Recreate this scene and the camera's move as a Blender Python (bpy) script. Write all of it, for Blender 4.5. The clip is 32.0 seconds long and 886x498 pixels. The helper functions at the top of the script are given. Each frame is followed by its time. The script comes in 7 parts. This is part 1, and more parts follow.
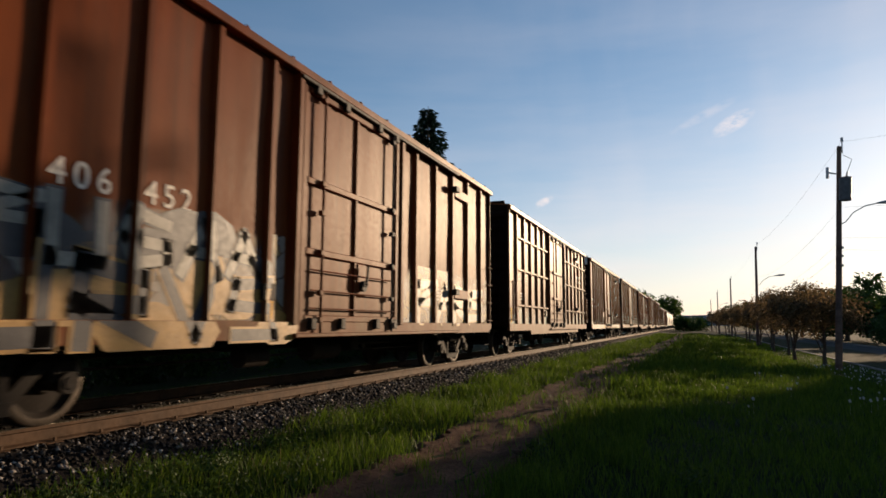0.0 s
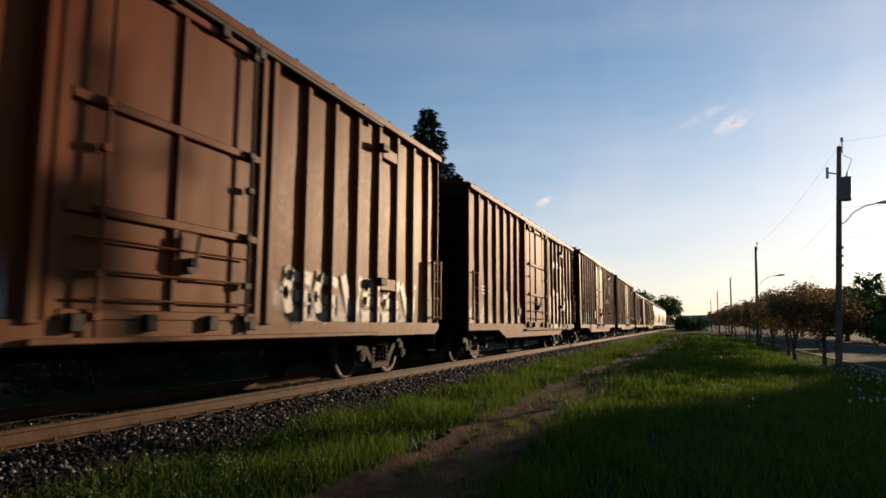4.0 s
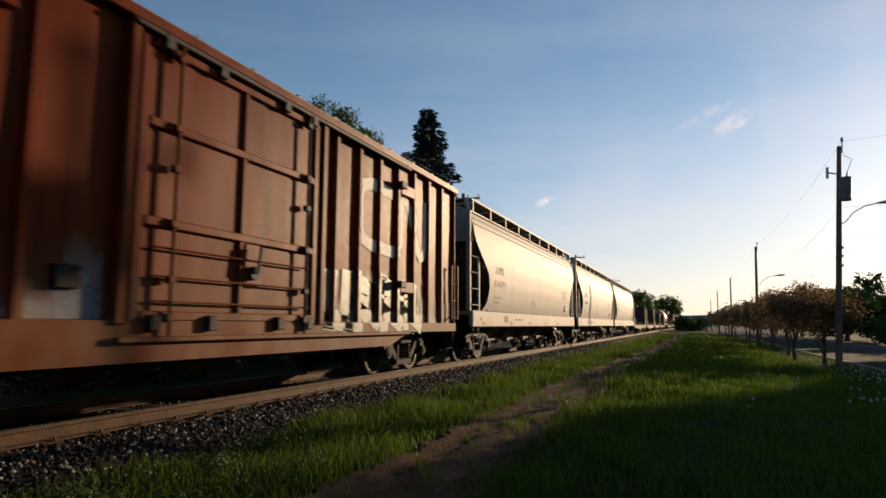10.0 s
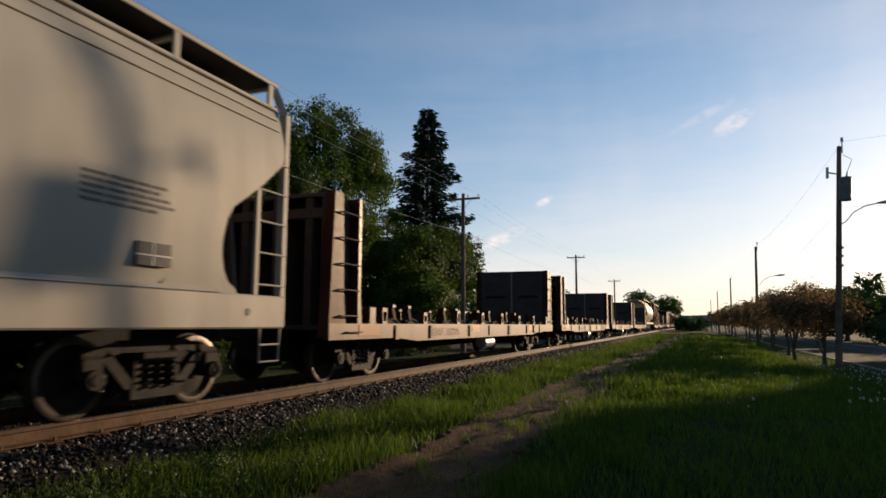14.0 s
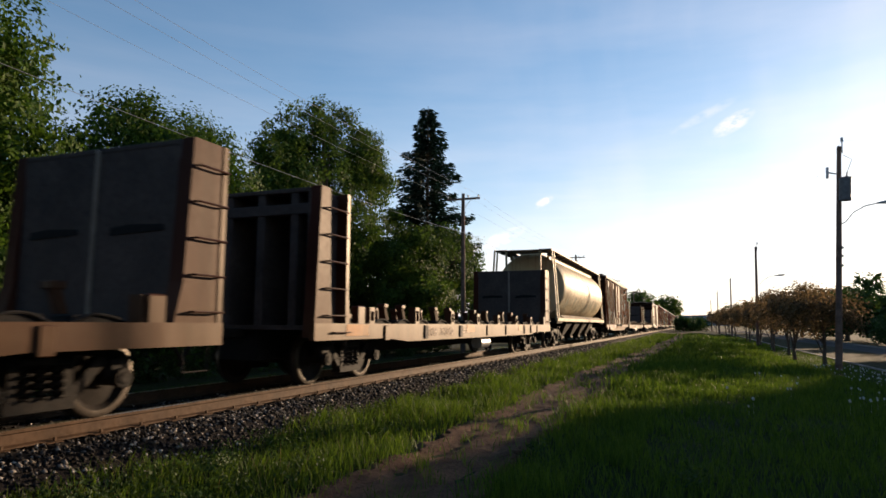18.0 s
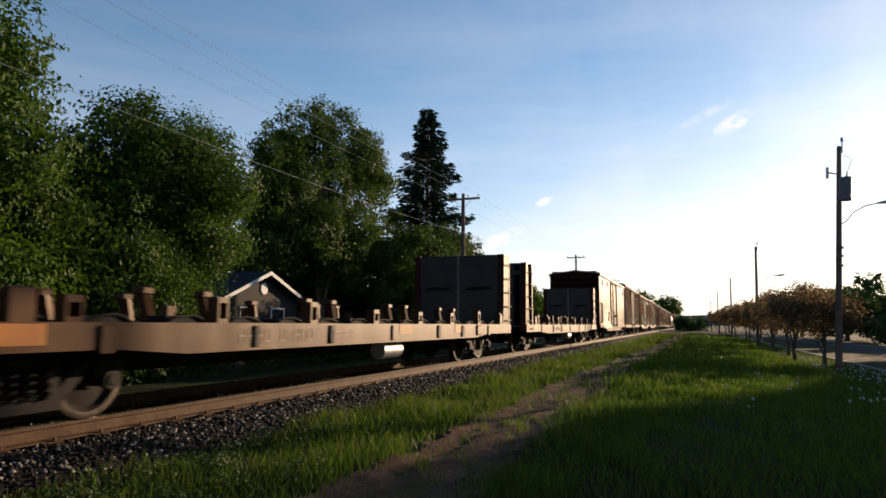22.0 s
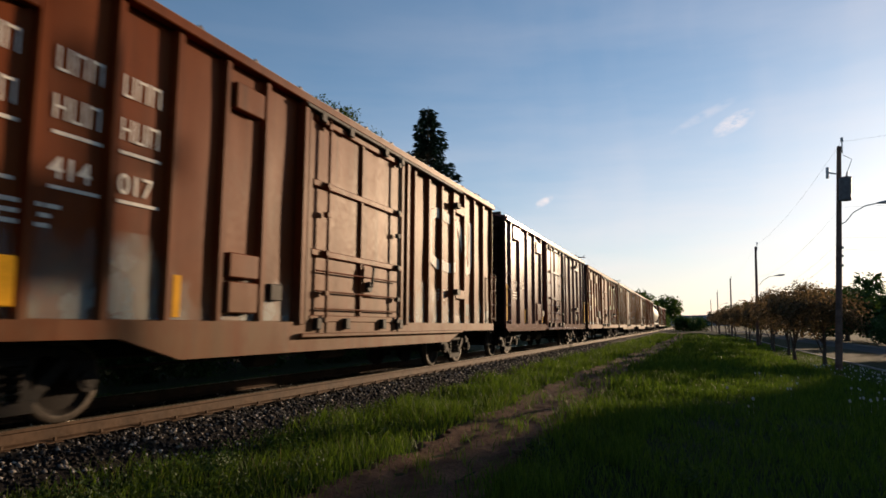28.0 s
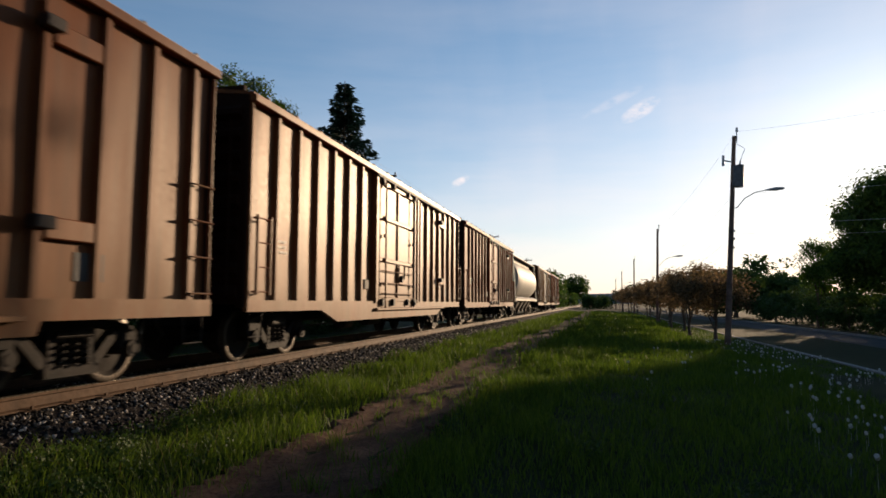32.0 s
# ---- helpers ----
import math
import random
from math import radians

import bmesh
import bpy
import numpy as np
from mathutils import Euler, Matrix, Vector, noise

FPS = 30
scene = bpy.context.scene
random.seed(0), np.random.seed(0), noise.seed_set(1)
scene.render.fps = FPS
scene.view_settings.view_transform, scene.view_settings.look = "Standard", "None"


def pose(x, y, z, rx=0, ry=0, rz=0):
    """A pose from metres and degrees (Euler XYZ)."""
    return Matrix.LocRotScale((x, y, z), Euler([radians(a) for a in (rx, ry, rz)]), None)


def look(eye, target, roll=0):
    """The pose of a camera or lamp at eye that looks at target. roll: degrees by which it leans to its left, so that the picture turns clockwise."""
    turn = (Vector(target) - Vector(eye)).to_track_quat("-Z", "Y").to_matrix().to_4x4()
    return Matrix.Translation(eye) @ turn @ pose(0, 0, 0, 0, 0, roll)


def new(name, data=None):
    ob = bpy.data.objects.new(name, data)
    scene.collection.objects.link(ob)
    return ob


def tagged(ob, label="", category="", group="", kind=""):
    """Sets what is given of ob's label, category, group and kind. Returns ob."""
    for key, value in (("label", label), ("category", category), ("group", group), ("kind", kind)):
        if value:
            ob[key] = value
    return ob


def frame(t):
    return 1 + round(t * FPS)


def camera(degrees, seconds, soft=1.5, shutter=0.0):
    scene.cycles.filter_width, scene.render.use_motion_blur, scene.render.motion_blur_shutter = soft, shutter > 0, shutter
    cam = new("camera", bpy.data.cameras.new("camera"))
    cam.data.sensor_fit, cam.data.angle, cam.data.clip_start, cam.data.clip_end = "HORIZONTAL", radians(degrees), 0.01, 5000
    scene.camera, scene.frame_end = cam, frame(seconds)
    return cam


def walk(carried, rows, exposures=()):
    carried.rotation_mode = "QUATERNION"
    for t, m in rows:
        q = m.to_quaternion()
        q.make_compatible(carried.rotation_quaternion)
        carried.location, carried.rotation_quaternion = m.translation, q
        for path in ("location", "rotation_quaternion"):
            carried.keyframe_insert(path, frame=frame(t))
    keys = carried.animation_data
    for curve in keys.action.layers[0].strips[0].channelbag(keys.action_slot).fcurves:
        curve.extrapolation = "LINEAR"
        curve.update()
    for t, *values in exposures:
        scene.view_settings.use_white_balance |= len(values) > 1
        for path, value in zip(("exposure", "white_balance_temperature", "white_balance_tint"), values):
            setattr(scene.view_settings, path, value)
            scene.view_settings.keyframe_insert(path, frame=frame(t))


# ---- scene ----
# Track runs along +Y, the rail heads lie at z = 0, and the camera stands at x = 0, y = 0.
TRACK_X = -6.72
SUN_AZ, SUN_EL = 23.25, 9.6
cam = camera(69.5, 32.0, soft=1.6, shutter=0.15)


def aim(yaw, pitch, roll):
    yr, pr = radians(yaw), radians(pitch)
    eye = Vector((0.0, 0.0, 1.0))
    return look(eye, eye + Vector((-math.sin(yr) * math.cos(pr), math.cos(yr) * math.cos(pr), math.sin(pr))), roll)


walk(cam, [(0.0, aim(21.17, 6.70, 0.3)), (15.0, aim(21.17, 6.70, 0.3)), (30.3, aim(21.17, 6.70, 0.3)),
           (30.6, aim(21.2, 6.8, 0.25)), (31.0, aim(20.40, 6.55, 0.37)), (31.5, aim(17.17, 5.24, 0.34)),
           (32.0, aim(13.59, 4.78, 0.29))],
     exposures=[(0.0, 0.15), (13.6, 0.12), (14.5, 0.40), (17.0, 0.65), (18.6, 0.65), (20.0, 0.3), (21.0, 0.35), (22.0, 0.6), (24.0, 0.62), (24.5, 0.3), (25.0, 0.22), (26.5, 0.2), (31.0, 0.2), (32.0, 0.3)])

# ---- sky and sun ----
world = bpy.data.worlds.new("sky")
scene.world = world
world.use_nodes = True
wn, wl = world.node_tree.nodes, world.node_tree.links
wn.clear()
w_out, w_bg, w_sky = wn.new("ShaderNodeOutputWorld"), wn.new("ShaderNodeBackground"), wn.new("ShaderNodeTexSky")
w_sky.sky_type, w_sky.sun_disc = "NISHITA", False
w_sky.sun_elevation, w_sky.sun_rotation = radians(SUN_EL), radians(SUN_AZ)
w_sky.air_density, w_sky.dust_density, w_sky.ozone_density = 1.0, 0.4, 3.6
w_bg.inputs["Strength"].default_value = 0.119
# thin high cloud: a pale veil that thickens to the horizon, and two small fair-weather clouds
w_tc, w_sep = wn.new("ShaderNodeTexCoord"), wn.new("ShaderNodeSeparateXYZ")
wl.new(w_tc.outputs["Generated"], w_sep.inputs[0])


def w_math(op, a, b=None, clamp=False):
    m = wn.new("ShaderNodeMath")
    m.operation, m.use_clamp = op, clamp
    for sock, v in zip(m.inputs, (a, b)):
        if isinstance(v, (int, float)):
            sock.default_value = v
        elif v is not None:
            wl.new(v, sock)
    return m.outputs[0]


def w_dot(v):
    d = wn.new("ShaderNodeVectorMath")
    d.operation = "DOT_PRODUCT"
    wl.new(w_tc.outputs["Generated"], d.inputs[0])
    d.inputs[1].default_value = v
    return d.outputs["Value"]


def w_noise(scale, detail, sx=1.0, sy=1.0, sz=1.0):
    mp, t = wn.new("ShaderNodeMapping"), wn.new("ShaderNodeTexNoise")
    mp.inputs["Scale"].default_value = (sx, sy, sz)
    t.inputs["Scale"].default_value, t.inputs["Detail"].default_value = scale, detail
    wl.new(w_tc.outputs["Generated"], mp.inputs["Vector"])
    wl.new(mp.outputs[0], t.inputs["Vector"])
    return t.outputs["Fac"]


w_up = w_math("MAXIMUM", w_sep.outputs[2], 0.0)
w_low = w_math("POWER", 2.718, w_math("MULTIPLY", w_up, -5.8))
w_wisp = w_math("MULTIPLY", w_math("SUBTRACT", w_noise(2.2, 6, 1.0, 1.0, 4.5), 0.40), 2.6, True)
w_side = w_math("POWER", w_math("MAXIMUM", w_dot((math.sin(radians(SUN_AZ)), math.cos(radians(SUN_AZ)), 0.12)), 0.0), 3.6)
w_veil = w_math("ADD", w_math("MULTIPLY", w_low, w_math("ADD", w_math("MULTIPLY", w_wisp, 0.40), 0.62)), w_math("MULTIPLY", w_side, w_math("ADD", w_math("MULTIPLY", w_wisp, 0.19), 0.075)))
for centre, across, high, dens in (((0.0646, 0.9572, 0.2823), 0.030, 0.013, 0.55), ((0.028, 0.955, 0.297), 0.050, 0.008, 0.16), ((-0.206, 0.9604, 0.1876), 0.017, 0.007, 0.50), ((-0.275, 0.950, 0.13), 0.045, 0.012, 0.45)):
    cv = Vector(centre)
    rt = cv.cross(Vector((0, 0, 1))).normalized()
    upv = rt.cross(cv)
    upv = (upv - rt * 0.42).normalized()
    ea, eb = w_math("DIVIDE", w_math("SUBTRACT", w_dot(rt), 0.0), across), w_math("DIVIDE", w_dot(upv), high)
    near = w_math("SUBTRACT", 1.0, w_math("ADD", w_math("MULTIPLY", ea, ea), w_math("MULTIPLY", eb, eb)), True)
    front = w_math("GREATER_THAN", w_dot(cv), 0.5)
    puff = w_math("MULTIPLY", w_math("MULTIPLY", near, w_math("MULTIPLY", w_math("SUBTRACT", w_noise(52.0, 8, 1.0, 1.0, 1.7), 0.40), 4.0, True)), front)
    w_veil = w_math("ADD", w_veil, w_math("MULTIPLY", puff, dens))
# faint slanting streamers high on the sun's side, and broken bands low down
w_fan = w_math("MULTIPLY", w_math("SUBTRACT", w_noise(3.1, 7, 3.4, 1.0, 0.8), 0.50), 3.0, True)
w_veil = w_math("ADD", w_veil, w_math("MULTIPLY", w_math("MULTIPLY", w_fan, w_side), 0.10))
w_band = w_math("MULTIPLY", w_math("SUBTRACT", w_noise(3.0, 5, 1.0, 1.0, 11.0), 0.47), 3.2, True)
w_veil = w_math("ADD", w_veil, w_math("MULTIPLY", w_math("MULTIPLY", w_band, w_low), 0.22))
w_veil = w_math("MINIMUM", w_veil, 0.9)
w_mix = wn.new("ShaderNodeMix")
w_mix.data_type = "RGBA"
wl.new(w_veil, w_mix.inputs[0])
w_sat = wn.new("ShaderNodeHueSaturation")
w_sat.inputs["Hue"].default_value, w_sat.inputs["Saturation"].default_value = 0.492, 1.12
wl.new(w_sky.outputs[0], w_sat.inputs["Color"])
wl.new(w_sat.outputs[0], w_mix.inputs[6])
w_mix.inputs[7].default_value = (8.0, 6.85, 6.55, 1.0)
wl.new(w_mix.outputs[2], w_bg.inputs["Color"])
wl.new(w_bg.outputs[0], w_out.inputs["Surface"])

sun_dir = Vector((math.sin(radians(SUN_AZ)) * math.cos(radians(SUN_EL)), math.cos(radians(SUN_AZ)) * math.cos(radians(SUN_EL)), math.sin(radians(SUN_EL))))
sun_data = bpy.data.lights.new("sun", "SUN")
sun_data.energy, sun_data.angle, sun_data.color = 5.0, radians(0.6), (1.0, 0.72, 0.46)
sun = new("sun", sun_data)
sun.matrix_world = look(sun_dir * 200, (0, 0, 0))


# ---- materials ----
def nodes_of(name):
    m = bpy.data.materials.new(name)
    m.use_nodes = True
    n, l = m.node_tree.nodes, m.node_tree.links
    return m, n, l, n["Principled BSDF"]


def coords(n, l, sx=1.0, sy=1.0, sz=1.0, vary=True):
    """Object coordinates, shifted at random from object to object, and scaled."""
    tc, mp = n.new("ShaderNodeTexCoord"), n.new("ShaderNodeMapping")
    mp.inputs["Scale"].default_value = (sx, sy, sz)
    if vary:
        oi, mul, add = n.new("ShaderNodeObjectInfo"), n.new("ShaderNodeMath"), n.new("ShaderNodeVectorMath")
        mul.operation, mul.inputs[1].default_value = "MULTIPLY", 61.0
        l.new(oi.outputs["Random"], mul.inputs[0])
        l.new(tc.outputs["Object"], add.inputs[0])
        l.new(mul.outputs[0], add.inputs[1])
        l.new(add.outputs[0], mp.inputs["Vector"])
    else:
        l.new(tc.outputs["Object"], mp.inputs["Vector"])
    return mp.outputs[0]


def noise_of(n, l, vec, scale, detail=4.0, rough=0.55):
    t = n.new("ShaderNodeTexNoise")
    t.inputs["Scale"].default_value, t.inputs["Detail"].default_value, t.inputs["Roughness"].default_value = scale, detail, rough
    l.new(vec, t.inputs["Vector"])
    return t.outputs["Fac"]


def ramp_of(n, l, fac, a, b, va=0.0, vb=1.0):
    r = n.new("ShaderNodeMapRange")
    r.inputs["From Min"].default_value, r.inputs["From Max"].default_value = a, b
    r.inputs["To Min"].default_value, r.inputs["To Max"].default_value = va, vb
    l.new(fac, r.inputs["Value"])
    return r.outputs[0]


def mixed(n, l, fac, a, b):
    m = n.new("ShaderNodeMix")
    m.data_type = "RGBA"
    for sock, v in ((m.inputs[6], a), (m.inputs[7], b)):
        if isinstance(v, tuple):
            sock.default_value = (*v, 1.0)
        else:
            l.new(v, sock)
    l.new(fac, m.inputs[0])
    return m.outputs[2]


def bumped(n, l, bsdf, *layers):
    prev = None
    for fac, strength, dist in layers:
        b = n.new("ShaderNodeBump")
        b.inputs["Strength"].default_value, b.inputs["Distance"].default_value = strength, dist
        l.new(fac, b.inputs["Height"])
        if prev:
            l.new(prev, b.inputs["Normal"])
        prev = b.outputs[0]
    l.new(prev, bsdf.inputs["Normal"])


def paint(name, col, worn=0.5, rough=0.46, gloss=0.22, rust=(0.07, 0.026, 0.012), waves=0.36, dust=(0.22, 0.115, 0.06), grime=1.0):
    """Old car paint: faded patches, streaks that run down, rust and a slightly wavy sheet."""
    m, n, l, p = nodes_of(name)
    v = coords(n, l)
    big = noise_of(n, l, v, 0.55, 3)
    fine = noise_of(n, l, v, 14, 6, 0.7)
    streak = noise_of(n, l, coords(n, l, 4.5, 4.5, 0.22), 1.0, 5, 0.6)
    mid = noise_of(n, l, coords(n, l, 1.0, 1.0, 0.6), 1.5, 5, 0.6)
    c = mixed(n, l, ramp_of(n, l, big, 0.38, 0.66, 0.0, 0.62 * worn), col, tuple(0.55 * a + 0.45 * b for a, b in zip(col, dust)))
    c = mixed(n, l, ramp_of(n, l, mid, 0.46, 0.66, 0.0, 0.75 * worn), c, tuple(0.5 * a + 0.5 * b for a, b in zip(col, rust)))
    c = mixed(n, l, ramp_of(n, l, streak, 0.50, 0.70, 0.0, 0.8 * worn), c, rust)
    c = mixed(n, l, ramp_of(n, l, fine, 0.58, 0.75, 0.0, 0.4 * worn), c, tuple(0.55 * x for x in rust))
    # chalky scuffs in small upright patches
    scuff = noise_of(n, l, coords(n, l, 2.2, 2.2, 0.8), 1.9, 6, 0.7)
    c = mixed(n, l, ramp_of(n, l, scuff, 0.60, 0.74, 0.0, 0.32 * worn), c, dust)
    # road dust thrown up over the sill and the lower side
    tc, sz = n.new("ShaderNodeTexCoord"), n.new("ShaderNodeSeparateXYZ")
    l.new(tc.outputs["Object"], sz.inputs[0])
    low, mud = ramp_of(n, l, sz.outputs[2], 1.8, 0.85, 0.0, 1.0), n.new("ShaderNodeMath")
    mud.operation = "MULTIPLY"
    l.new(low, mud.inputs[0])
    l.new(ramp_of(n, l, noise_of(n, l, coords(n, l, 1.0, 1.0, 0.5), 1.6, 6, 0.65), 0.28, 0.62, 0.0, 0.72 * grime), mud.inputs[1])
    c = mixed(n, l, mud.outputs[0], c, (0.155, 0.094, 0.050))
    l.new(c, p.inputs["Base Color"])
    p.inputs["Specular IOR Level"].default_value = gloss
    if gloss < 0.3:
        p.inputs["Specular Tint"].default_value = (1.0, 0.76, 0.50, 1.0)
    l.new(ramp_of(n, l, fine, 0.3, 0.75, rough - 0.02, rough + 0.10), p.inputs["Roughness"])
    wave = noise_of(n, l, coords(n, l, 1.0, 1.7, 0.45), 1.0, 1, 0.4)
    bumped(n, l, p, (wave, waves, 0.05), (fine, 0.035, 0.01))
    return m


def plain(name, col, rough=0.7, metal=0.0, vary=0.35, scale=6.0, bump=0.3, second=None):
    m, n, l, p = nodes_of(name)
    v = coords(n, l)
    f, g = noise_of(n, l, v, scale, 5, 0.6), noise_of(n, l, v, scale * 7, 3, 0.7)
    dark = second or tuple(x * (1 - vary) for x in col)
    light = tuple(min(1.0, x * (1 + vary * 0.6)) for x in col)
    c = mixed(n, l, ramp_of(n, l, f, 0.3, 0.7), dark, light)
    c = mixed(n, l, ramp_of(n, l, g, 0.45, 0.75, 0.0, 0.4), c, tuple(0.6 * x for x in dark))
    l.new(c, p.inputs["Base Color"])
    p.inputs["Metallic"].default_value = metal
    p.inputs["Specular IOR Level"].default_value = 0.22 if rough > 0.5 else 0.5
    l.new(ramp_of(n, l, g, 0.3, 0.7, max(0.05, rough - 0.1), min(1.0, rough + 0.1)), p.inputs["Roughness"])
    bumped(n, l, p, (f, bump * 0.5, 0.03), (g, bump, 0.008))
    return m


def leafy(name, col, tip, through_light=0.4):
    """Leaves: colour varies from leaf to leaf, some light goes through."""
    m, n, l, p = nodes_of(name)
    geo = n.new("ShaderNodeNewGeometry")
    c = mixed(n, l, geo.outputs["Random Per Island"], col, tip)
    l.new(c, p.inputs["Base Color"])
    p.inputs["Roughness"].default_value = 0.6
    p.inputs["Specular IOR Level"].default_value = 0.15
    tr, mx = n.new("ShaderNodeBsdfTranslucent"), n.new("ShaderNodeMixShader")
    l.new(c, tr.inputs["Color"])
    mx.inputs[0].default_value = through_light
    l.new(p.outputs[0], mx.inputs[1])
    l.new(tr.outputs[0], mx.inputs[2])
    l.new(mx.outputs[0], n["Material Output"].inputs["Surface"])
    return m


BROWN = paint("faded_brown_paint", (0.132, 0.0240, 0.0041), 0.75, 0.47, 0.085, rust=(0.045, 0.014, 0.006), dust=(0.21, 0.07, 0.018))
BROWN_TAN = paint("sun_bleached_brown_paint", (0.140, 0.036, 0.0090), 0.7, 0.43, 0.11, rust=(0.06, 0.024, 0.011), dust=(0.23, 0.10, 0.035))
RUST_RED = paint("rust_red_paint", (0.125, 0.0180, 0.0030), 0.8, 0.45, 0.07, rust=(0.035, 0.012, 0.006), dust=(0.17, 0.045, 0.013))
BROWN_RED = paint("red_brown_paint", (0.118, 0.0140, 0.0029), 0.65, 0.53, 0.075, rust=(0.04, 0.012, 0.006), dust=(0.16, 0.04, 0.012))
SHEEN_BROWN = paint("worn_semigloss_brown_paint", (0.118, 0.0260, 0.0070), 0.7, 0.48, 0.115, rust=(0.04, 0.014, 0.007), dust=(0.19, 0.07, 0.024))
BROWN_DULL = paint("dull_brown_paint", (0.112, 0.0290, 0.0075), 0.75, 0.42, 0.12, rust=(0.05, 0.02, 0.01), dust=(0.19, 0.08, 0.028))
# Ends face away from the sun; their shade is put into this darker paint.
END_SHADED = paint("shaded_end_paint", (0.020, 0.0075, 0.0045), 0.8, 0.7, 0.06, rust=(0.012, 0.006, 0.004), dust=(0.035, 0.018, 0.011), grime=0.0)
MAROON = paint("glossy_maroon_paint", (0.090, 0.009, 0.007), 0.12, 0.2, 0.45, waves=0.3, dust=(0.12, 0.03, 0.02), grime=0.2)
GLOSS_BROWN = paint("glossy_brown_paint", (0.090, 0.020, 0.0065), 0.6, 0.34, 0.17, rust=(0.07, 0.028, 0.014), waves=0.6, dust=(0.22, 0.10, 0.05), grime=0.8)
GREY = paint("light_grey_paint", (0.34, 0.325, 0.285), 0.16, 0.56, 0.2, (0.27, 0.20, 0.13), waves=0.45, dust=(0.40, 0.36, 0.3), grime=0.35)
# Darker grey with the shade of hopper ends and bays mixed in.
GREY_SHADED = paint("shaded_grey_paint", (0.075, 0.07, 0.062), 0.5, 0.7, 0.1, waves=0.2, dust=(0.1, 0.085, 0.07), grime=0.0)
FADED_RED = plain("faded_red_ink", (0.30, 0.10, 0.07), 0.7)
HOPPER_LETTER = plain("faded_stencil_ink", (0.15, 0.14, 0.125), 0.7)
GATE = plain("pale_gate_steel", (0.19, 0.155, 0.12), 0.7, vary=0.5, scale=8)
TAN = paint("stained_tan_paint", (0.42, 0.345, 0.21), 0.85, 0.5, 0.2, (0.20, 0.085, 0.03), waves=0.3, dust=(0.45, 0.37, 0.24))
WHITE = plain("white_paint", (0.62, 0.6, 0.56), 0.6, vary=0.2, scale=9)
LETTER = plain("letter_white", (0.74, 0.67, 0.57), 0.6, vary=0.3, scale=16)
YELLOWED = plain("yellowed_emblem_paint", (0.40, 0.30, 0.15), 0.6, vary=0.35, scale=4)
FADED_LETTER = plain("faded_letter_tan", (0.30, 0.20, 0.14), 0.6, vary=0.3, scale=12)
LETTER_DARK = plain("letter_dark", (0.06, 0.055, 0.05), 0.6)
YELLOW = plain("yellow_reflector", (0.72, 0.34, 0.002), 0.8, vary=0.15)
BLACK_STEEL = plain("dark_steel", (0.022, 0.015, 0.011), 0.65, 0.2)
UNDER = plain("near_black_steel", (0.009, 0.0075, 0.007), 0.85)
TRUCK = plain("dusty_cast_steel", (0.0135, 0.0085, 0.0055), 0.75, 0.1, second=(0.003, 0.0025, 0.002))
WHEEL = plain("rusty_wheel", (0.015, 0.010, 0.007), 0.75, 0.1)
TREAD = plain("bright_tread", (0.075, 0.058, 0.044), 0.4, 0.6, vary=0.2)
RAIL_SIDE = plain("rusty_rail", (0.086, 0.046, 0.023), 0.75, 0.1, vary=0.4, scale=3)
RAIL_TOP = plain("polished_rail", (0.42, 0.37, 0.30), 0.28, 0.9, vary=0.1)
TIE_WOOD = plain("creosoted_tie_wood", (0.030, 0.022, 0.017), 0.9, vary=0.5, scale=5)
FLAT_RED = paint("flat_red_paint", (0.036, 0.0075, 0.0036), 0.9, 0.42, 0.21, rust=(0.022, 0.008, 0.004), dust=(0.085, 0.027, 0.011), grime=0.4)
FLANGE = paint("dark_red_flange_paint", (0.042, 0.010, 0.0070), 0.8, 0.5, 0.12, rust=(0.02, 0.007, 0.005), dust=(0.085, 0.030, 0.020), grime=0.5)
FLAT_DARK = plain("bulkhead_plate", (0.06, 0.043, 0.037), 0.75, vary=0.3, scale=2)
FADED_PATCH = paint("faded_repaint", (0.42, 0.23, 0.115), 0.5, 0.5, 0.15, dust=(0.48, 0.3, 0.17))
PRIMER = paint("orange_primer", (0.42, 0.15, 0.03), 0.5, 0.5)
ROOF_DUST = plain("dusty_roof_metal", (0.20, 0.16, 0.13), 0.55, 0.3, scale=2)
WOOD_POLE = plain("weathered_pole_wood", (0.16, 0.10, 0.075), 0.85, vary=0.4, scale=4)
GALV = plain("galvanised_steel", (0.33, 0.33, 0.34), 0.45, 0.7, vary=0.15)
CAN_GREY = plain("weathered_grey_can", (0.12, 0.12, 0.125), 0.6, 0.2)
PALE_WIRE = plain("bright_wire", (0.6, 0.58, 0.54), 0.4, 0.3, vary=0.1)
WIRE = plain("weathered_wire", (0.36, 0.37, 0.38), 0.4, 0.6, vary=0.1)
BARK = plain("bark", (0.10, 0.075, 0.055), 0.9, vary=0.5, scale=9, bump=0.8)
PALE_BARK = plain("pale_bark", (0.30, 0.25, 0.2), 0.85, vary=0.4, scale=9, bump=0.8)
LEAF_NEAR = leafy("broad_leaf", (0.026, 0.062, 0.008), (0.078, 0.135, 0.013), 0.40)
LEAF_MAPLE = leafy("maple_leaf", (0.026, 0.058, 0.010), (0.090, 0.140, 0.018), 0.44)
LEAF_DARK = leafy("dark_leaf", (0.022, 0.046, 0.010), (0.052, 0.090, 0.018), 0.35)
LEAF_CRAB = leafy("crab_apple_leaf", (0.050, 0.042, 0.018), (0.20, 0.13, 0.065), 0.5)
NEEDLE = leafy("spruce_needle", (0.010, 0.026, 0.016), (0.022, 0.045, 0.024), 0.1)
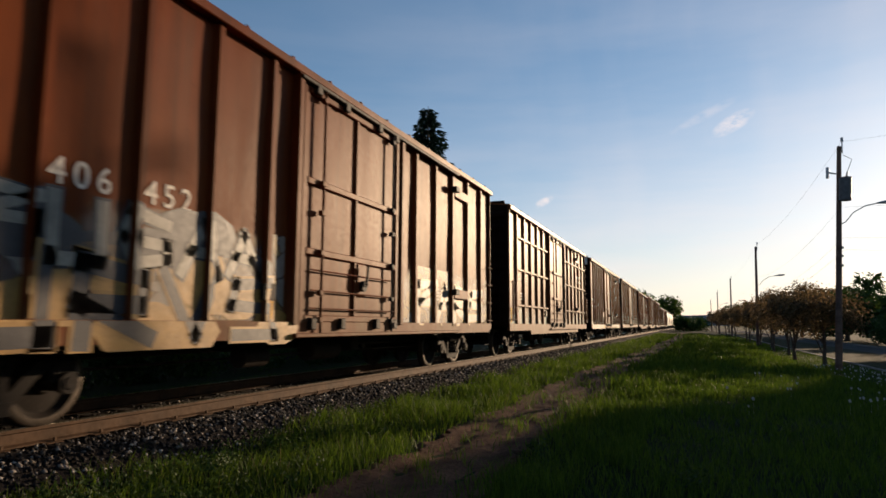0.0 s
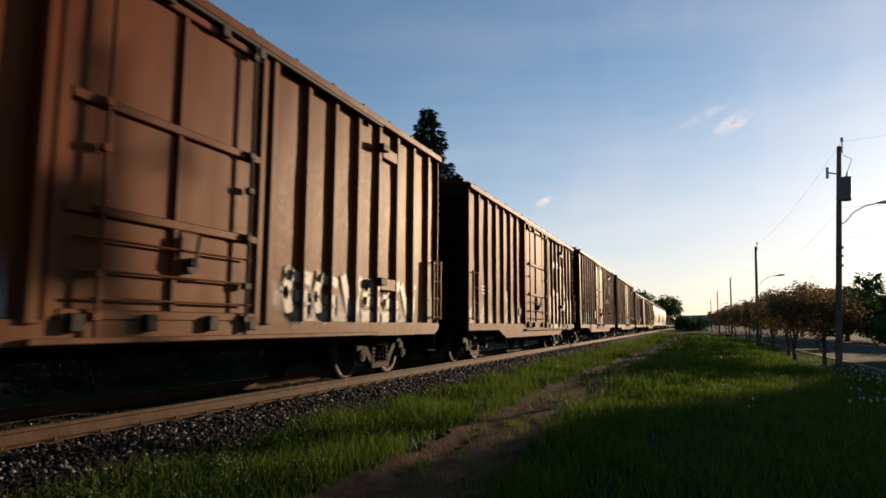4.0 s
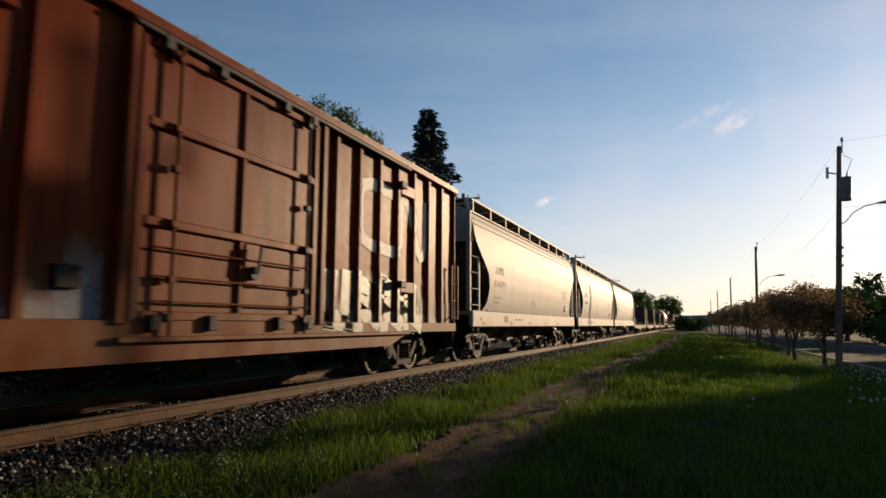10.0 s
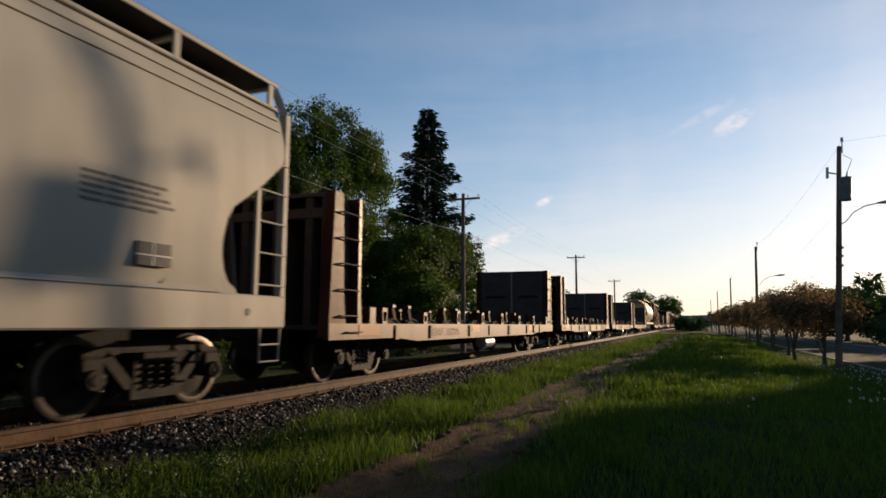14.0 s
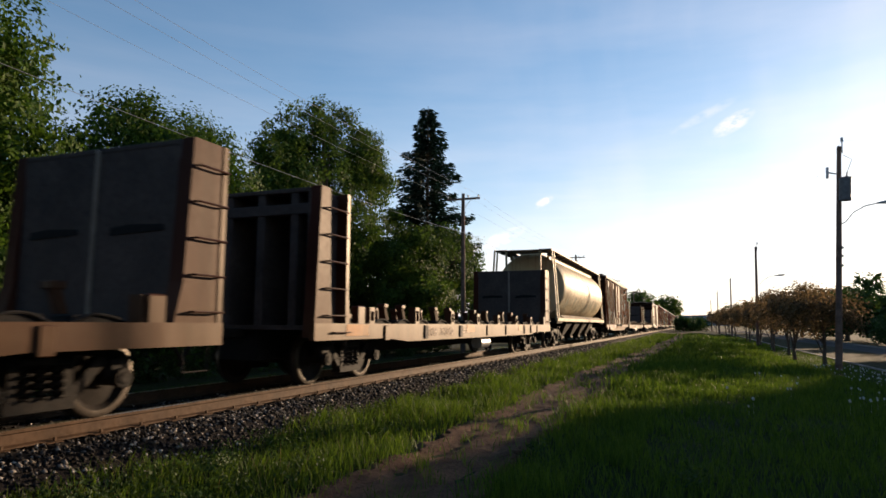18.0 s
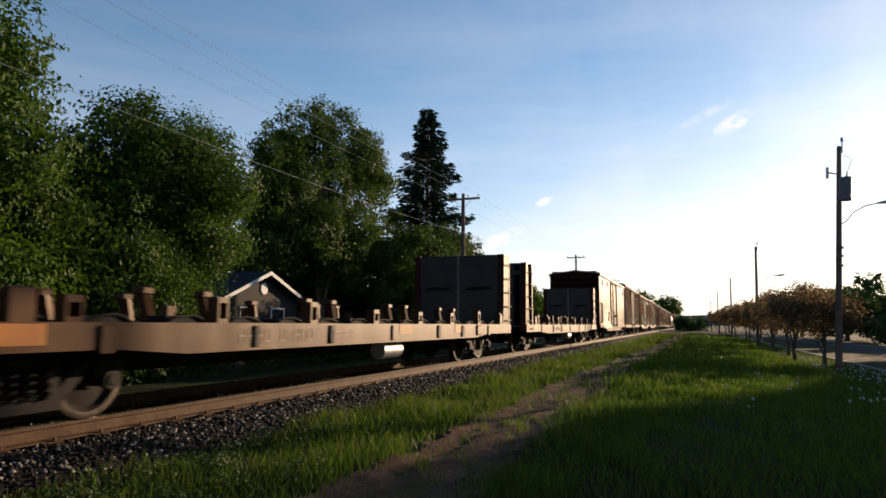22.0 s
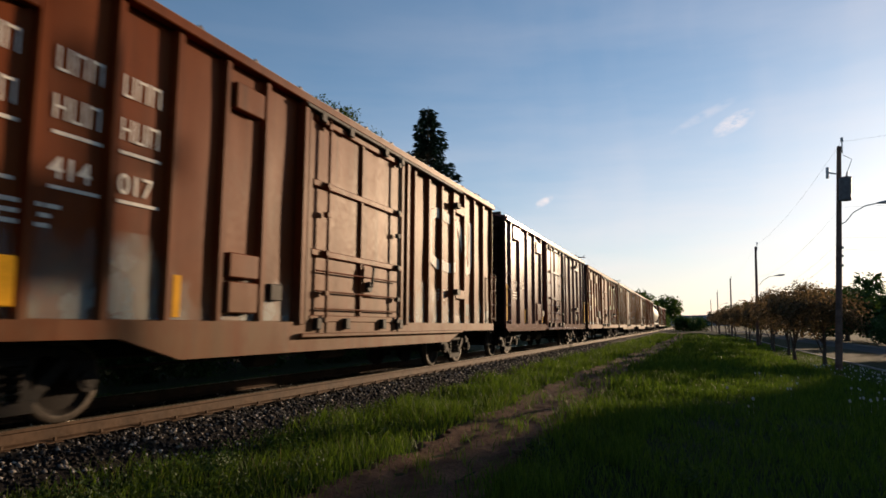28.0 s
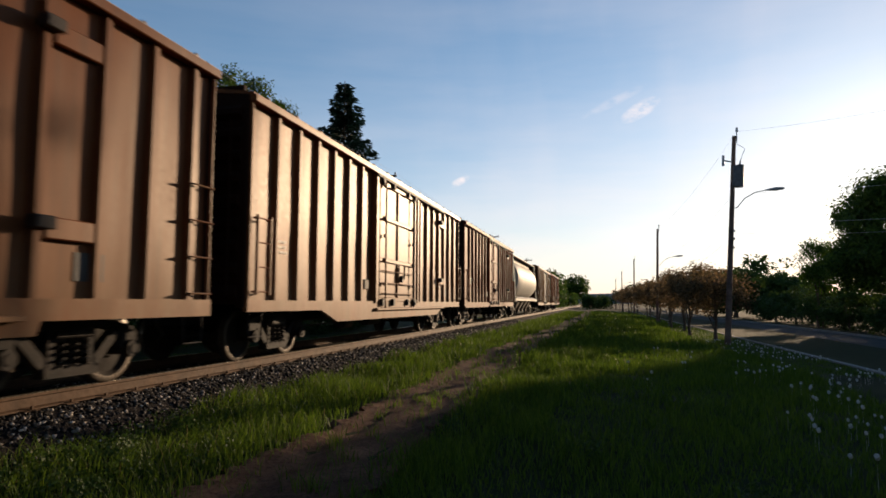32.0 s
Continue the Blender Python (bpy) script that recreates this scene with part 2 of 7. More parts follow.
GRASS = leafy("grass_blade", (0.032, 0.062, 0.007), (0.110, 0.170, 0.015), 0.5)
GRASS_DRY = leafy("dry_grass_blade", (0.10, 0.09, 0.03), (0.17, 0.14, 0.055), 0.4)
STONE = None


def stone_mat():
    m, n, l, p = nodes_of("ballast_stone")
    geo = n.new("ShaderNodeNewGeometry")
    f = noise_of(n, l, coords(n, l, vary=False), 60, 4, 0.7)
    pw = n.new("ShaderNodeMath")
    pw.operation, pw.inputs[1].default_value = "POWER", 7.0
    l.new(geo.outputs["Random Per Island"], pw.inputs[0])
    c = mixed(n, l, pw.outputs[0], (0.009, 0.008, 0.008), (0.50, 0.44, 0.38))
    c = mixed(n, l, ramp_of(n, l, f, 0.4, 0.7, 0, 0.4), c, (0.03, 0.022, 0.02))
    l.new(c, p.inputs["Base Color"])
    p.inputs["Roughness"].default_value = 0.7
    p.inputs["Specular IOR Level"].default_value = 0.12
    bumped(n, l, p, (f, 0.4, 0.01))
    return m


STONE = stone_mat()


def soil(name, a, b, c, scale=1.2):
    m, n, l, p = nodes_of(name)
    v = coords(n, l, vary=False)
    f, g = noise_of(n, l, v, scale, 5, 0.6), noise_of(n, l, v, 22, 5, 0.75)
    k = mixed(n, l, ramp_of(n, l, f, 0.35, 0.65), a, b)
    k = mixed(n, l, ramp_of(n, l, g, 0.45, 0.7), k, c)
    l.new(k, p.inputs["Base Color"])
    p.inputs["Roughness"].default_value = 0.95
    p.inputs["Specular IOR Level"].default_value = 0.08
    bumped(n, l, p, (f, 0.5, 0.15), (g, 0.7, 0.03))
    return m


TURF = soil("turf", (0.011, 0.019, 0.005), (0.024, 0.034, 0.008), (0.014, 0.013, 0.007))
DIRT = soil("dirt", (0.070, 0.037, 0.022), (0.150, 0.083, 0.050), (0.034, 0.018, 0.011), 2.2)
GRAVEL = soil("gravel", (0.010, 0.008, 0.008), (0.020, 0.016, 0.014), (0.007, 0.006, 0.006), 5)
ASPHALT = soil("asphalt", (0.05, 0.05, 0.055), (0.075, 0.072, 0.07), (0.04, 0.04, 0.04), 0.8)
CONCRETE = plain("kerb_concrete", (0.22, 0.20, 0.18), 0.85, vary=0.25)


def graffiti_mat(name, cols, scale=1.6, cover=0.48):
    """Spray paint in a few flat colours with worn gaps between."""
    m, n, l, p = nodes_of(name)
    v = coords(n, l)
    warp = n.new("ShaderNodeTexNoise")
    warp.inputs["Scale"].default_value = 1.9
    warp.inputs["Detail"].default_value = 4.0
    l.new(v, warp.inputs["Vector"])
    add = n.new("ShaderNodeVectorMath")
    l.new(v, add.inputs[0])
    l.new(warp.outputs["Color"], add.inputs[1])
    vo = n.new("ShaderNodeTexVoronoi")
    vo.inputs["Scale"].default_value = scale
    l.new(add.outputs[0], vo.inputs["Vector"])
    sep = n.new("ShaderNodeSeparateColor")
    l.new(vo.outputs["Color"], sep.inputs[0])
    cr = n.new("ShaderNodeValToRGB")
    cr.color_ramp.interpolation = "CONSTANT"
    el = cr.color_ramp.elements
    el[0].color, el[0].position = (*cols[0], 1), 0.0
    el[1].color, el[1].position = (*cols[1], 1), 1.0 / len(cols)
    for i, c in enumerate(cols[2:], 2):
        el.new(i / len(cols)).color = (*c, 1)
    l.new(sep.outputs[0], cr.inputs[0])
    edge = n.new("ShaderNodeTexVoronoi")
    edge.feature = "DISTANCE_TO_EDGE"
    edge.inputs["Scale"].default_value = scale
    l.new(add.outputs[0], edge.inputs["Vector"])
    fine = noise_of(n, l, v, 12, 5, 0.7)
    c = mixed(n, l, ramp_of(n, l, edge.outputs["Distance"], 0.02, 0.05, 0.6, 0.0), cr.outputs[0], (0.05, 0.045, 0.045))
    c = mixed(n, l, ramp_of(n, l, fine, 0.5, 0.75, 0.0, 0.6), c, (0.16, 0.08, 0.05))
    l.new(c, p.inputs["Base Color"])
    p.inputs["Roughness"].default_value = 0.5
    gap = noise_of(n, l, v, 0.9, 4, 0.6)
    # sparser towards its upper edge
    tc, sz, up, sub = n.new("ShaderNodeTexCoord"), n.new("ShaderNodeSeparateXYZ"), n.new("ShaderNodeMath"), n.new("ShaderNodeMath")
    l.new(tc.outputs["Generated"], sz.inputs[0])
    up.operation, up.inputs[1].default_value = "MULTIPLY", 0.26
    l.new(sz.outputs[2], up.inputs[0])
    sub.operation = "SUBTRACT"
    l.new(gap, sub.inputs[0])
    l.new(up.outputs[0], sub.inputs[1])
    l.new(ramp_of(n, l, sub.outputs[0], cover - 0.10, cover + 0.08, 0.0, 0.62), p.inputs["Alpha"])
    return m


G_TEAL = graffiti_mat("spray_teal", [(0.24, 0.35, 0.26), (0.32, 0.39, 0.29), (0.17, 0.28, 0.22), (0.30, 0.18, 0.13), (0.22, 0.33, 0.25)], 1.6, 0.33)
G_YELLOW = graffiti_mat("spray_yellow", [(0.36, 0.22, 0.05), (0.30, 0.20, 0.07), (0.05, 0.045, 0.05), (0.33, 0.20, 0.05), (0.34, 0.31, 0.26)], 2.2, 0.27)
G_GREY = graffiti_mat("spray_grey", [(0.36, 0.36, 0.35), (0.46, 0.44, 0.40), (0.2, 0.24, 0.27), (0.40, 0.33, 0.26)], 1.8, 0.44)
G_PINK = graffiti_mat("spray_pink", [(0.40, 0.24, 0.22), (0.46, 0.40, 0.36), (0.30, 0.12, 0.11), (0.40, 0.34, 0.12), (0.36, 0.28, 0.25)], 2.3, 0.38)
G_BLUE = graffiti_mat("spray_blue", [(0.13, 0.19, 0.20), (0.22, 0.25, 0.23), (0.17, 0.16, 0.12), (0.20, 0.12, 0.08), (0.24, 0.25, 0.22)], 2.4, 0.40)


# ---- mesh tools ----
class Geo:
    """Collects vertices and faces for one mesh."""

    def __init__(self):
        self.v, self.f = [], []

    def add(self, v, f):
        k = len(self.v)
        self.v += [tuple(p) for p in v]
        self.f += [tuple(i + k for i in q) for q in f]
        return self

    def box(self, x0, y0, z0, x1, y1, z1, c=0.0):
        if c <= 0:
            v = [(x, y, z) for z in (z0, z1) for y in (y0, y1) for x in (x0, x1)]
            return self.add(v, [(0, 2, 3, 1), (4, 5, 7, 6), (0, 1, 5, 4), (2, 6, 7, 3), (0, 4, 6, 2), (1, 3, 7, 5)])
        c = min(c, 0.45 * min(x1 - x0, y1 - y0, z1 - z0))
        v, idx = [], {}
        for sx in (0, 1):
            for sy in (0, 1):
                for sz in (0, 1):
                    p = ((x0, x1)[sx], (y0, y1)[sy], (z0, z1)[sz])
                    for a in range(3):
                        q = [p[i] + (c if s == 0 else -c) * (i != a) for i, s in enumerate((sx, sy, sz))]
                        idx[sx, sy, sz, a] = len(v)
                        v.append(q)
        f = []
        for a in range(3):
            b, d = (a + 1) % 3, (a + 2) % 3
            for s in (0, 1):
                def key(sb, sd, ax):
                    k = [0, 0, 0]
                    k[a], k[b], k[d] = s, sb, sd
                    return idx[(*k, ax)]
                q = [key(0, 0, a), key(1, 0, a), key(1, 1, a), key(0, 1, a)]
                f.append(q if s else q[::-1])
            for sb in (0, 1):
                for sd in (0, 1):
                    k0, k1 = [0, 0, 0], [0, 0, 0]
                    k0[a], k0[b], k0[d] = 0, sb, sd
                    k1[a], k1[b], k1[d] = 1, sb, sd
                    q = [idx[(*k0, b)], idx[(*k1, b)], idx[(*k1, d)], idx[(*k0, d)]]
                    f.append(q if sb == sd else q[::-1])
        for sx in (0, 1):
            for sy in (0, 1):
                for sz in (0, 1):
                    q = [idx[sx, sy, sz, a] for a in range(3)]
                    f.append(q if (sx + sy + sz) % 2 else q[::-1])
        return self.add(v, f)

    def beam(self, p, q, w, h, c=0.0):
        """A bar from p to q, w wide and h high."""
        p, q = Vector(p), Vector(q)
        d = (q - p).normalized()
        side = d.cross(Vector((0, 0, 1)))
        side = Vector((1, 0, 0)) if side.length < 1e-4 else side.normalized()
        up = side.cross(d)
        v = [e + side * sx * w / 2 + up * sz * h / 2 for e in (p, q) for sx, sz in ((-1, -1), (1, -1), (1, 1), (-1, 1))]
        return self.add(v, [(3, 2, 1, 0), (4, 5, 6, 7), (0, 1, 5, 4), (1, 2, 6, 5), (2, 3, 7, 6), (3, 0, 4, 7)])

    def tube(self, pts, radii, n=8, caps=True):
        pts = [Vector(p) for p in pts]
        if not hasattr(radii, "__len__"):
            radii = [radii] * len(pts)
        v, f = [], []
        for i, p in enumerate(pts):
            d = (pts[min(i + 1, len(pts) - 1)] - pts[max(i - 1, 0)]).normalized()
            a = d.cross(Vector((0, 0, 1)) if abs(d.z) < 0.9 else Vector((1, 0, 0))).normalized()
            b = d.cross(a)
            v += [p + (a * math.cos(2 * math.pi * k / n) + b * math.sin(2 * math.pi * k / n)) * radii[i] for k in range(n)]
        for i in range(len(pts) - 1):
            f += [(i * n + k, i * n + (k + 1) % n, (i + 1) * n + (k + 1) % n, (i + 1) * n + k) for k in range(n)]
        if caps:
            f += [tuple(range(n))[::-1], tuple(range((len(pts) - 1) * n, len(pts) * n))]
        return self.add(v, f)

    def prism(self, poly, axis, a, b):
        """A polygon in the plane across the axis, drawn out from a to b."""
        k = len(poly)

        def at(p, t):
            return {"x": (t, p[0], p[1]), "y": (p[0], t, p[1]), "z": (p[0], p[1], t)}[axis]
        v = [at(p, a) for p in poly] + [at(p, b) for p in poly]
        f = [tuple(range(k))[::-1], tuple(range(k, 2 * k))] + [(i, (i + 1) % k, k + (i + 1) % k, k + i) for i in range(k)]
        return self.add(v, f)

    def lathe(self, prof, centre, n=28):
        """A profile of (radius, x) turned round the x axis."""
        v, f = [], []
        for r, x in prof:
            v += [(centre[0] + x, centre[1] + r * math.cos(2 * math.pi * k / n), centre[2] + r * math.sin(2 * math.pi * k / n)) for k in range(n)]
        for i in range(len(prof) - 1):
            f += [(i * n + k, i * n + (k + 1) % n, (i + 1) * n + (k + 1) % n, (i + 1) * n + k) for k in range(n)]
        return self.add(v, f)

    def mesh(self, name, mats, smooth=False):
        me = bpy.data.meshes.new(name)
        me.from_pydata(self.v, [], self.f)
        for m in (mats if isinstance(mats, (list, tuple)) else [mats]):
            me.materials.append(m)
        bm = bmesh.new()
        bm.from_mesh(me)
        bmesh.ops.recalc_face_normals(bm, faces=bm.faces)
        bm.to_mesh(me)
        bm.free()
        if smooth:
            me.polygons.foreach_set("use_smooth", [True] * len(me.polygons))
            me.set_sharp_from_angle(angle=radians(38))
        return me


def part(name, g, mat, parent=None, label="", smooth=False, at=None):
    """Links a Geo or a mesh as one object under a thing or a part."""
    me = g.mesh(name, mat, smooth) if isinstance(g, Geo) else g
    ob = new(name, me)
    if parent:
        ob.parent = parent
    if at is not None:
        ob.matrix_basis = at
    if label:
        ob["label"] = label
    return ob


def thing(name, m, label, category, group="", kind=""):
    ob = new(name)
    ob.empty_display_size = 0.3
    ob.matrix_basis = m
    return tagged(ob, label, category, group, kind)


def raw_mesh(name, verts, faces_flat, k, mat, smooth=False):
    """A mesh out of arrays: verts (n, 3), faces with k corners each."""
    me = bpy.data.meshes.new(name)
    nf = len(faces_flat) // k
    me.vertices.add(len(verts))
    me.vertices.foreach_set("co", np.asarray(verts, dtype=np.float32).ravel())
    me.loops.add(len(faces_flat))
    me.loops.foreach_set("vertex_index", np.asarray(faces_flat, dtype=np.int32))
    me.polygons.add(nf)
    me.polygons.foreach_set("loop_start", np.arange(0, nf * k, k, dtype=np.int32))
    if smooth:
        me.polygons.foreach_set("use_smooth", np.ones(nf, dtype=bool))
    me.materials.append(mat)
    me.update()
    me.validate()
    return me


# ---- ground ----
PROFILE = [(-2500, -1.2), (-60, -1.0), (-16, -0.9), (-12.5, -0.85), (-9.6, -0.72), (-8.7, -0.5), (-5.0, -0.42), (-4.4, -0.47), (-3.5, -0.53),
           (-2.8, -0.57), (-2.0, -0.5), (-1.0, -0.46), (0.0, -0.48), (1.5, -0.52), (3.0, -0.64), (4.5, -0.76), (6.6, -0.82), (15.5, -0.95),
           (30, -0.95), (60, -0.95), (2500, -1.2)]


def ground_z(x):
    return float(np.interp(x, [p[0] for p in PROFILE], [p[1] for p in PROFILE]))


PATH_Y, PATH_X = [-10, 4, 8, 15, 20, 28, 40, 80, 200], [-2.2, -2.45, -2.58, -2.62, -2.70, -2.5, -2.2, -1.55, -1.2]


def path_x(y):
    return float(np.interp(y, PATH_Y, PATH_X))


def ground_sheet():
    ys = [-2500, -300, -60, -20] + [i * 0.5 - 6 for i in range(64)] + [30, 40, 55, 75, 100, 140, 200, 320, 600, 1200, 2500]
    ys = sorted(set(ys))
    xs = sorted(set([p[0] for p in PROFILE] + [i * 0.35 - 4.9 for i in range(30)] + [-20, -35, 10, 20, 100, -100, 400, -400]))
    g = Geo()
    v = []
    for y in ys:
        for x in xs:
            z = ground_z(x)
            if -5 < x < 6 and -6 < y < 60:
                z += 0.045 * noise.noise((x * 0.9, y * 0.6, 3.1))
            if y > 400:
                z += 0.004 * (y - 400) * (0.6 if abs(x) > 300 else 0.12)
            v.append((x, y, z))
    w = len(xs)
    f = [(j * w + i, j * w + i + 1, (j + 1) * w + i + 1, (j + 1) * w + i) for j in range(len(ys) - 1) for i in range(w - 1)]
    g.add(v, f)
    ob = part("ground", g, TURF, smooth=True)
    tagged(ob, "grassy railway verge with low uneven turf", "ground", kind="structure")


ground_sheet()


def dirt_path():
    rnd = random.Random(4)
    g, v, rows = Geo(), [], 0
    y = -45.0
    while y < 130:
        cx = path_x(y)
        half = 0.76 + 0.2 * noise.noise((0.3, y * 0.5, 1.0)) + 0.12 * noise.noise((2.3, y * 1.7, 1.0))
        for k in range(25):
            u = -1 + k / 12
            x = cx + u * half * (1 + 0.12 * rnd.uniform(-1, 1) * (abs(u) > 0.9))
            rut = -0.035 * math.exp(-((abs(u) - 0.5) / 0.2) ** 2)
            edge = -0.05 if abs(u) > 0.95 else 0.0
            v.append((x, y, ground_z(x) + 0.05 + rut + edge + 0.03 * noise.noise((x * 3, y * 2, 0)) + 0.018 * noise.noise((x * 9, y * 7, 5)) + (0.045 * noise.noise((x * 0.9, y * 0.6, 3.1)) if y < 60 else 0)))
        rows += 1
        y += 0.8 if y < -3.5 else 0.09 if y < 12 else 0.2 if y < 24 else 0.8
    f = [(j * 25 + i, j * 25 + i + 1, (j + 1) * 25 + i + 1, (j + 1) * 25 + i) for j in range(rows - 1) for i in range(24)]
    ob = part("dirt_path", g.add(v, f), DIRT, smooth=True)
    tagged(ob, "worn brown dirt track through the grass", "path", kind="structure")


dirt_path()

# ballast bed and its loose stones
bed = Geo().prism([(-9.3, -0.8), (-8.6, -0.42), (-8.2, -0.19), (-5.2, -0.19), (-4.85, -0.40), (-4.55, -0.62), (-5.5, -0.9)], "y", -60, 900)
tagged(part("ballast_bed", bed, GRAVEL), "dark crushed stone ballast bed under the track", "ballast", kind="structure")


def ballast_stones():
    rs = np.random.RandomState(7)
    base = np.array([(1, 0, 0), (-1, 0, 0), (0, 1, 0), (0, -1, 0), (0, 0, 1), (0, 0, -1)], float)
    tri = np.array([(0, 2, 4), (2, 1, 4), (1, 3, 4), (3, 0, 4), (2, 0, 5), (1, 2, 5), (3, 1, 5), (0, 3, 5)])
    pts = []
    for (x0, x1, y0, y1, dens, big) in ((-5.86, -4.5, 0.5, 9, 620, 1.0), (-5.86, -4.6, 9, 20, 330, 1.2), (-5.9, -4.7, 20, 45, 130, 1.6), (-9.0, -6.1, 0, 12, 150, 1.0), (-9.0, -6.1, 12, 30, 60, 1.4)):
        k = int((x1 - x0) * (y1 - y0) * dens)
        x, y = rs.uniform(x0, x1, k), rs.uniform(y0, y1, k)
        pts.append(np.stack([x, y, np.full(k, big)], 1))
    pts = np.concatenate(pts)
    z = np.interp(pts[:, 0], [-9.3, -8.6, -8.2, -5.2, -4.85, -4.5], [-0.8, -0.42, -0.19, -0.19, -0.40, -0.60])
    k = len(pts)
    size = rs.uniform(0.014, 0.036, k)[:, None, None] * pts[:, 2][:, None, None]
    jit = base[None] * rs.uniform(0.55, 1.25, (k, 6, 1)) + rs.uniform(-0.3, 0.3, (k, 6, 3))
    ang = rs.uniform(0, 6.28, (k, 1))
    v = jit * size * np.array([1, 1, 0.75])
    c, s = np.cos(ang), np.sin(ang)
    vx, vy = v[:, :, 0] * c - v[:, :, 1] * s, v[:, :, 0] * s + v[:, :, 1] * c
    tilt = rs.uniform(-0.6, 0.6, (k, 1))
    vz, vy = v[:, :, 2] * np.cos(tilt) + vy * np.sin(tilt), vy * np.cos(tilt) - v[:, :, 2] * np.sin(tilt)
    v = np.stack([vx + pts[:, :1], vy + pts[:, 1:2], vz + (z + rs.uniform(-0.012, 0.02, k))[:, None]], 2)
    f = (tri[None] + (np.arange(k) * 6)[:, None, None]).reshape(-1)
    ob = new("ballast_stones", raw_mesh("ballast_stones", v.reshape(-1, 3), f, 3, STONE))
    tagged(ob, "loose angular grey and reddish ballast stones", "gravel", kind="stuff")


ballast_stones()

# track: two rails, ties and tie plates
track = thing("railway_track", pose(TRACK_X, 0, 0), "single railway track with rusty rails on wooden ties", "railway track", kind="structure")
RAILP = [(-0.07, -0.17), (0.07, -0.17), (0.07, -0.155), (0.012, -0.14), (0.009, -0.045), (0.036, -0.035), (0.037, -0.004), (-0.037, -0.004), (-0.036, -0.035), (-0.009, -0.045), (-0.012, -0.14), (-0.07, -0.155)]
for sx in (0.752, -0.752):
    rail = part("rail", Geo().prism([(sx + a, b) for a, b in RAILP], "y", -60, 900), RAIL_SIDE, track, "rust-brown steel rail")
    part("rail_head", Geo().prism([(sx - 0.034, -0.004), (sx + 0.034, -0.004), (sx + 0.028, 0.003), (sx - 0.028, 0.003)], "y", -60, 900), RAIL_TOP, rail, "polished running surface")
tie_mesh = Geo().box(-1.29, -0.115, -0.34, 1.29, 0.115, -0.172, 0.012).mesh("tie", TIE_WOOD)
plate_mesh = Geo().box(-0.16, -0.09, -0.172, 0.16, 0.09, -0.160, 0.004).box(-0.1, -0.06, -0.16, -0.075, -0.035, -0.125).box(0.075, 0.035, -0.16, 0.1, 0.06, -0.125).mesh("tie_plate", RAIL_SIDE)
rnd = random.Random(11)
for i in range(150):
    t = part("tie", tie_mesh, None, track, at=pose(rnd.uniform(-0.03, 0.03), -6 + i * 0.53, rnd.uniform(-0.01, 0.004), 0, 0, rnd.uniform(-1, 1)))
    if i < 75:
        part("tie_plate", plate_mesh, None, track, at=pose(0.752, -6 + i * 0.53, 0))

# road with kerbs beyond the row of trees
road = Geo().box(7.4, -60, -1.2, 15.2, 700, -0.90)
tagged(part("road", road, ASPHALT), "grey asphalt residential street", "road", kind="structure")
for x in (7.2, 15.2):
    tagged(part("kerb", Geo().box(x, -60, -1.2, x + 0.2, 700, -0.78, 0.02), CONCRETE), "worn concrete kerb along the street", "kerb", kind="structure")


# ---- grass ----
def blades(name, boxes, mat, label, seed, keep=None):
    rs = np.random.RandomState(seed)
    allv, allf, base = [], [], 0
    for (x0, x1, y0, y1, dens, h0, h1, w) in boxes:
        k = int((x1 - x0) * (y1 - y0) * dens)
        x, y = rs.uniform(x0, x1, k), rs.uniform(y0, y1, k)
        if keep:
            sel = keep(x, y, rs)
            x, y = x[sel], y[sel]
        k = len(x)
        if not k:
            continue
        z = np.interp(x, [p[0] for p in PROFILE], [p[1] for p in PROFILE])
        patch = 0.72 + 0.5 * (np.sin(x * 2.1 + 1.3 * np.sin(y * 0.7)) * np.sin(y * 1.7 + np.sin(x * 1.1))) * 0.6
        h = rs.uniform(h0, h1, k) * patch * rs.uniform(0.6, 1.15, k)
        a = rs.uniform(0, 6.28, k)
        lean, la = rs.uniform(0.1, 0.75, k) * h, rs.uniform(0, 6.28, k)
        dx, dy = np.cos(a) * w / 2, np.sin(a) * w / 2
        lx, ly = np.cos(la) * lean, np.sin(la) * lean
        p = np.stack([x, y, z - 0.02], 1)
        e = np.stack([dx, dy, np.zeros(k)], 1)
        mid = p + np.stack([lx * 0.35, ly * 0.35, h * 0.6], 1)
        tip = p + np.stack([lx, ly, h], 1)
        v = np.stack([p - e, p + e, mid + e * 0.75, mid - e * 0.75, tip], 1)
        allv.append(v.reshape(-1, 3))
        q = np.array([0, 1, 2, 0, 2, 3, 3, 2, 4])
        allf.append((q[None] + (np.arange(k) * 5)[:, None] + base).reshape(-1))
        base += k * 5
    ob = new(name, raw_mesh(name, np.concatenate(allv), np.concatenate(allf), 3, mat))
    return tagged(ob, label, "grass", kind="stuff")


def off_path(x, y, rs):
    px = np.interp(y, PATH_Y, PATH_X)
    d = np.abs(x - px) / (0.70 + 0.16 * np.sin(y * 1.3) * np.sin(y * 0.37 + 1))
    tuft = np.sin(x * 5.1 + 2 * np.sin(y * 1.9)) * np.sin(y * 3.7 + 3 * np.sin(x * 2.3)) > 0.62
    thin = rs.uniform(0, 1, len(x)) < 0.5
    return (d > 1.0 + rs.uniform(-0.3, 0.35, len(x))) | (tuft & thin & (d < 0.5)) | ((rs.uniform(0, 1, len(x)) < 0.03) & (d < 1))


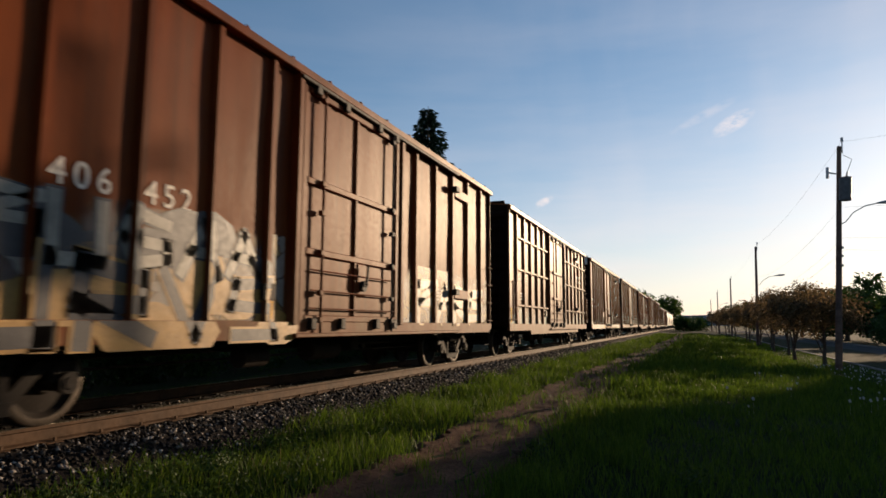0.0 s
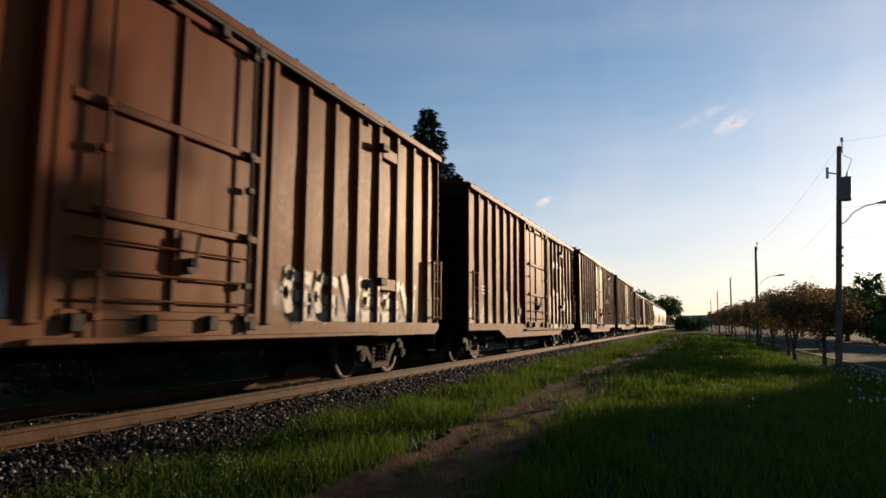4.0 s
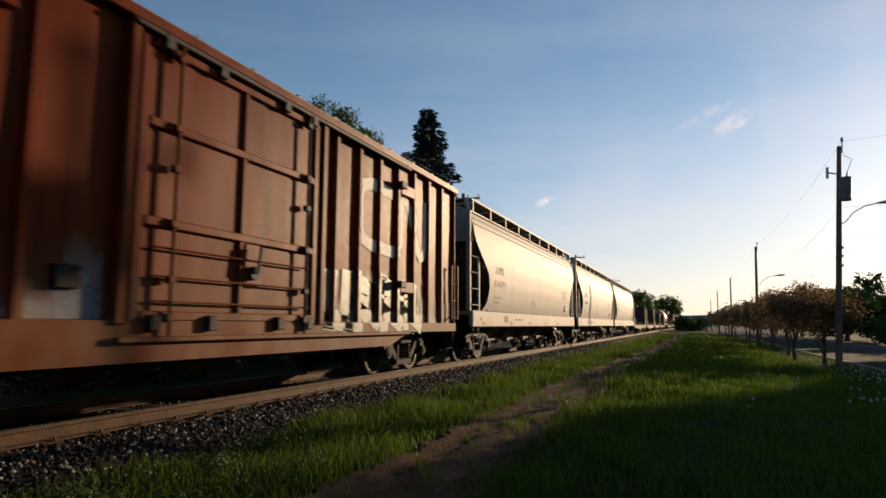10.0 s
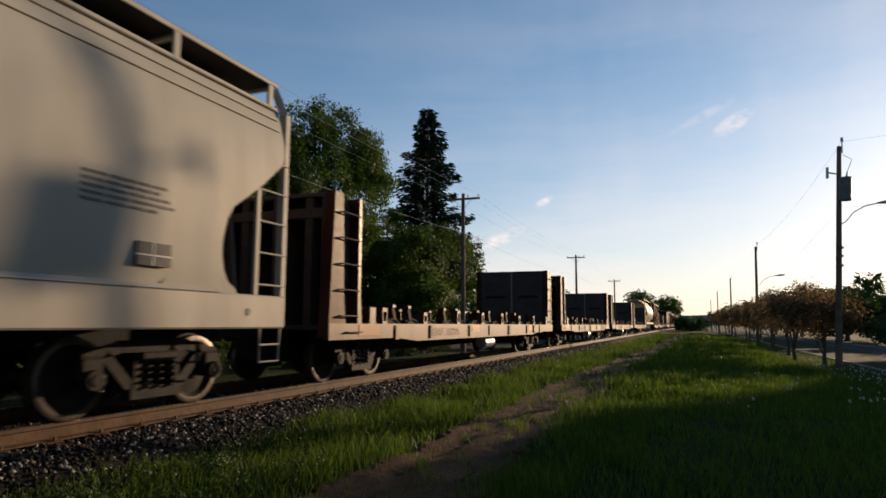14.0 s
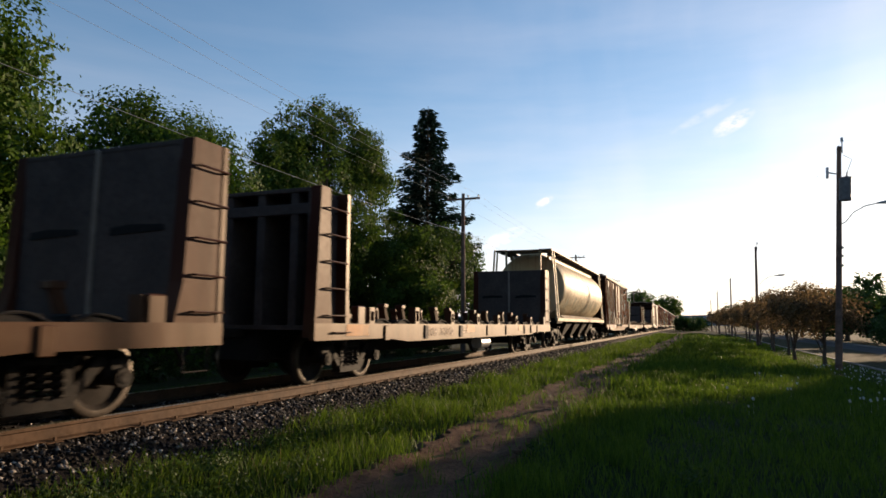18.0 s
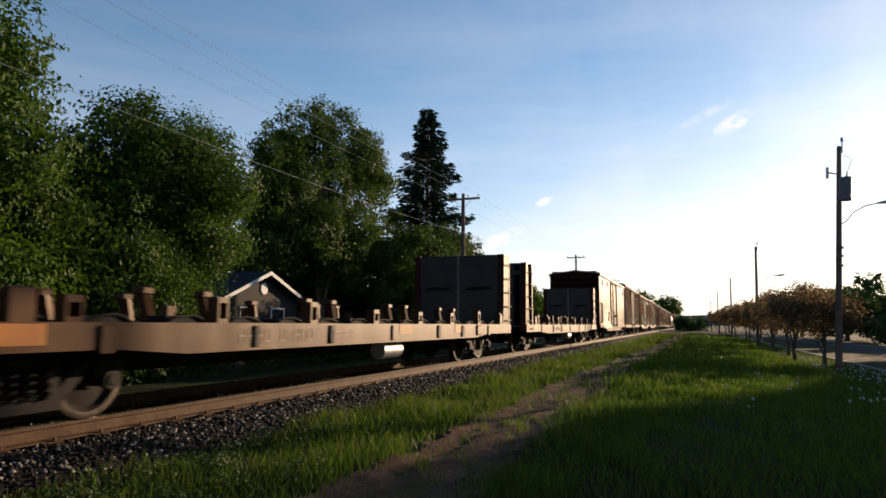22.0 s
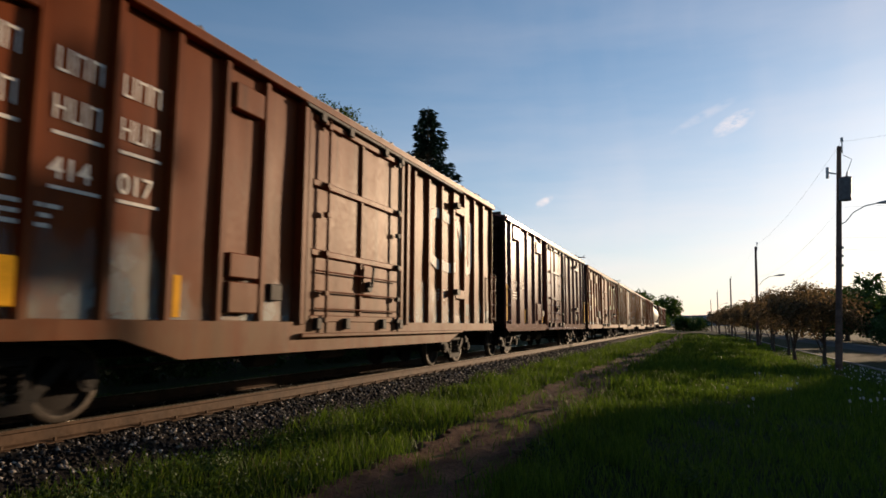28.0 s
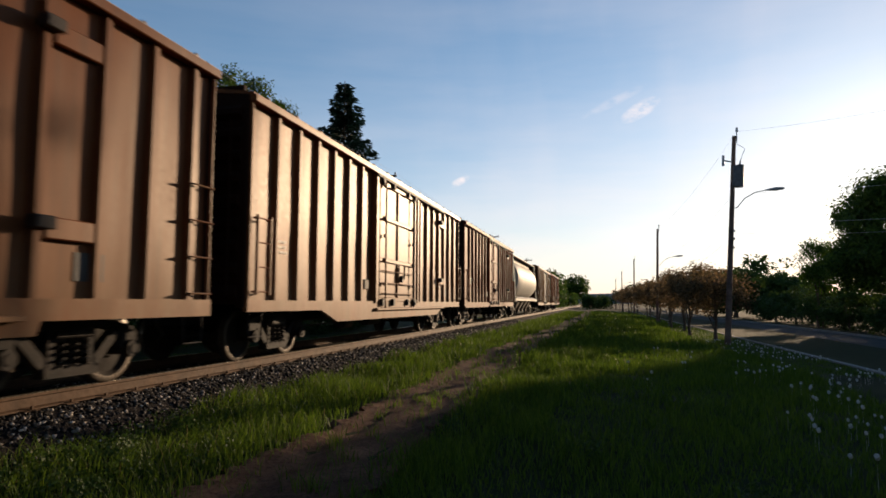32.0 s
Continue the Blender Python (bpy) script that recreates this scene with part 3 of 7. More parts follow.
blades("grass", [(-4.95, -1.0, 0.8, 7, 950, 0.14, 0.34, 0.010), (-4.95, -0.6, 7, 14, 620, 0.16, 0.38, 0.013), (-5.0, 0.6, 14, 26, 260, 0.18, 0.40, 0.022),
                 (-5.0, 4.4, 26, 50, 90, 0.2, 0.42, 0.04), (-5.0, 5.5, 50, 110, 24, 0.22, 0.45, 0.08),
                 (-4.95, 5.5, -9, 1.0, 140, 0.12, 0.3, 0.018), (-1.0, 4.6, 1.2, 9, 520, 0.10, 0.26, 0.011), (-0.6, 5.0, 9, 18, 330, 0.12, 0.30, 0.016), (0.6, 5.2, 16, 26, 180, 0.14, 0.3, 0.024),
                 (4.4, 7.1, 18, 34, 260, 0.06, 0.15, 0.016), (4.4, 7.1, 34, 62, 120, 0.06, 0.14, 0.03), (4.4, 7.1, 62, 130, 25, 0.08, 0.16, 0.07), (-14.5, -9.4, 2, 30, 70, 0.05, 0.10, 0.03), (-14.5, -9.4, 30, 80, 25, 0.06, 0.12, 0.06)],
       GRASS, "long green spring grass along the track", 21, off_path)
blades("dry_grass", [(-5.05, -4.5, 1.0, 8, 130, 0.12, 0.3, 0.008), (-4.5, -1.5, 0.8, 16, 18, 0.2, 0.4, 0.008), (-5.05, -4.6, 8, 25, 60, 0.12, 0.3, 0.012)],
       GRASS_DRY, "dry straw-coloured grass stems at the ballast edge", 22, off_path)


# ---- rail cars: x to the camera's side, y back along the train, z up from the rail ----
def travel(t):
    """How far the train has come at t seconds."""
    return 13.93 * t + 0.01257 * t * t


WHEEL_R = 0.42


def wheel_profile(sx):
    return [(0.0, 0.06), (0.10, 0.06), (0.13, 0.02), (0.30, -0.005), (0.345, 0.045), (0.40, 0.05), (0.418, 0.045), (0.424, -0.05), (0.45, -0.055), (0.452, -0.075), (0.35, -0.075), (0.30, -0.03), (0.12, -0.04), (0.0, -0.04)]


wheelset_geo = Geo()
for sx in (1, -1):
    wheelset_geo.lathe([(r, sx * (0.752 + x)) for r, x in wheel_profile(sx)], (0, 0, 0), 32)
wheelset_geo.tube([(-1.02, 0, 0), (1.02, 0, 0)], 0.085, 12)
wheelset_mesh = wheelset_geo.mesh("wheelset", WHEEL, True)
rim_geo = Geo()
for sx in (1, -1):
    rim_geo.lathe([(0.352, sx * 0.803), (0.405, sx * 0.806), (0.421, sx * 0.80), (0.4265, sx * 0.708)], (0, 0, 0), 32)
rim_mesh = rim_geo.mesh("wheel_tread", TREAD, True)
WHEEL_ACTION = []


def side_frame_geo(sx):
    g = Geo()
    x0, x1 = (0.93, 1.06)
    def bar(p, q, w, h=0.10):
        g.beam((sx * 0.995, *p), (sx * 0.995, *q), h, w)
    bar((-0.95, 0.63), (-0.45, 0.74), 0.11, 0.12)
    bar((-0.47, 0.74), (0.47, 0.74), 0.13, 0.13)
    bar((0.45, 0.74), (0.95, 0.63), 0.11, 0.12)
    bar((-0.70, 0.66), (-0.30, 0.25), 0.12, 0.12)
    bar((0.70, 0.66), (0.30, 0.25), 0.12, 0.12)
    bar((-0.36, 0.23), (0.36, 0.23), 0.12, 0.16)
    bar((-0.28, 0.23), (-0.28, 0.70), 0.09, 0.14)
    bar((0.28, 0.23), (0.28, 0.70), 0.09, 0.14)
    for y in (-0.865, 0.865):
        g.box(min(sx * 0.91, sx * 1.09), y - 0.15, 0.40, max(sx * 0.91, sx * 1.09), y + 0.15, 0.66, 0.04)
        g.tube([(sx * 1.06, y, 0.42), (sx * 1.15, y, 0.42)], 0.105, 14)
        g.tube([(sx * 1.15, y, 0.42), (sx * 1.165, y, 0.42)], 0.06, 8)
    return g


def spring_geo():
    return Geo().tube([(0.055 * math.cos(a * 0.9), 0.055 * math.sin(a * 0.9), 0.29 + 0.0105 * a) for a in range(0, 29)], 0.015, 5)


def seat_geo(sx):
    return Geo().box(min(sx * 0.86, sx * 1.12), -0.27, 0.59, max(sx * 0.86, sx * 1.12), 0.27, 0.68, 0.02)


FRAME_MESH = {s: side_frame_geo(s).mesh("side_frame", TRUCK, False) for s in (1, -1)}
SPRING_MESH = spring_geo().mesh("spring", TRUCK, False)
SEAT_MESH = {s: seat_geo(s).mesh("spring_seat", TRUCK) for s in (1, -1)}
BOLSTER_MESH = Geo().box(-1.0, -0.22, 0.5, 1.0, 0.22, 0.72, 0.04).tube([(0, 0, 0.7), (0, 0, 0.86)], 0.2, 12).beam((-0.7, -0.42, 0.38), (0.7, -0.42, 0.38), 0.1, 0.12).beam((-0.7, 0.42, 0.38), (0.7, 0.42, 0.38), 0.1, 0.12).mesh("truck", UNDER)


def truck(parent, y):
    tr = part("truck", BOLSTER_MESH, None, parent, at=pose(0, y, 0))
    for s in (1, -1):
        part("side_frame", FRAME_MESH[s], None, tr)
        part("spring_seat", SEAT_MESH[s], None, tr)
        for dy in (-0.17, 0.0, 0.17):
            part("spring", SPRING_MESH, None, tr, at=pose(s * 1.06, dy, 0))
    for dy in (-0.865, 0.865):
        if WHEEL_ACTION:
            w = WHEEL_ACTION[0].copy()
            scene.collection.objects.link(w)
        else:
            me = wheelset_mesh
            # tread and wheel body share one turning mesh
            g2 = Geo()
            g2.v, g2.f = [tuple(v.co) for v in rim_mesh.vertices], [tuple(p.vertices) for p in rim_mesh.polygons]
            n0, k = len(me.polygons), None
            bmj = bmesh.new()
            bmj.from_mesh(me)
            bmj.from_mesh(rim_mesh)
            me2 = bpy.data.meshes.new("wheelset")
            bmj.faces.ensure_lookup_table()
            for fi in range(n0, len(bmj.faces)):
                bmj.faces[fi].material_index = 1
            bmj.to_mesh(me2)
            bmj.free()
            me2.materials.append(WHEEL)
            me2.materials.append(TREAD)
            w = new("wheelset", me2)
            WHEEL_ACTION.append(w)
        w.parent = tr
        w.matrix_parent_inverse = Matrix.Translation((0, dy, WHEEL_R))
    return tr


COUPLER_MESH = Geo().box(-0.09, -0.75, 0.76, 0.09, 0.25, 0.92, 0.02).box(-0.15, -0.95, 0.72, 0.13, -0.68, 0.98, 0.05).tube([(-0.25, -0.55, 0.7), (-0.25, -0.72, 0.5), (-0.1, -0.85, 0.42)], 0.03, 6).mesh("coupler", BLACK_STEEL)


def coupler(parent, y, turn):
    return part("coupler", COUPLER_MESH, None, parent, at=pose(0, y, 0, 0, 0, turn))


def ladder_geo(x, y0, y1, z0, z1, rungs, stile=0.02, dx=0.06):
    g = Geo()
    for y in (y0, y1):
        g.beam((x + dx, y, z0 - 0.05), (x + dx, y, z1 + 0.05), 0.05, 0.025)
        for z in (z0, z1):
            g.beam((x - 0.02, y, z), (x + dx, y, z), 0.03, 0.03)
    for i in range(rungs):
        z = z0 + (z1 - z0) * i / (rungs - 1)
        g.tube([(x + dx, y0 - 0.02, z), (x + dx, y1 + 0.02, z)], 0.013, 6)
    return g


def rung_geo(x, y0, y1, z0, z1, rungs, dx=0.06):
    g = Geo()
    for i in range(rungs):
        z = z0 + (z1 - z0) * i / max(1, rungs - 1)
        g.tube([(x - 0.01, y0, z), (x + dx, y0, z), (x + dx, y1, z), (x - 0.01, y1, z)], 0.013, 6)
    return g


def step_geo(x, y):
    return Geo().tube([(x, y - 0.2, 0.95), (x, y - 0.19, 0.45), (x, y + 0.19, 0.45), (x, y + 0.2, 0.95)], 0.016, 6)


GRAB_MESH = {}


def letters(parent, text, x, y, z, size, mat, label="", name="lettering", spacing=1.0, tilt=0.0):
    """Flat lettering that reads from +x."""
    cu = bpy.data.curves.new("lettering", "FONT")
    cu.body, cu.size, cu.extrude, cu.offset = text, size / 0.72, 0.001, (0.012 if mat is LETTER else 0.002) * size
    cu.space_character = spacing
    tmp = bpy.data.objects.new("lettering", cu)
    me = bpy.data.meshes.new_from_object(tmp)
    bpy.data.objects.remove(tmp)
    me.materials.clear()
    me.materials.append(mat)
    m = Matrix(((0, tilt, 1, x), (1, 0, 0, y), (0, 1, 0, z), (0, 0, 0, 1)))
    return part(name, me, None, parent, label, at=m)


def bars(parent, x, y, z, w, rows, mat, seed=0, h=0.05, gap=0.05, name="stencil_block"):
    """Small unreadable stencil lines as plain bars."""
    rd = random.Random(seed)
    g = Geo()
    for r in range(rows):
        yy, end = y, y + w * rd.uniform(0.75, 1.0)
        zz = z - r * (h + gap)
        while yy < end - 0.05:
            step = min(end - yy, rd.uniform(0.12, 0.35))
            g.box(x, yy, zz, x + 0.003, yy + step - 0.03, zz + h)
            yy += step
    ob = part(name, g, mat, parent)
    ob["kind"] = "stuff"
    return ob


def clipped(poly, axis, lim, sgn):
    """The part of a convex outline on one side of a line."""
    out = []
    for a, b in zip(poly, poly[1:] + poly[:1]):
        ina, inb = (a[axis] - lim) * sgn >= 0, (b[axis] - lim) * sgn >= 0
        if ina:
            out.append(a)
        if ina != inb:
            u = (lim - a[axis]) / (b[axis] - a[axis])
            out.append(tuple(p + u * (q - p) for p, q in zip(a, b)))
    return out


def on_side(g, car, polys, x, floor=0.72):
    """Paint outlines that lie on the sheet, over its ribs and on the sill below."""
    lift = x - 1.46
    ribs = [c.matrix_basis.translation.y for c in car.children if c.name.startswith("side_post") and c.matrix_basis[0][0] > 0.5]
    for poly in polys:
        poly = [tuple(p) for p in poly]
        spots = [(x, clipped(poly, 1, 1.02, 1)), (SILL_X + lift, clipped(clipped(poly, 1, 1.015, -1), 1, floor, 1))]
        for yc in ribs:
            spots.append((POST_X + lift, clipped(clipped(clipped(poly, 1, 1.03, 1), 0, yc - 0.043, 1), 0, yc + 0.043, -1)))
        for px, q in spots:
            if len(q) > 2:
                g.add([(px, *p) for p in q], [tuple(range(len(q)))])


def worm(parent, x, y, z, wide, high, mat=None):
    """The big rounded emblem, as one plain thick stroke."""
    pts = [(0.40, 0.97), (0.14, 1.0), (0.04, 0.93), (0.0, 0.78), (0.0, 0.25), (0.04, 0.1), (0.14, 0.03), (0.46, 0.0), (0.53, 0.06), (0.565, 0.2), (0.575, 0.75), (0.60, 0.92), (0.65, 0.95), (0.70, 0.85), (0.86, 0.12), (0.91, 0.02), (0.96, 0.06), (0.99, 0.2), (1.0, 0.98)]
    g, w = Geo(), 0.085 * high + 0.012
    flat = Geo()
    ribbon(flat, [(y + a * wide, z + b * high) for a, b in pts], w, x)
    on_side(g, parent, [[flat.v[i][1:] for i in q] for q in flat.f], x)
    return part("painted_emblem", g, mat or LETTER, parent, "large pale rounded emblem stroke")


def owner_name(parent, y, z, n, seed, x=1.463, h=0.23, w=0.155, mat=None):
    """A lettered name, kept as plain thin strokes."""
    rd = random.Random(seed)
    for k in range(n):
        a, g, t = y + k * w * 1.12, Geo(), 0.026
        g.box(x, a, z, x + 0.003, a + t, z + h)
        g.box(x, a + w - 0.02 - t, z, x + 0.003, a + w - 0.02, z + h)
        zz = z + rd.choice((0.0, 0.45, 0.85)) * h
        g.box(x, a + t, zz, x + 0.003, a + w - 0.02 - t, zz + t)
        part("name_stroke", g, mat or LETTER, parent)


def end_wall_geo(H, w=1.46, z0=0.95):
    """Corrugated end sheet, thick, with bulged horizontal ribs, facing -y."""
    g = Geo()
    n, prof = 9, []
    for i in range(n):
        za, zb = z0 + (H - 0.12 - z0) * i / n, z0 + (H - 0.12 - z0) * (i + 1) / n
        prof += [(0.0, za), (0.0, za + 0.16 * (zb - za)), (-0.09, za + 0.38 * (zb - za)), (-0.09, za + 0.62 * (zb - za)), (0.0, za + 0.84 * (zb - za))]
    prof += [(0.0, H - 0.02), (0.0, H + 0.14), (0.07, H + 0.14), (0.07, z0)]
    g.prism(prof, "x", -w + 0.08, w - 0.08)
    for s in (-1, 1):
        g.box(min(s * (w - 0.10), s * (w + 0.03)), -0.03, z0 - 0.05, max(s * (w - 0.10), s * (w + 0.03)), 0.09, H - 0.01, 0.015)
    return g


END_CACHE, ROOF_CACHE, POST_CACHE = {}, {}, {}


def roof_geo(H, L):
    g = Geo()
    g.prism([(-1.56, H - 0.03), (-1.56, H + 0.02), (0, H + 0.22), (1.56, H + 0.02), (1.56, H - 0.03), (0, H + 0.15)], "y", -0.02, L + 0.02)
    for i in range(15):
        y = 0.5 + i * (L - 1.0) / 14
        for s in (1, -1):
            g.add([(0, y - 0.05, H + 0.215), (s * 1.55, y - 0.05, H + 0.015), (s * 1.55, y, H + 0.07), (0, y, H + 0.27), (0, y + 0.05, H + 0.215), (s * 1.55, y + 0.05, H + 0.015)],
                  [(0, 1, 2, 3), (3, 2, 5, 4), (1, 5, 2)])
    return g


def under_geo(L):
    g = Geo()
    g.box(-0.33, 0.1, 0.62, 0.33, L - 0.1, 0.98)
    for i in range(9):
        y = 3.2 + i * (L - 6.4) / 8
        g.box(-1.42, y - 0.06, 0.78, 1.42, y + 0.06, 0.98)
    for y in (1.85, L - 1.85):
        g.box(-1.42, y - 0.25, 0.82, 1.42, y + 0.25, 0.98)
    g.box(-1.44, 0.02, 0.97, 1.44, L - 0.02, 1.05)
    return g


def brake_geo(L):
    g = Geo()
    g.tube([(0.55, L * 0.5, 0.55), (0.55, L * 0.5 + 0.9, 0.55)], 0.18, 12)
    g.tube([(0.62, L * 0.38, 0.5), (0.62, L * 0.38 + 0.55, 0.5)], 0.15, 12)
    g.box(0.35, L * 0.58, 0.5, 0.75, L * 0.58 + 0.3, 0.78, 0.03)
    g.tube([(0.3, 2.5, 0.6), (0.3, L - 2.5, 0.6)], 0.025, 6)
    g.tube([(0.45, 2.5, 0.48), (0.5, L * 0.5, 0.5), (0.45, L - 2.5, 0.48)], 0.018, 6)
    return g


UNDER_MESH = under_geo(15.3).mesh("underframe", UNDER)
BRAKE_MESH = brake_geo(15.3).mesh("brake_gear", BLACK_STEEL, True)


def cut_sill(L, kind):
    """Side sill outlines, (y, z) from below."""
    if kind == "straight":
        lo = [(0.0, 0.90), (0.25, 0.79), (L - 0.25, 0.79), (L, 0.90)]
    elif kind == "step":
        lo = [(0.0, 0.80), (2.75, 0.80), (2.8, 0.66), (L - 2.8, 0.66), (L - 2.75, 0.80), (L, 0.80)]
    else:
        lo = [(0.0, 0.84), (2.7, 0.84), (3.5, 0.60), (L - 3.5, 0.60), (L - 2.7, 0.84), (L, 0.84)]
    return lo


def sill_geo(L, kind, s):
    lo = cut_sill(L, kind)
    poly = lo + [(L, 1.02), (0.0, 1.02)]
    return Geo().prism(poly, "x", min(s * 1.465, s * SILL_X), max(s * 1.465, s * SILL_X))


POST_X, SILL_X = 1.534, 1.545


def post_mesh(H, z0, mat, wide=0.15):
    key = (round(H, 2), round(z0, 2), mat.name, wide)
    if key not in POST_CACHE:
        a, b = wide / 2, wide / 2 - 0.035
        POST_CACHE[key] = Geo().prism([(1.42, -a), (POST_X, -b), (POST_X, b), (1.42, a)], "z", z0, H - 0.10).mesh("side_post", mat)
    return POST_CACHE[key]


def plug_door(parent, s, y0, y1, H, mat, seed=0):
    """Sliding plug door with its frame, bars, lock rods and crank."""
    rd = random.Random(seed)
    top = H - 0.22
    g = Geo().box(min(s * 1.44, s * 1.505), y0 + 0.06, 1.0, max(s * 1.44, s * 1.505), y1 - 0.06, top, 0.012)
    door = part("door", g, mat, parent, "sliding plug door with lock rods")
    fr = Geo()
    x0, x1 = sorted((s * 1.5, s * 1.56))
    for y in (y0 + 0.06, y1 - 0.18, (y0 + y1) / 2 - 0.05):
        fr.box(x0, y, 1.0, x1 - 0.01 if s > 0 else x1, y + (0.12 if y != (y0 + y1) / 2 - 0.05 else 0.07), top, 0.01)
    for z in (1.02, 2.0, 3.05, top - 0.1):
        fr.box(x0, y0 + 0.19, z, x1, y1 - 0.19, z + 0.1, 0.012)
    part("door_frame", fr, mat, door)
    for k, y in enumerate((y0 + 0.55, y1 - 0.42)):
        r = Geo().tube([(s * 1.60, y, 0.86), (s * 1.60, y, top + 0.02)], 0.022, 8)
        for z in (1.05, 1.45, 2.05, 2.65, 3.1, top - 0.12):
            r.box(min(s * 1.54, s * 1.625), y - 0.05, z - 0.04, max(s * 1.54, s * 1.625), y + 0.05, z + 0.04, 0.008)
        part("lock_rod", r, BLACK_STEEL if k else mat, door)
    c = Geo().box(min(s * 1.52, s * 1.57), (y0 + y1) / 2 + 0.02, 1.45, max(s * 1.52, s * 1.57), (y0 + y1) / 2 + 0.32, 2.0, 0.02)
    part("lock_plate", c, mat, door)
    ym = (y0 + y1) / 2 + 0.17
    h = Geo().tube([(s * 1.58, ym, 1.62), (s * 1.66, ym, 1.62), (s * 1.66, ym + 0.05, 1.95)], 0.022, 6).tube([(s * 1.57, ym, 1.62), (s * 1.63, ym, 1.62)], 0.09, 12)
    part("crank", h, BLACK_STEEL, door)
    for z in (1.22, 1.48, 1.78):
        part("link_bar", Geo().tube([(s * 1.575, y0 + 0.3, z), (s * 1.575, y1 - 0.3, z)], 0.014, 6), mat, door)
    for z in (top - 0.02, 0.98):
        for y in (y0 + 0.35, y0 + 1.2, y1 - 1.0, y1 - 0.3):
            hg = Geo().box(min(s * 1.5, s * 1.63), y - 0.07, z - 0.07, max(s * 1.5, s * 1.63), y + 0.07, z + 0.1, 0.012)
            part("roller", hg, BLACK_STEEL, door)
    return door


def ribbon(g, pts, w, x):
    P = [Vector((0, a, b)) for a, b in pts]
    v = []
    for i, p in enumerate(P):
        d = (P[min(i + 1, len(P) - 1)] - P[max(i - 1, 0)]).normalized()
        nrm = Vector((0, -d.z, d.y)) * w
        e = d * w * (-1 if i == 0 else 1 if i == len(P) - 1 else 0)
        v += [(x, *(p + nrm + e).yz), (x, *(p - nrm + e).yz)]
    g.add(v, [(2 * i, 2 * i + 1, 2 * i + 3, 2 * i + 2) for i in range(len(P) - 1)])


STROKES = [[(0, 0), (0.2, 1), (0.5, 0.3), (0.8, 1), (1, 0)], [(1, 1), (0.1, 0.9), (0, 0.5), (0.9, 0.45), (1, 0.05), (0, 0)], [(0, 0), (0, 1), (0.9, 0.85), (0.9, 0.5), (0, 0.45), (1, 0)], [(1, 0.9), (0.2, 1), (0, 0.5), (0.2, 0), (1, 0.1), (1, 0.45), (0.55, 0.45)], [(0, 1), (0.5, 0), (1, 1)], [(0, 0), (0.5, 1), (1, 0), (0.75, 0.4), (0.2, 0.4)], [(0, 1), (0, 0), (0.9, 0), (0.9, 1)], [(0, 0), (0, 1), (1, 1), (0.1, 0.5), (0.8, 0.5)]]


def sprayed_word(car, y0, y1, z0, z1, n, fill, edge, seed, x=1.466, back=None, fat=0.2, floor=0.72):
    """Fat sprayed letter shapes that spell nothing, each with its outline, over a cloud of thin paint."""
    rd = random.Random(seed)
    w = (y1 - y0) / n
    if back:
        g, polys = Geo(), []
        for k in range(2 * n):
            cy, cz = y0 + w * (k / 2 + rd.uniform(0.1, 0.5)), rd.uniform(z0 + 0.1, z1 - 0.1)
            ry, rz = w * rd.uniform(0.4, 0.7), (z1 - z0) * rd.uniform(0.25, 0.45)
            polys.append([(cy + ry * math.cos(a * 0.628), cz + rz * math.sin(a * 0.628)) for a in range(10)])
        on_side(g, car, polys, x, floor)
        part("graffiti_ground", g, back, car, "thin sprayed cloud behind the letters")["kind"] = "stuff"
    for k in range(n):
        pts = rd.choice(STROKES)
        sl = rd.uniform(-0.15, 0.2)
        q = [(y0 + w * (k + 0.14 + 0.72 * a + sl * b * 0.4), z0 + (z1 - z0) * (0.08 + 0.84 * b) + rd.uniform(-0.03, 0.03)) for a, b in pts]
        th = min(w, z1 - z0) * rd.uniform(0.85, 1.1) * fat
        for wide, dx, mat, name, label in ((th * 1.4, 0.002, edge, "graffiti_outline", "sprayed outline"), (th, 0.004, fill, "graffiti_letter", "sprayed graffiti stroke")):
            polys = []
            for p0, p1 in zip(q, q[1:]):
                d = Vector((p1[0] - p0[0], p1[1] - p0[1])).normalized()
                e, nrm = d * wide * 0.55, Vector((-d.y, d.x)) * wide * 0.5
                a, b = Vector(p0) - e, Vector(p1) + e
                polys.append([tuple(a - nrm), tuple(b - nrm), tuple(b + nrm), tuple(a + nrm)])
            g = Geo()
            on_side(g, car, polys, x + dx, floor)
            part(name, g, mat, car, label)["kind"] = "stuff"


def primer_band(car, tops, seed):
    """Pale, ragged-topped repaint along the foot of the side and the sill."""
    rd = random.Random(seed)
    g, polys, y = Geo(), [], tops[0][0]
    edge = float(np.interp(y, [a for a, b in tops], [b for a, b in tops]))
    while y < tops[-1][0]:
        step = rd.uniform(0.04, 0.11)
        top = float(np.interp(y + step, [a for a, b in tops], [b for a, b in tops])) + rd.uniform(-0.022, 0.022)
        polys.append([(y, 0.74 + rd.uniform(0, 0.06)), (y + step, 0.74 + rd.uniform(0, 0.06)), (y + step, top), (y, edge)])
        y, edge = y + step, top
    on_side(g, car, polys, 1.4665, 0.74)
    part("repainted_band", g, PRIMER_GREY, car, "pale worn repaint along the foot of the side")["kind"] = "stuff"


FAR_GAP = (8.95, 9.24)


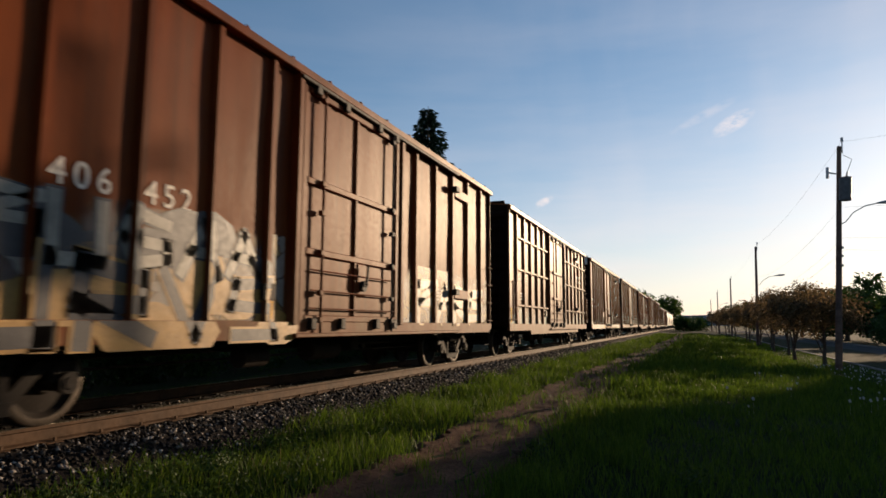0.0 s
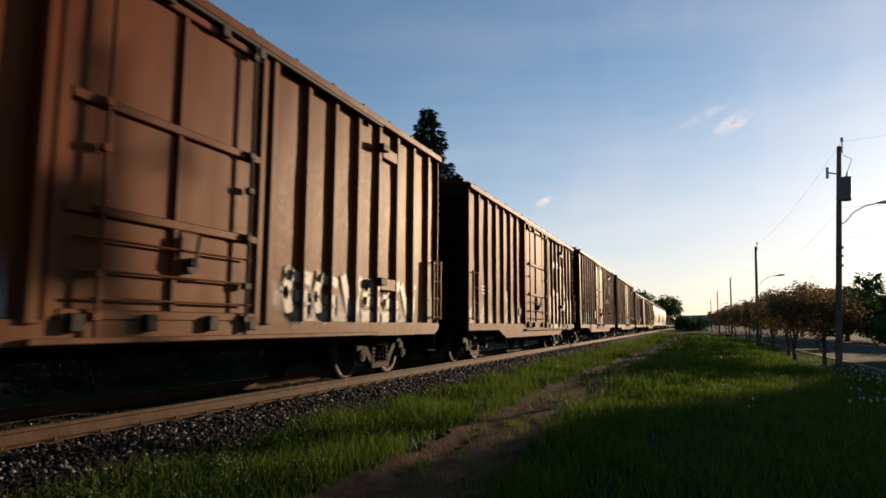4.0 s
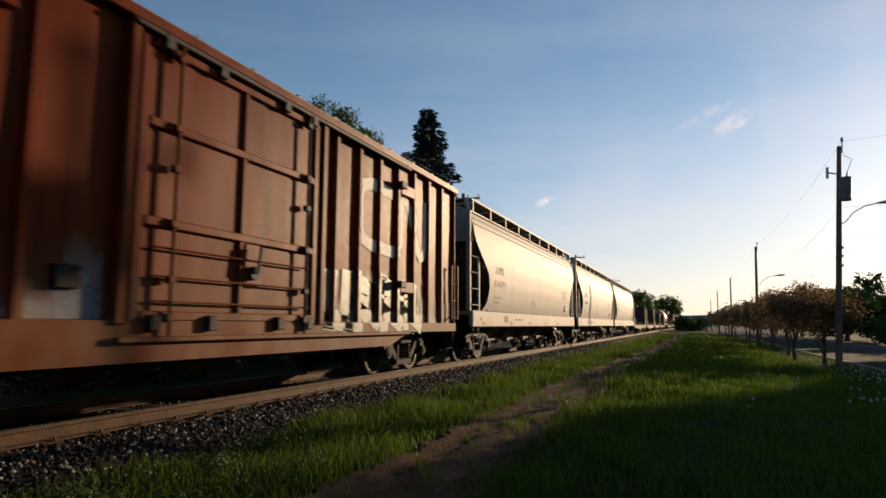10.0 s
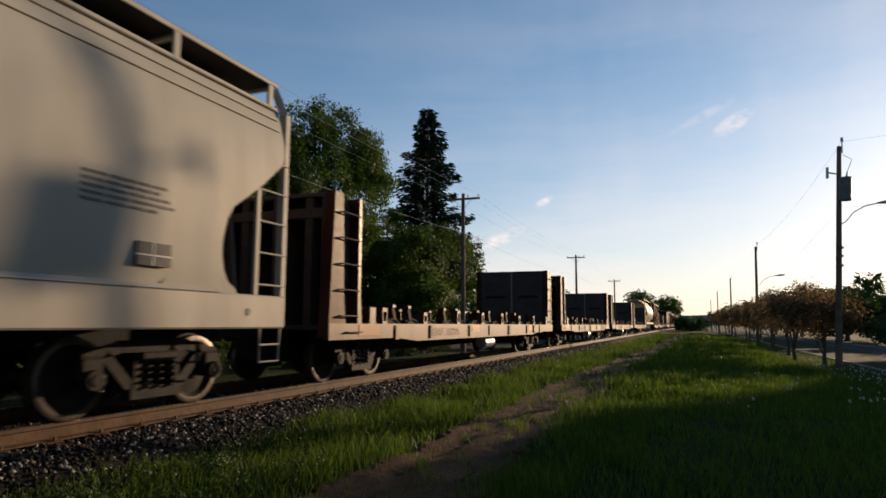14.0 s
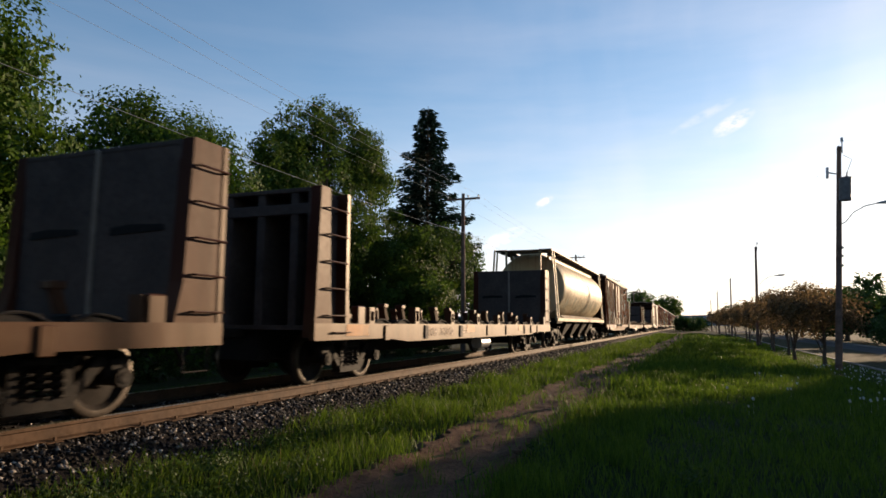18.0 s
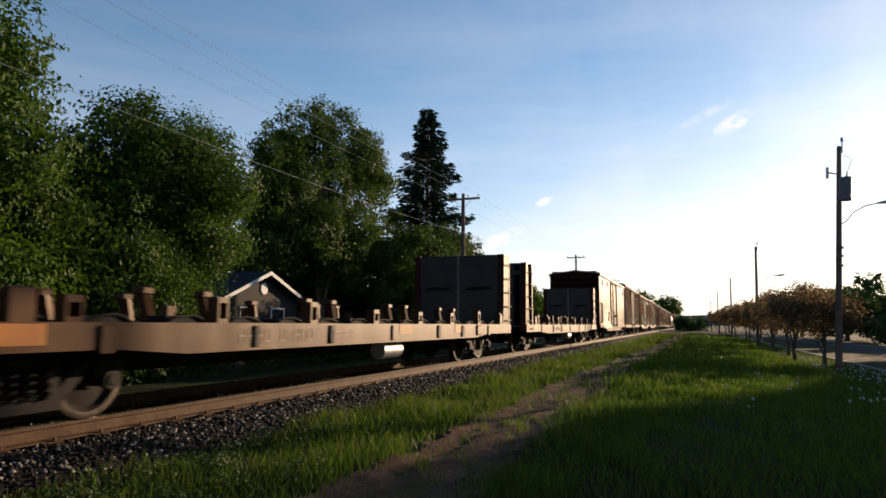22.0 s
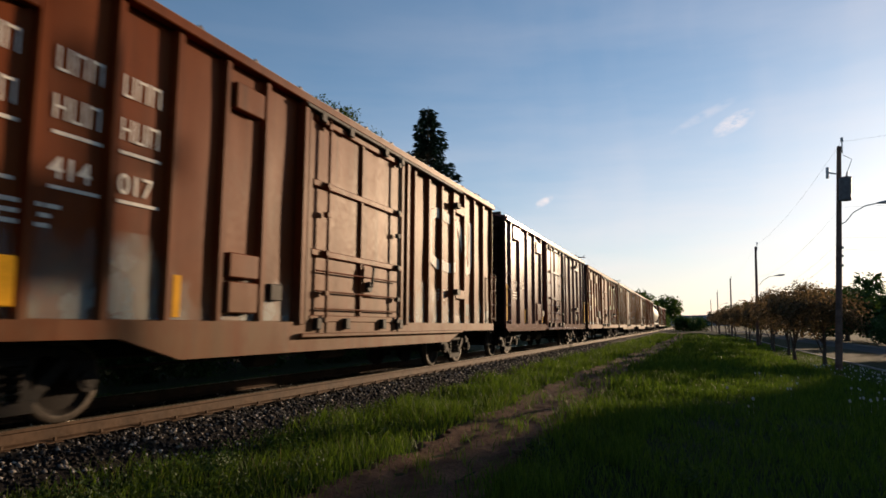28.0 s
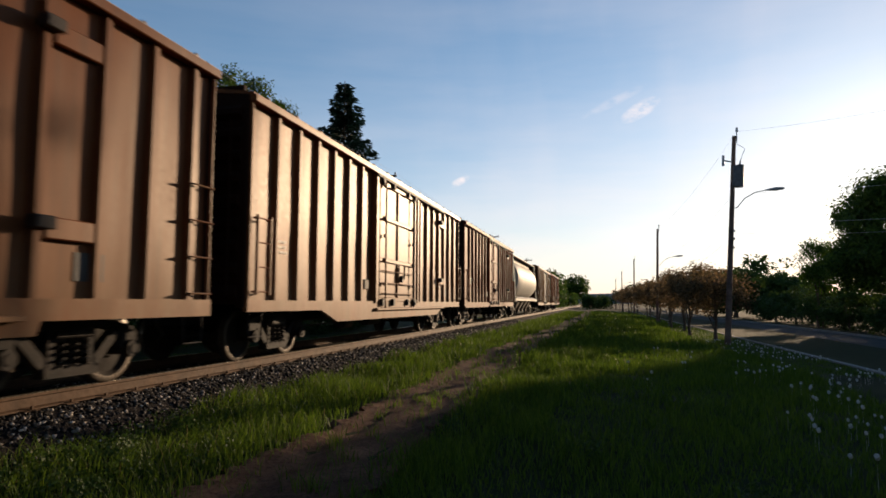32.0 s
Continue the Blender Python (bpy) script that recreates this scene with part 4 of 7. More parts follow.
def boxcar(label, mat, H=4.7, sp=0.78, sill="straight", white_end=None, bars_h=(), open_door=False, smooth=False, L=15.3, d0=6.0, d1=9.1, rungs="ladder", gaff=None, gaff_top=2.1, plates=(), seed=0, reflect=(), group="boxcars of the freight train"):
    car = thing("boxcar", pose(TRACK_X, 0, 0), label, "freight car", group)
    rd = random.Random(seed)
    if sp > 1.1:
        d0, d1 = 5.86, 9.25
    elif sill == "belly":
        d0, d1 = 5.8, 9.3
    wall = Geo()
    z0, z1 = 0.98, H - 0.03
    for s in (1, -1):
        x0, x1 = sorted((s * 1.40, s * (1.46 if not smooth else 1.52)))
        if open_door:
            gap = (d0, d1) if s > 0 else FAR_GAP
            w = Geo().box(x0, 0.02, z0, x1, gap[0], z1).box(x0, gap[1], z0, x1, L - 0.02, z1).box(x0, gap[0], H - 0.3, x1, gap[1], z1)
        elif s < 0:
            w = Geo().box(x0, 0.02, z0, x1, L - 0.02, z1)
        else:
            # thin sheet, pushed in and out between the ribs
            face, dent = (1.52, 0.014) if smooth else (1.46, 0.020)
            w = Geo().box(1.40, 0.02, z0, face - 0.032, L - 0.02, z1)
            ny, nz = 130, 14
            w.add([(face - dent * min(1.0, max(0.0, 0.42 + 0.75 * noise.noise((y * 0.85 + 7 * seed, z * 0.75, seed)) + 0.3 * noise.noise((y * 2.3, z * 1.1, 3.0 + seed)))), y, z)
                   for z in [z0 + (z1 - z0) * j / nz for j in range(nz + 1)] for y in [0.02 + (L - 0.04) * i / ny for i in range(ny + 1)]],
                  [(j * (ny + 1) + i, j * (ny + 1) + i + 1, (j + 1) * (ny + 1) + i + 1, (j + 1) * (ny + 1) + i) for j in range(nz) for i in range(ny)])
        part("side_wall", w, mat, car, smooth=True)
        part("side_sill", sill_geo(L, sill, s), mat, car)
        ch = Geo().box(min(s * 1.45, s * 1.60), 0.0, H - 0.13, max(s * 1.45, s * 1.60), L, H - 0.005, 0.012)
        part("top_chord", ch, mat, car)
        zp = 1.0
        if not smooth:
            def mirrored(y):
                return pose(0, y if s > 0 else L - y, 0, 0, 0, 0 if s > 0 else 180)
            left = [d0 - 0.08 - sp * (k + 1) for k in range(12) if d0 - 0.08 - sp * (k + 1) > 0.55]
            right = [d1 + 0.2 + sp * (k + 1) for k in range(12) if d1 + 0.2 + sp * (k + 1) < L - 0.45]
            if sill == "belly" and sp < 0.9:
                last = {6: 5.03, 9: 4.76, 18: 4.7, 23: 5.0}.get(seed, 4.89)
                left, right = [last - 0.795 * k for k in range(6)], [9.83 + 0.77 * k for k in range(7)]
            if open_door:
                left = [1.38, 2.12, 2.92, 3.75, 4.56]
            if sp > 1.1:
                left, right = [(5.0 if seed in (25, 26) else 5.23) - 1.08 * k for k in range(5)], [10.12 + 1.08 * k for k in range(5)]
            for y in left + right:
                part("side_post", post_mesh(H, zp, mat), None, car, at=mirrored(y))
            for y in (0.045, L - 0.045):
                part("corner_post", post_mesh(H, zp, mat, 0.09), None, car, at=mirrored(y))
            # brackets that stop the sliding door, with plates to the next post
            stop = min(right, key=lambda v: abs(v - 12.3))
            nxt = stop + sp
            for z in (H - 0.62, 1.68):
                part("door_stop", Geo().box(1.53, stop - 0.13, z, 1.66, stop + 0.1, z + 0.13, 0.01), BLACK_STEEL, car, at=pose(0, 0 if s > 0 else L, 0, 0, 0, 0 if s > 0 else 180))
                part("stop_plate", Geo().box(1.47, stop + 0.09, z - 0.08, POST_X + 0.006, nxt - 0.08, z + 0.14, 0.012), mat, car, at=pose(0, 0 if s > 0 else L, 0, 0, 0, 0 if s > 0 else 180))
            for z in bars_h:
                edges = [left[::-1] + [d0 - 0.08], [d1 + 0.1] + right + [L - 0.06]]
                for row in edges:
                    for ya, yb in zip(row, row[1:]):
                        g = Geo().box(1.455, ya + 0.09, z, POST_X - 0.006, yb - 0.08, z + 0.075, 0.012)
                        part("side_bar", g, mat, car, at=pose(0, 0 if s > 0 else L, 0, 0, 0, 0 if s > 0 else 180))
        dd0, dd1 = (d0, d1) if s > 0 else (L - d1, L - d0)
        for y in (dd0 - 0.12, dd1 + 0.0):
            part("door_post", Geo().box(min(s * 1.45, s * 1.59), y, 0.98, max(s * 1.45, s * 1.59), y + 0.12, H - 0.1, 0.012), mat, car)
        if open_door and s > 0:
            # plain ribbed door slid back beside its opening
            g = Geo().box(1.56, d1 - 0.05, 1.0, 1.60, d1 + 3.05, H - 0.25, 0.01)
            dr = part("door", g, mat, car, "corrugated sliding door, pushed open")
            for i in range(6):
                z = 1.0 + (H - 1.3) * i / 5
                part("door_rib", Geo().box(1.6, d1 - 0.05, z - 0.02, 1.655, d1 + 3.05, z + 0.05, 0.015), mat, dr)
            for y in (d1 - 0.06, d1 + 2.97):
                part("door_edge", Geo().box(1.59, y, 1.0, 1.665, y + 0.1, H - 0.25, 0.01), mat, dr)
        elif s > 0:
            plug_door(car, s, d0, d1, H, mat, seed)
        elif open_door:
            part("door", Geo().box(-1.53, FAR_GAP[1], 1.0, -1.47, FAR_GAP[1] + 2.6, H - 0.2, 0.012), mat, car, "far sliding door, left ajar")
        else:
            part("door", Geo().box(-1.53, dd0 + 0.05, 1.0, -1.44, dd1 - 0.05, H - 0.2, 0.012), mat, car)
        tr = Geo().box(min(s * 1.56, s * 1.63), dd0 - 0.1, 0.80, max(s * 1.56, s * 1.63), min(dd1 + 3.2, L - 2.2), 0.86, 0.01)
        part("lower_door_track", tr, mat, car)
        tr = Geo().box(min(s * 1.55, s * 1.625), dd0 - 0.1, H - 0.2, max(s * 1.55, s * 1.625), min(dd1 + 3.2, L - 0.5), H - 0.14, 0.01)
        part("upper_door_track", tr, BLACK_STEEL, car)
    key = round(H, 2), mat.name
    if key not in END_CACHE:
        END_CACHE[key] = end_wall_geo(H).mesh("end_wall", END_SHADED)
        ROOF_CACHE[key] = roof_geo(H, L).mesh("roof", mat if seed % 3 else ROOF_DUST)
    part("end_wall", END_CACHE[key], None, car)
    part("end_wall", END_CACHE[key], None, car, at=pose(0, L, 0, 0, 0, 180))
    if white_end:
        part("end_band", Geo().box(-1.36, -0.105, H - 0.36, 1.36, -0.006, H + 0.13, 0.01), white_end, car, "pale painted band at the top of the end")
    part("roof", ROOF_CACHE[key], None, car)
    part("underframe", UNDER_MESH, None, car)
    part("brake_gear", BRAKE_MESH, None, car)
    for y in (1.85, L - 1.85):
        truck(car, y)
    coupler(car, 0, 0)
    coupler(car, L, 180)
    for s in (1, -1):
        m = pose(0, 0 if s > 0 else L, 0, 0, 0, 0 if s > 0 else 180)
        if rungs == "ladder":
            part("ladder", ladder_geo(1.555, 0.12, 0.52, 1.15, 2.3, 4), mat, car, at=m)
            part("ladder", ladder_geo(1.555, L - 0.5, L - 0.1, 1.15, 2.3, 4), mat, car, at=m)
        else:
            for z in (1.1, 1.58, 2.06, 2.54):
                for y in (0.08, L - 0.52):
                    part("grab_iron", GRAB_MESH[mat.name] if mat.name in GRAB_MESH else GRAB_MESH.setdefault(mat.name, rung_geo(1.53, 0, 0.44, 0, 0, 1).mesh("grab_iron", mat)), None, car, at=m @ pose(0, y, z))
        for y in (0.32, L - 0.32):
            part("sill_step", step_geo(1.5, y), BLACK_STEEL, car, at=m)
        part("end_ladder", ladder_geo(0.02, 0, 0.4, 1.15, H - 0.5, 7), END_SHADED, car, at=pose(s * 0.85, -0.05 if s > 0 else L + 0.05, 0, 0, 0, -90 if s > 0 else 90))
    bw = Geo()
    bw.tube([(0.5 + 0.25 * math.cos(a * math.pi / 8), -0.16, H - 1.0 + 0.25 * math.sin(a * math.pi / 8)) for a in range(17)], 0.018, 6)
    bw.tube([(0.25, -0.16, H - 1.0), (0.75, -0.16, H - 1.0)], 0.014, 6).tube([(0.5, -0.16, H - 1.25), (0.5, -0.16, H - 0.75)], 0.014, 6).tube([(0.5, 0, H - 1.0), (0.5, -0.17, H - 1.0)], 0.03, 8)
    part("brake_wheel", bw, BLACK_STEEL, car)
    if gaff:
        for a, b in ((0.2, d0 - 0.2), (d1 + 0.2, L - 0.2)):
            g = Geo().add([(1.464, a, 1.03), (1.464, b, 1.03), (1.464, b, gaff_top), (1.464, a, gaff_top)], [(0, 1, 2, 3)])
            part("graffiti", g, gaff, car, "sprayed graffiti, worn")
    for (y, z, w, h, pm) in plates:
        part("placard_board", Geo().box(1.46, y, z, 1.575, y + w, z + h, 0.012), pm or mat, car)
    for y in reflect:
        part("reflector", Geo().box(1.466 if not smooth else 1.526, y, 1.06, 1.472 if not smooth else 1.532, y + 0.11, 1.06 + 0.46), YELLOW, car, "yellow reflector strip")
    # stencil lines and data panels
    X = 1.463 if not smooth else 1.524
    bars(car, X, 0.7 + rd.random(), 2.0, 0.7, 3, LETTER, seed, 0.04, 0.05)
    bars(car, X, L - 3.2 - rd.random(), 1.75, 0.6, 4, LETTER, seed + 1, 0.035, 0.04)
    part("data_panel", Geo().box(X, L - 2.3, 1.2, X + 0.004, L - 1.9, 1.5), LETTER_DARK, car, "small black stencilled data panel")
    part("small_plate", Geo().box(1.44, d0 - 0.72, 1.3, 1.53, d0 - 0.46, 1.52, 0.01), BLACK_STEEL, car)
    return car


def hopper(label, number="", seed=0, L=15.2):
    """Curved-side grey covered hopper with roof walkways."""
    car = thing("covered_hopper", pose(TRACK_X, 0, 0), label, "freight car", "grey covered hoppers of the freight train")
    prof = [(1.46, 1.30), (1.52, 1.6), (1.575, 2.1), (1.59, 2.6), (1.565, 3.1), (1.51, 3.5), (1.44, 3.78), (1.36, 3.97), (1.0, 4.16), (0.5, 4.27), (0.0, 4.3)]

    sec = [(float(np.interp(z, [p[1] for p in prof], [p[0] for p in prof])), z) for z in (1.3, 1.42, 1.5, 1.62, 1.8, 1.95, 2.1, 2.25, 2.41, 2.6, 2.8, 3.0, 3.13, 3.24, 3.3, 3.5, 3.78, 3.97, 4.16, 4.27, 4.3)]

    def cut(z):
        """How far in from the end the curved side begins."""
        return float(np.interp(z, [1.3, 1.42, 1.5, 1.62, 1.8, 1.95, 2.1, 2.25, 2.41, 2.8, 3.13, 3.24, 3.3, 4.4], [0.9, 1.0, 1.16, 1.26, 1.33, 1.35, 1.34, 1.30, 1.2, 0.64, 0.24, 0.17, 0.14, 0.14]))
    for s in (1, -1):
        g, v, cols = Geo(), [], 26
        for (x, z) in sec:
            a, b = cut(z), L - cut(z)
            v += [(s * x, a + (b - a) * i / (cols - 1), z) for i in range(cols)]
        f = [(j * cols + i, j * cols + i + 1, (j + 1) * cols + i + 1, (j + 1) * cols + i) for j in range(len(sec) - 1) for i in range(cols - 1)]
        part("side_shell", g.add(v, f), GREY, car, smooth=True)
        part("side_sill", Geo().box(min(s * 1.42, s * 1.53), 0.0, 0.93, max(s * 1.42, s * 1.53), L, 1.36, 0.02), GREY, car)
        part("sill_ledge", Geo().prism([(s * 1.40, 1.36), (s * 1.54, 1.36), (s * 1.47, 1.43), (s * 1.40, 1.45)], "y", 1.3, L - 1.3), GREY, car)
        for z in (3.62, 3.78):
            x = float(np.interp(z, [p[1] for p in sec], [p[0] for p in sec]))
            part("roof_seam", Geo().box(min(s * (x - 0.02), s * (x + 0.022)), 0.22, z, max(s * (x - 0.02), s * (x + 0.022)), L - 0.22, z + 0.025, 0.006), GREY, car)
        part("eave", Geo().box(min(s * 1.34, s * 1.42), 0.2, 3.94, max(s * 1.34, s * 1.42), L - 0.2, 3.99, 0.01), GREY, car)
        part("running_board", Geo().box(min(s * 0.75, s * 1.40), 0.25, 4.27, max(s * 0.75, s * 1.40), L - 0.25, 4.31, 0.01), BLACK_STEEL, car)
        part("board_edge", Geo().box(min(s * 1.40, s * 1.43), 0.2, 4.265, max(s * 1.40, s * 1.43), L - 0.2, 4.325, 0.008), GREY, car)
        for k in range(10):
            y = 0.35 + (L - 0.7) * k / 9
            part("board_bracket", Geo().box(min(s * 1.385, s * 1.425), y - 0.05, 3.95, max(s * 1.385, s * 1.425), y + 0.05, 4.28, 0.008).beam((s * 1.38, y, 4.22), (s * 0.9, y, 4.2), 0.05, 0.04), GREY, car)
    for e, y0 in ((1, 0.0), (-1, L)):
        def P(x, y, z):
            return (x, y0 + e * y, z)
        g = Geo()
        zs = [3.97, 3.6, 3.2, 2.8, 2.4, 2.0, 1.6, 1.3]
        ys = [0.16, 0.16, 0.20, 0.66, 1.15, 1.6, 2.0, 2.3]
        v = [P(sx * 1.5 if z < 3.55 else sx * 1.36, y + 0.02, z) for z, y in zip(zs, ys) for sx in (-1, 1)]
        f = [(2 * i, 2 * i + 1, 2 * i + 3, 2 * i + 2) for i in range(len(zs) - 1)]
        part("slope_sheet", g.add(v, f), GREY_SHADED, car)
        roofend = Geo().prism([(-1.5, 3.16), (1.5, 3.16), (1.49, 3.5), (1.38, 3.97), (1.0, 4.16), (0, 4.3), (-1.0, 4.16), (-1.38, 3.97), (-1.49, 3.5)], "y", min(y0 + e * 0.12, y0 + e * 0.17), max(y0 + e * 0.12, y0 + e * 0.17))
        part("end_plate", roofend, GREY, car)
        part("end_platform", Geo().box(-1.5, min(y0, y0 + e * 1.5), 1.25, 1.5, max(y0, y0 + e * 1.5), 1.33, 0.02), GREY, car)
        part("draft_sill", Geo().box(-0.3, min(y0, y0 + e * 2.4), 0.68, 0.3, max(y0, y0 + e * 2.4), 1.25, 0.02), UNDER, car)
        for sx in (1, -1):
            part("corner_post", Geo().box(min(sx * 1.36, sx * 1.47), y0 - 0.07 if e > 0 else y0 - 0.05, 1.33, max(sx * 1.36, sx * 1.47), y0 + 0.05 if e > 0 else y0 + 0.07, 3.95, 0.015), GREY, car)
            part("post_head", Geo().beam(P(sx * 1.41, 0.0, 3.93), P(sx * 1.30, 0.12, 4.3), 0.1, 0.08), GREY, car)
            lad = Geo()
            lad.beam(P(sx * 1.48, 0.62, 1.3), P(sx * 1.48, 0.62, 2.75), 0.05, 0.07)
            for i in range(5):
                z = 1.5 + i * 0.42
                lad.tube([P(sx * 1.49, 0.0, z), P(sx * 1.49, 0.62, z)], 0.014, 6)
            part("ladder", lad, GREY, car)
            part("sill_step", Geo().tube([P(sx * 1.5, 0.08, 0.95), P(sx * 1.5, 0.1, 0.5), P(sx * 1.5, 0.5, 0.5), P(sx * 1.5, 0.52, 0.95)], 0.018, 6).tube([P(sx * 1.5, 0.1, 0.72), P(sx * 1.5, 0.5, 0.72)], 0.014, 6), GREY, car)
            part("end_brace", Geo().beam(P(sx * 0.7, 0.1, 1.3), P(sx * 0.7, 0.4, 3.4), 0.12, 0.1), GREY_SHADED, car)
        part("roof_end_rail", Geo().tube([P(-1.35, 0.3, 4.3), P(-0.75, 0.22, 4.36), P(0.75, 0.22, 4.36), P(1.35, 0.3, 4.3)], 0.025, 6), GREY, car)
    part("underframe", Geo().box(-0.3, 0.2, 0.72, 0.3, L - 0.2, 1.1), UNDER, car)
    for k in range(4):
        y = 4.2 + k * (L - 8.4) / 3
        b = Geo()
        b.add([(-1.45, y - 1.1, 1.32), (1.45, y - 1.1, 1.32), (1.45, y + 1.1, 1.32), (-1.45, y + 1.1, 1.32), (-0.55, y - 0.35, 0.55), (0.55, y - 0.35, 0.55), (0.55, y + 0.35, 0.55), (-0.55, y + 0.35, 0.55)],
              [(0, 1, 5, 4), (1, 2, 6, 5), (2, 3, 7, 6), (3, 0, 4, 7), (4, 5, 6, 7)])
        bay = part("hopper_bay", b, GREY_SHADED, car)
        part("outlet_gate", Geo().box(-0.75, y - 0.42, 0.40, 0.75, y + 0.42, 0.55, 0.02).tube([(0.75, y, 0.46), (1.05, y, 0.46)], 0.04, 8).tube([(0.72, y + 0.42, 0.45), (0.84, y + 0.42, 0.45)], 0.075, 12), GATE, bay)
    for k in range(5):
        part("roof_hatch", Geo().box(-0.35, 1.0 + k * 2.75, 4.27, 0.35, 3.2 + k * 2.75, 4.38, 0.03), GREY, car)
    for y in (1.75, L - 1.75):
        truck(car, y)
    coupler(car, 0, 0)
    coupler(car, L, 180)
    x = 1.595
    if number:
        letters(car, "SHPX", 1.588, 1.86, 2.43, 0.23, HOPPER_LETTER, "dark stencilled reporting letters", spacing=1.2, tilt=0.02)
        letters(car, number, 1.577, 1.78, 2.07, 0.20, HOPPER_LETTER, "dark stencilled car number", spacing=1.55, tilt=0.03)
    for y, z, w, n, mat, h, gap in ((1.85, 1.74, 0.8, 2, HOPPER_LETTER, 0.05, 0.09), (L - 3.3, 2.38, 1.2, 5, HOPPER_LETTER, 0.03, 0.035), (6.3, 1.78, 0.9, 3, FADED_RED, 0.03, 0.04)):
        for r in range(n):
            zr = z - r * (h + gap)
            bars(car, float(np.interp(zr + h, [p[1] for p in prof], [p[0] for p in prof])) + 0.003, y, zr, w, 1, mat, seed + n + r, h, gap)
    bars(car, 1.5325, 4.2, 1.12, 1.3, 1, HOPPER_LETTER, seed + 4, 0.045, 0.04)
    part("data_panel", Geo().box(1.49, L - 2.6, 1.58, 1.566, L - 2.15, 1.82), LETTER_DARK, car, "black and white data panel")
    part("data_rule", Geo().box(1.566, L - 2.62, 1.68, 1.569, L - 2.13, 1.695).box(1.566, L - 2.40, 1.58, 1.569, L - 2.385, 1.82), WHITE, car)
    part("data_panel", Geo().box(1.532, 3.0, 1.05, 1.538, 3.35, 1.25), HOPPER_LETTER, car)
    for y in (0.75, 3.55, 6.0, 8.6, 11.0):
        part("reflector", Geo().box(1.531, y, 0.99, 1.536, y + 0.34, 1.08), YELLOW, car, "yellow reflector strip")
    for y in (0.7, L - 0.8):
        part("jacking_hole", Geo().tube([(1.52, y, 1.14), (1.536, y, 1.14)], 0.05, 10), HOPPER_LETTER, car)
    return car


SCRAWL = plain("faded_dark_spray", (0.25, 0.205, 0.125), 0.7, vary=0.5, scale=5)
RUST_RUN = plain("rust_run_stain", (0.27, 0.17, 0.075), 0.7, vary=0.4, scale=5)
MURK = (plain("murky_spray", (0.33, 0.275, 0.165), 0.6, vary=0.4, scale=4), plain("murky_green_spray", (0.29, 0.265, 0.17), 0.6, vary=0.5, scale=4))


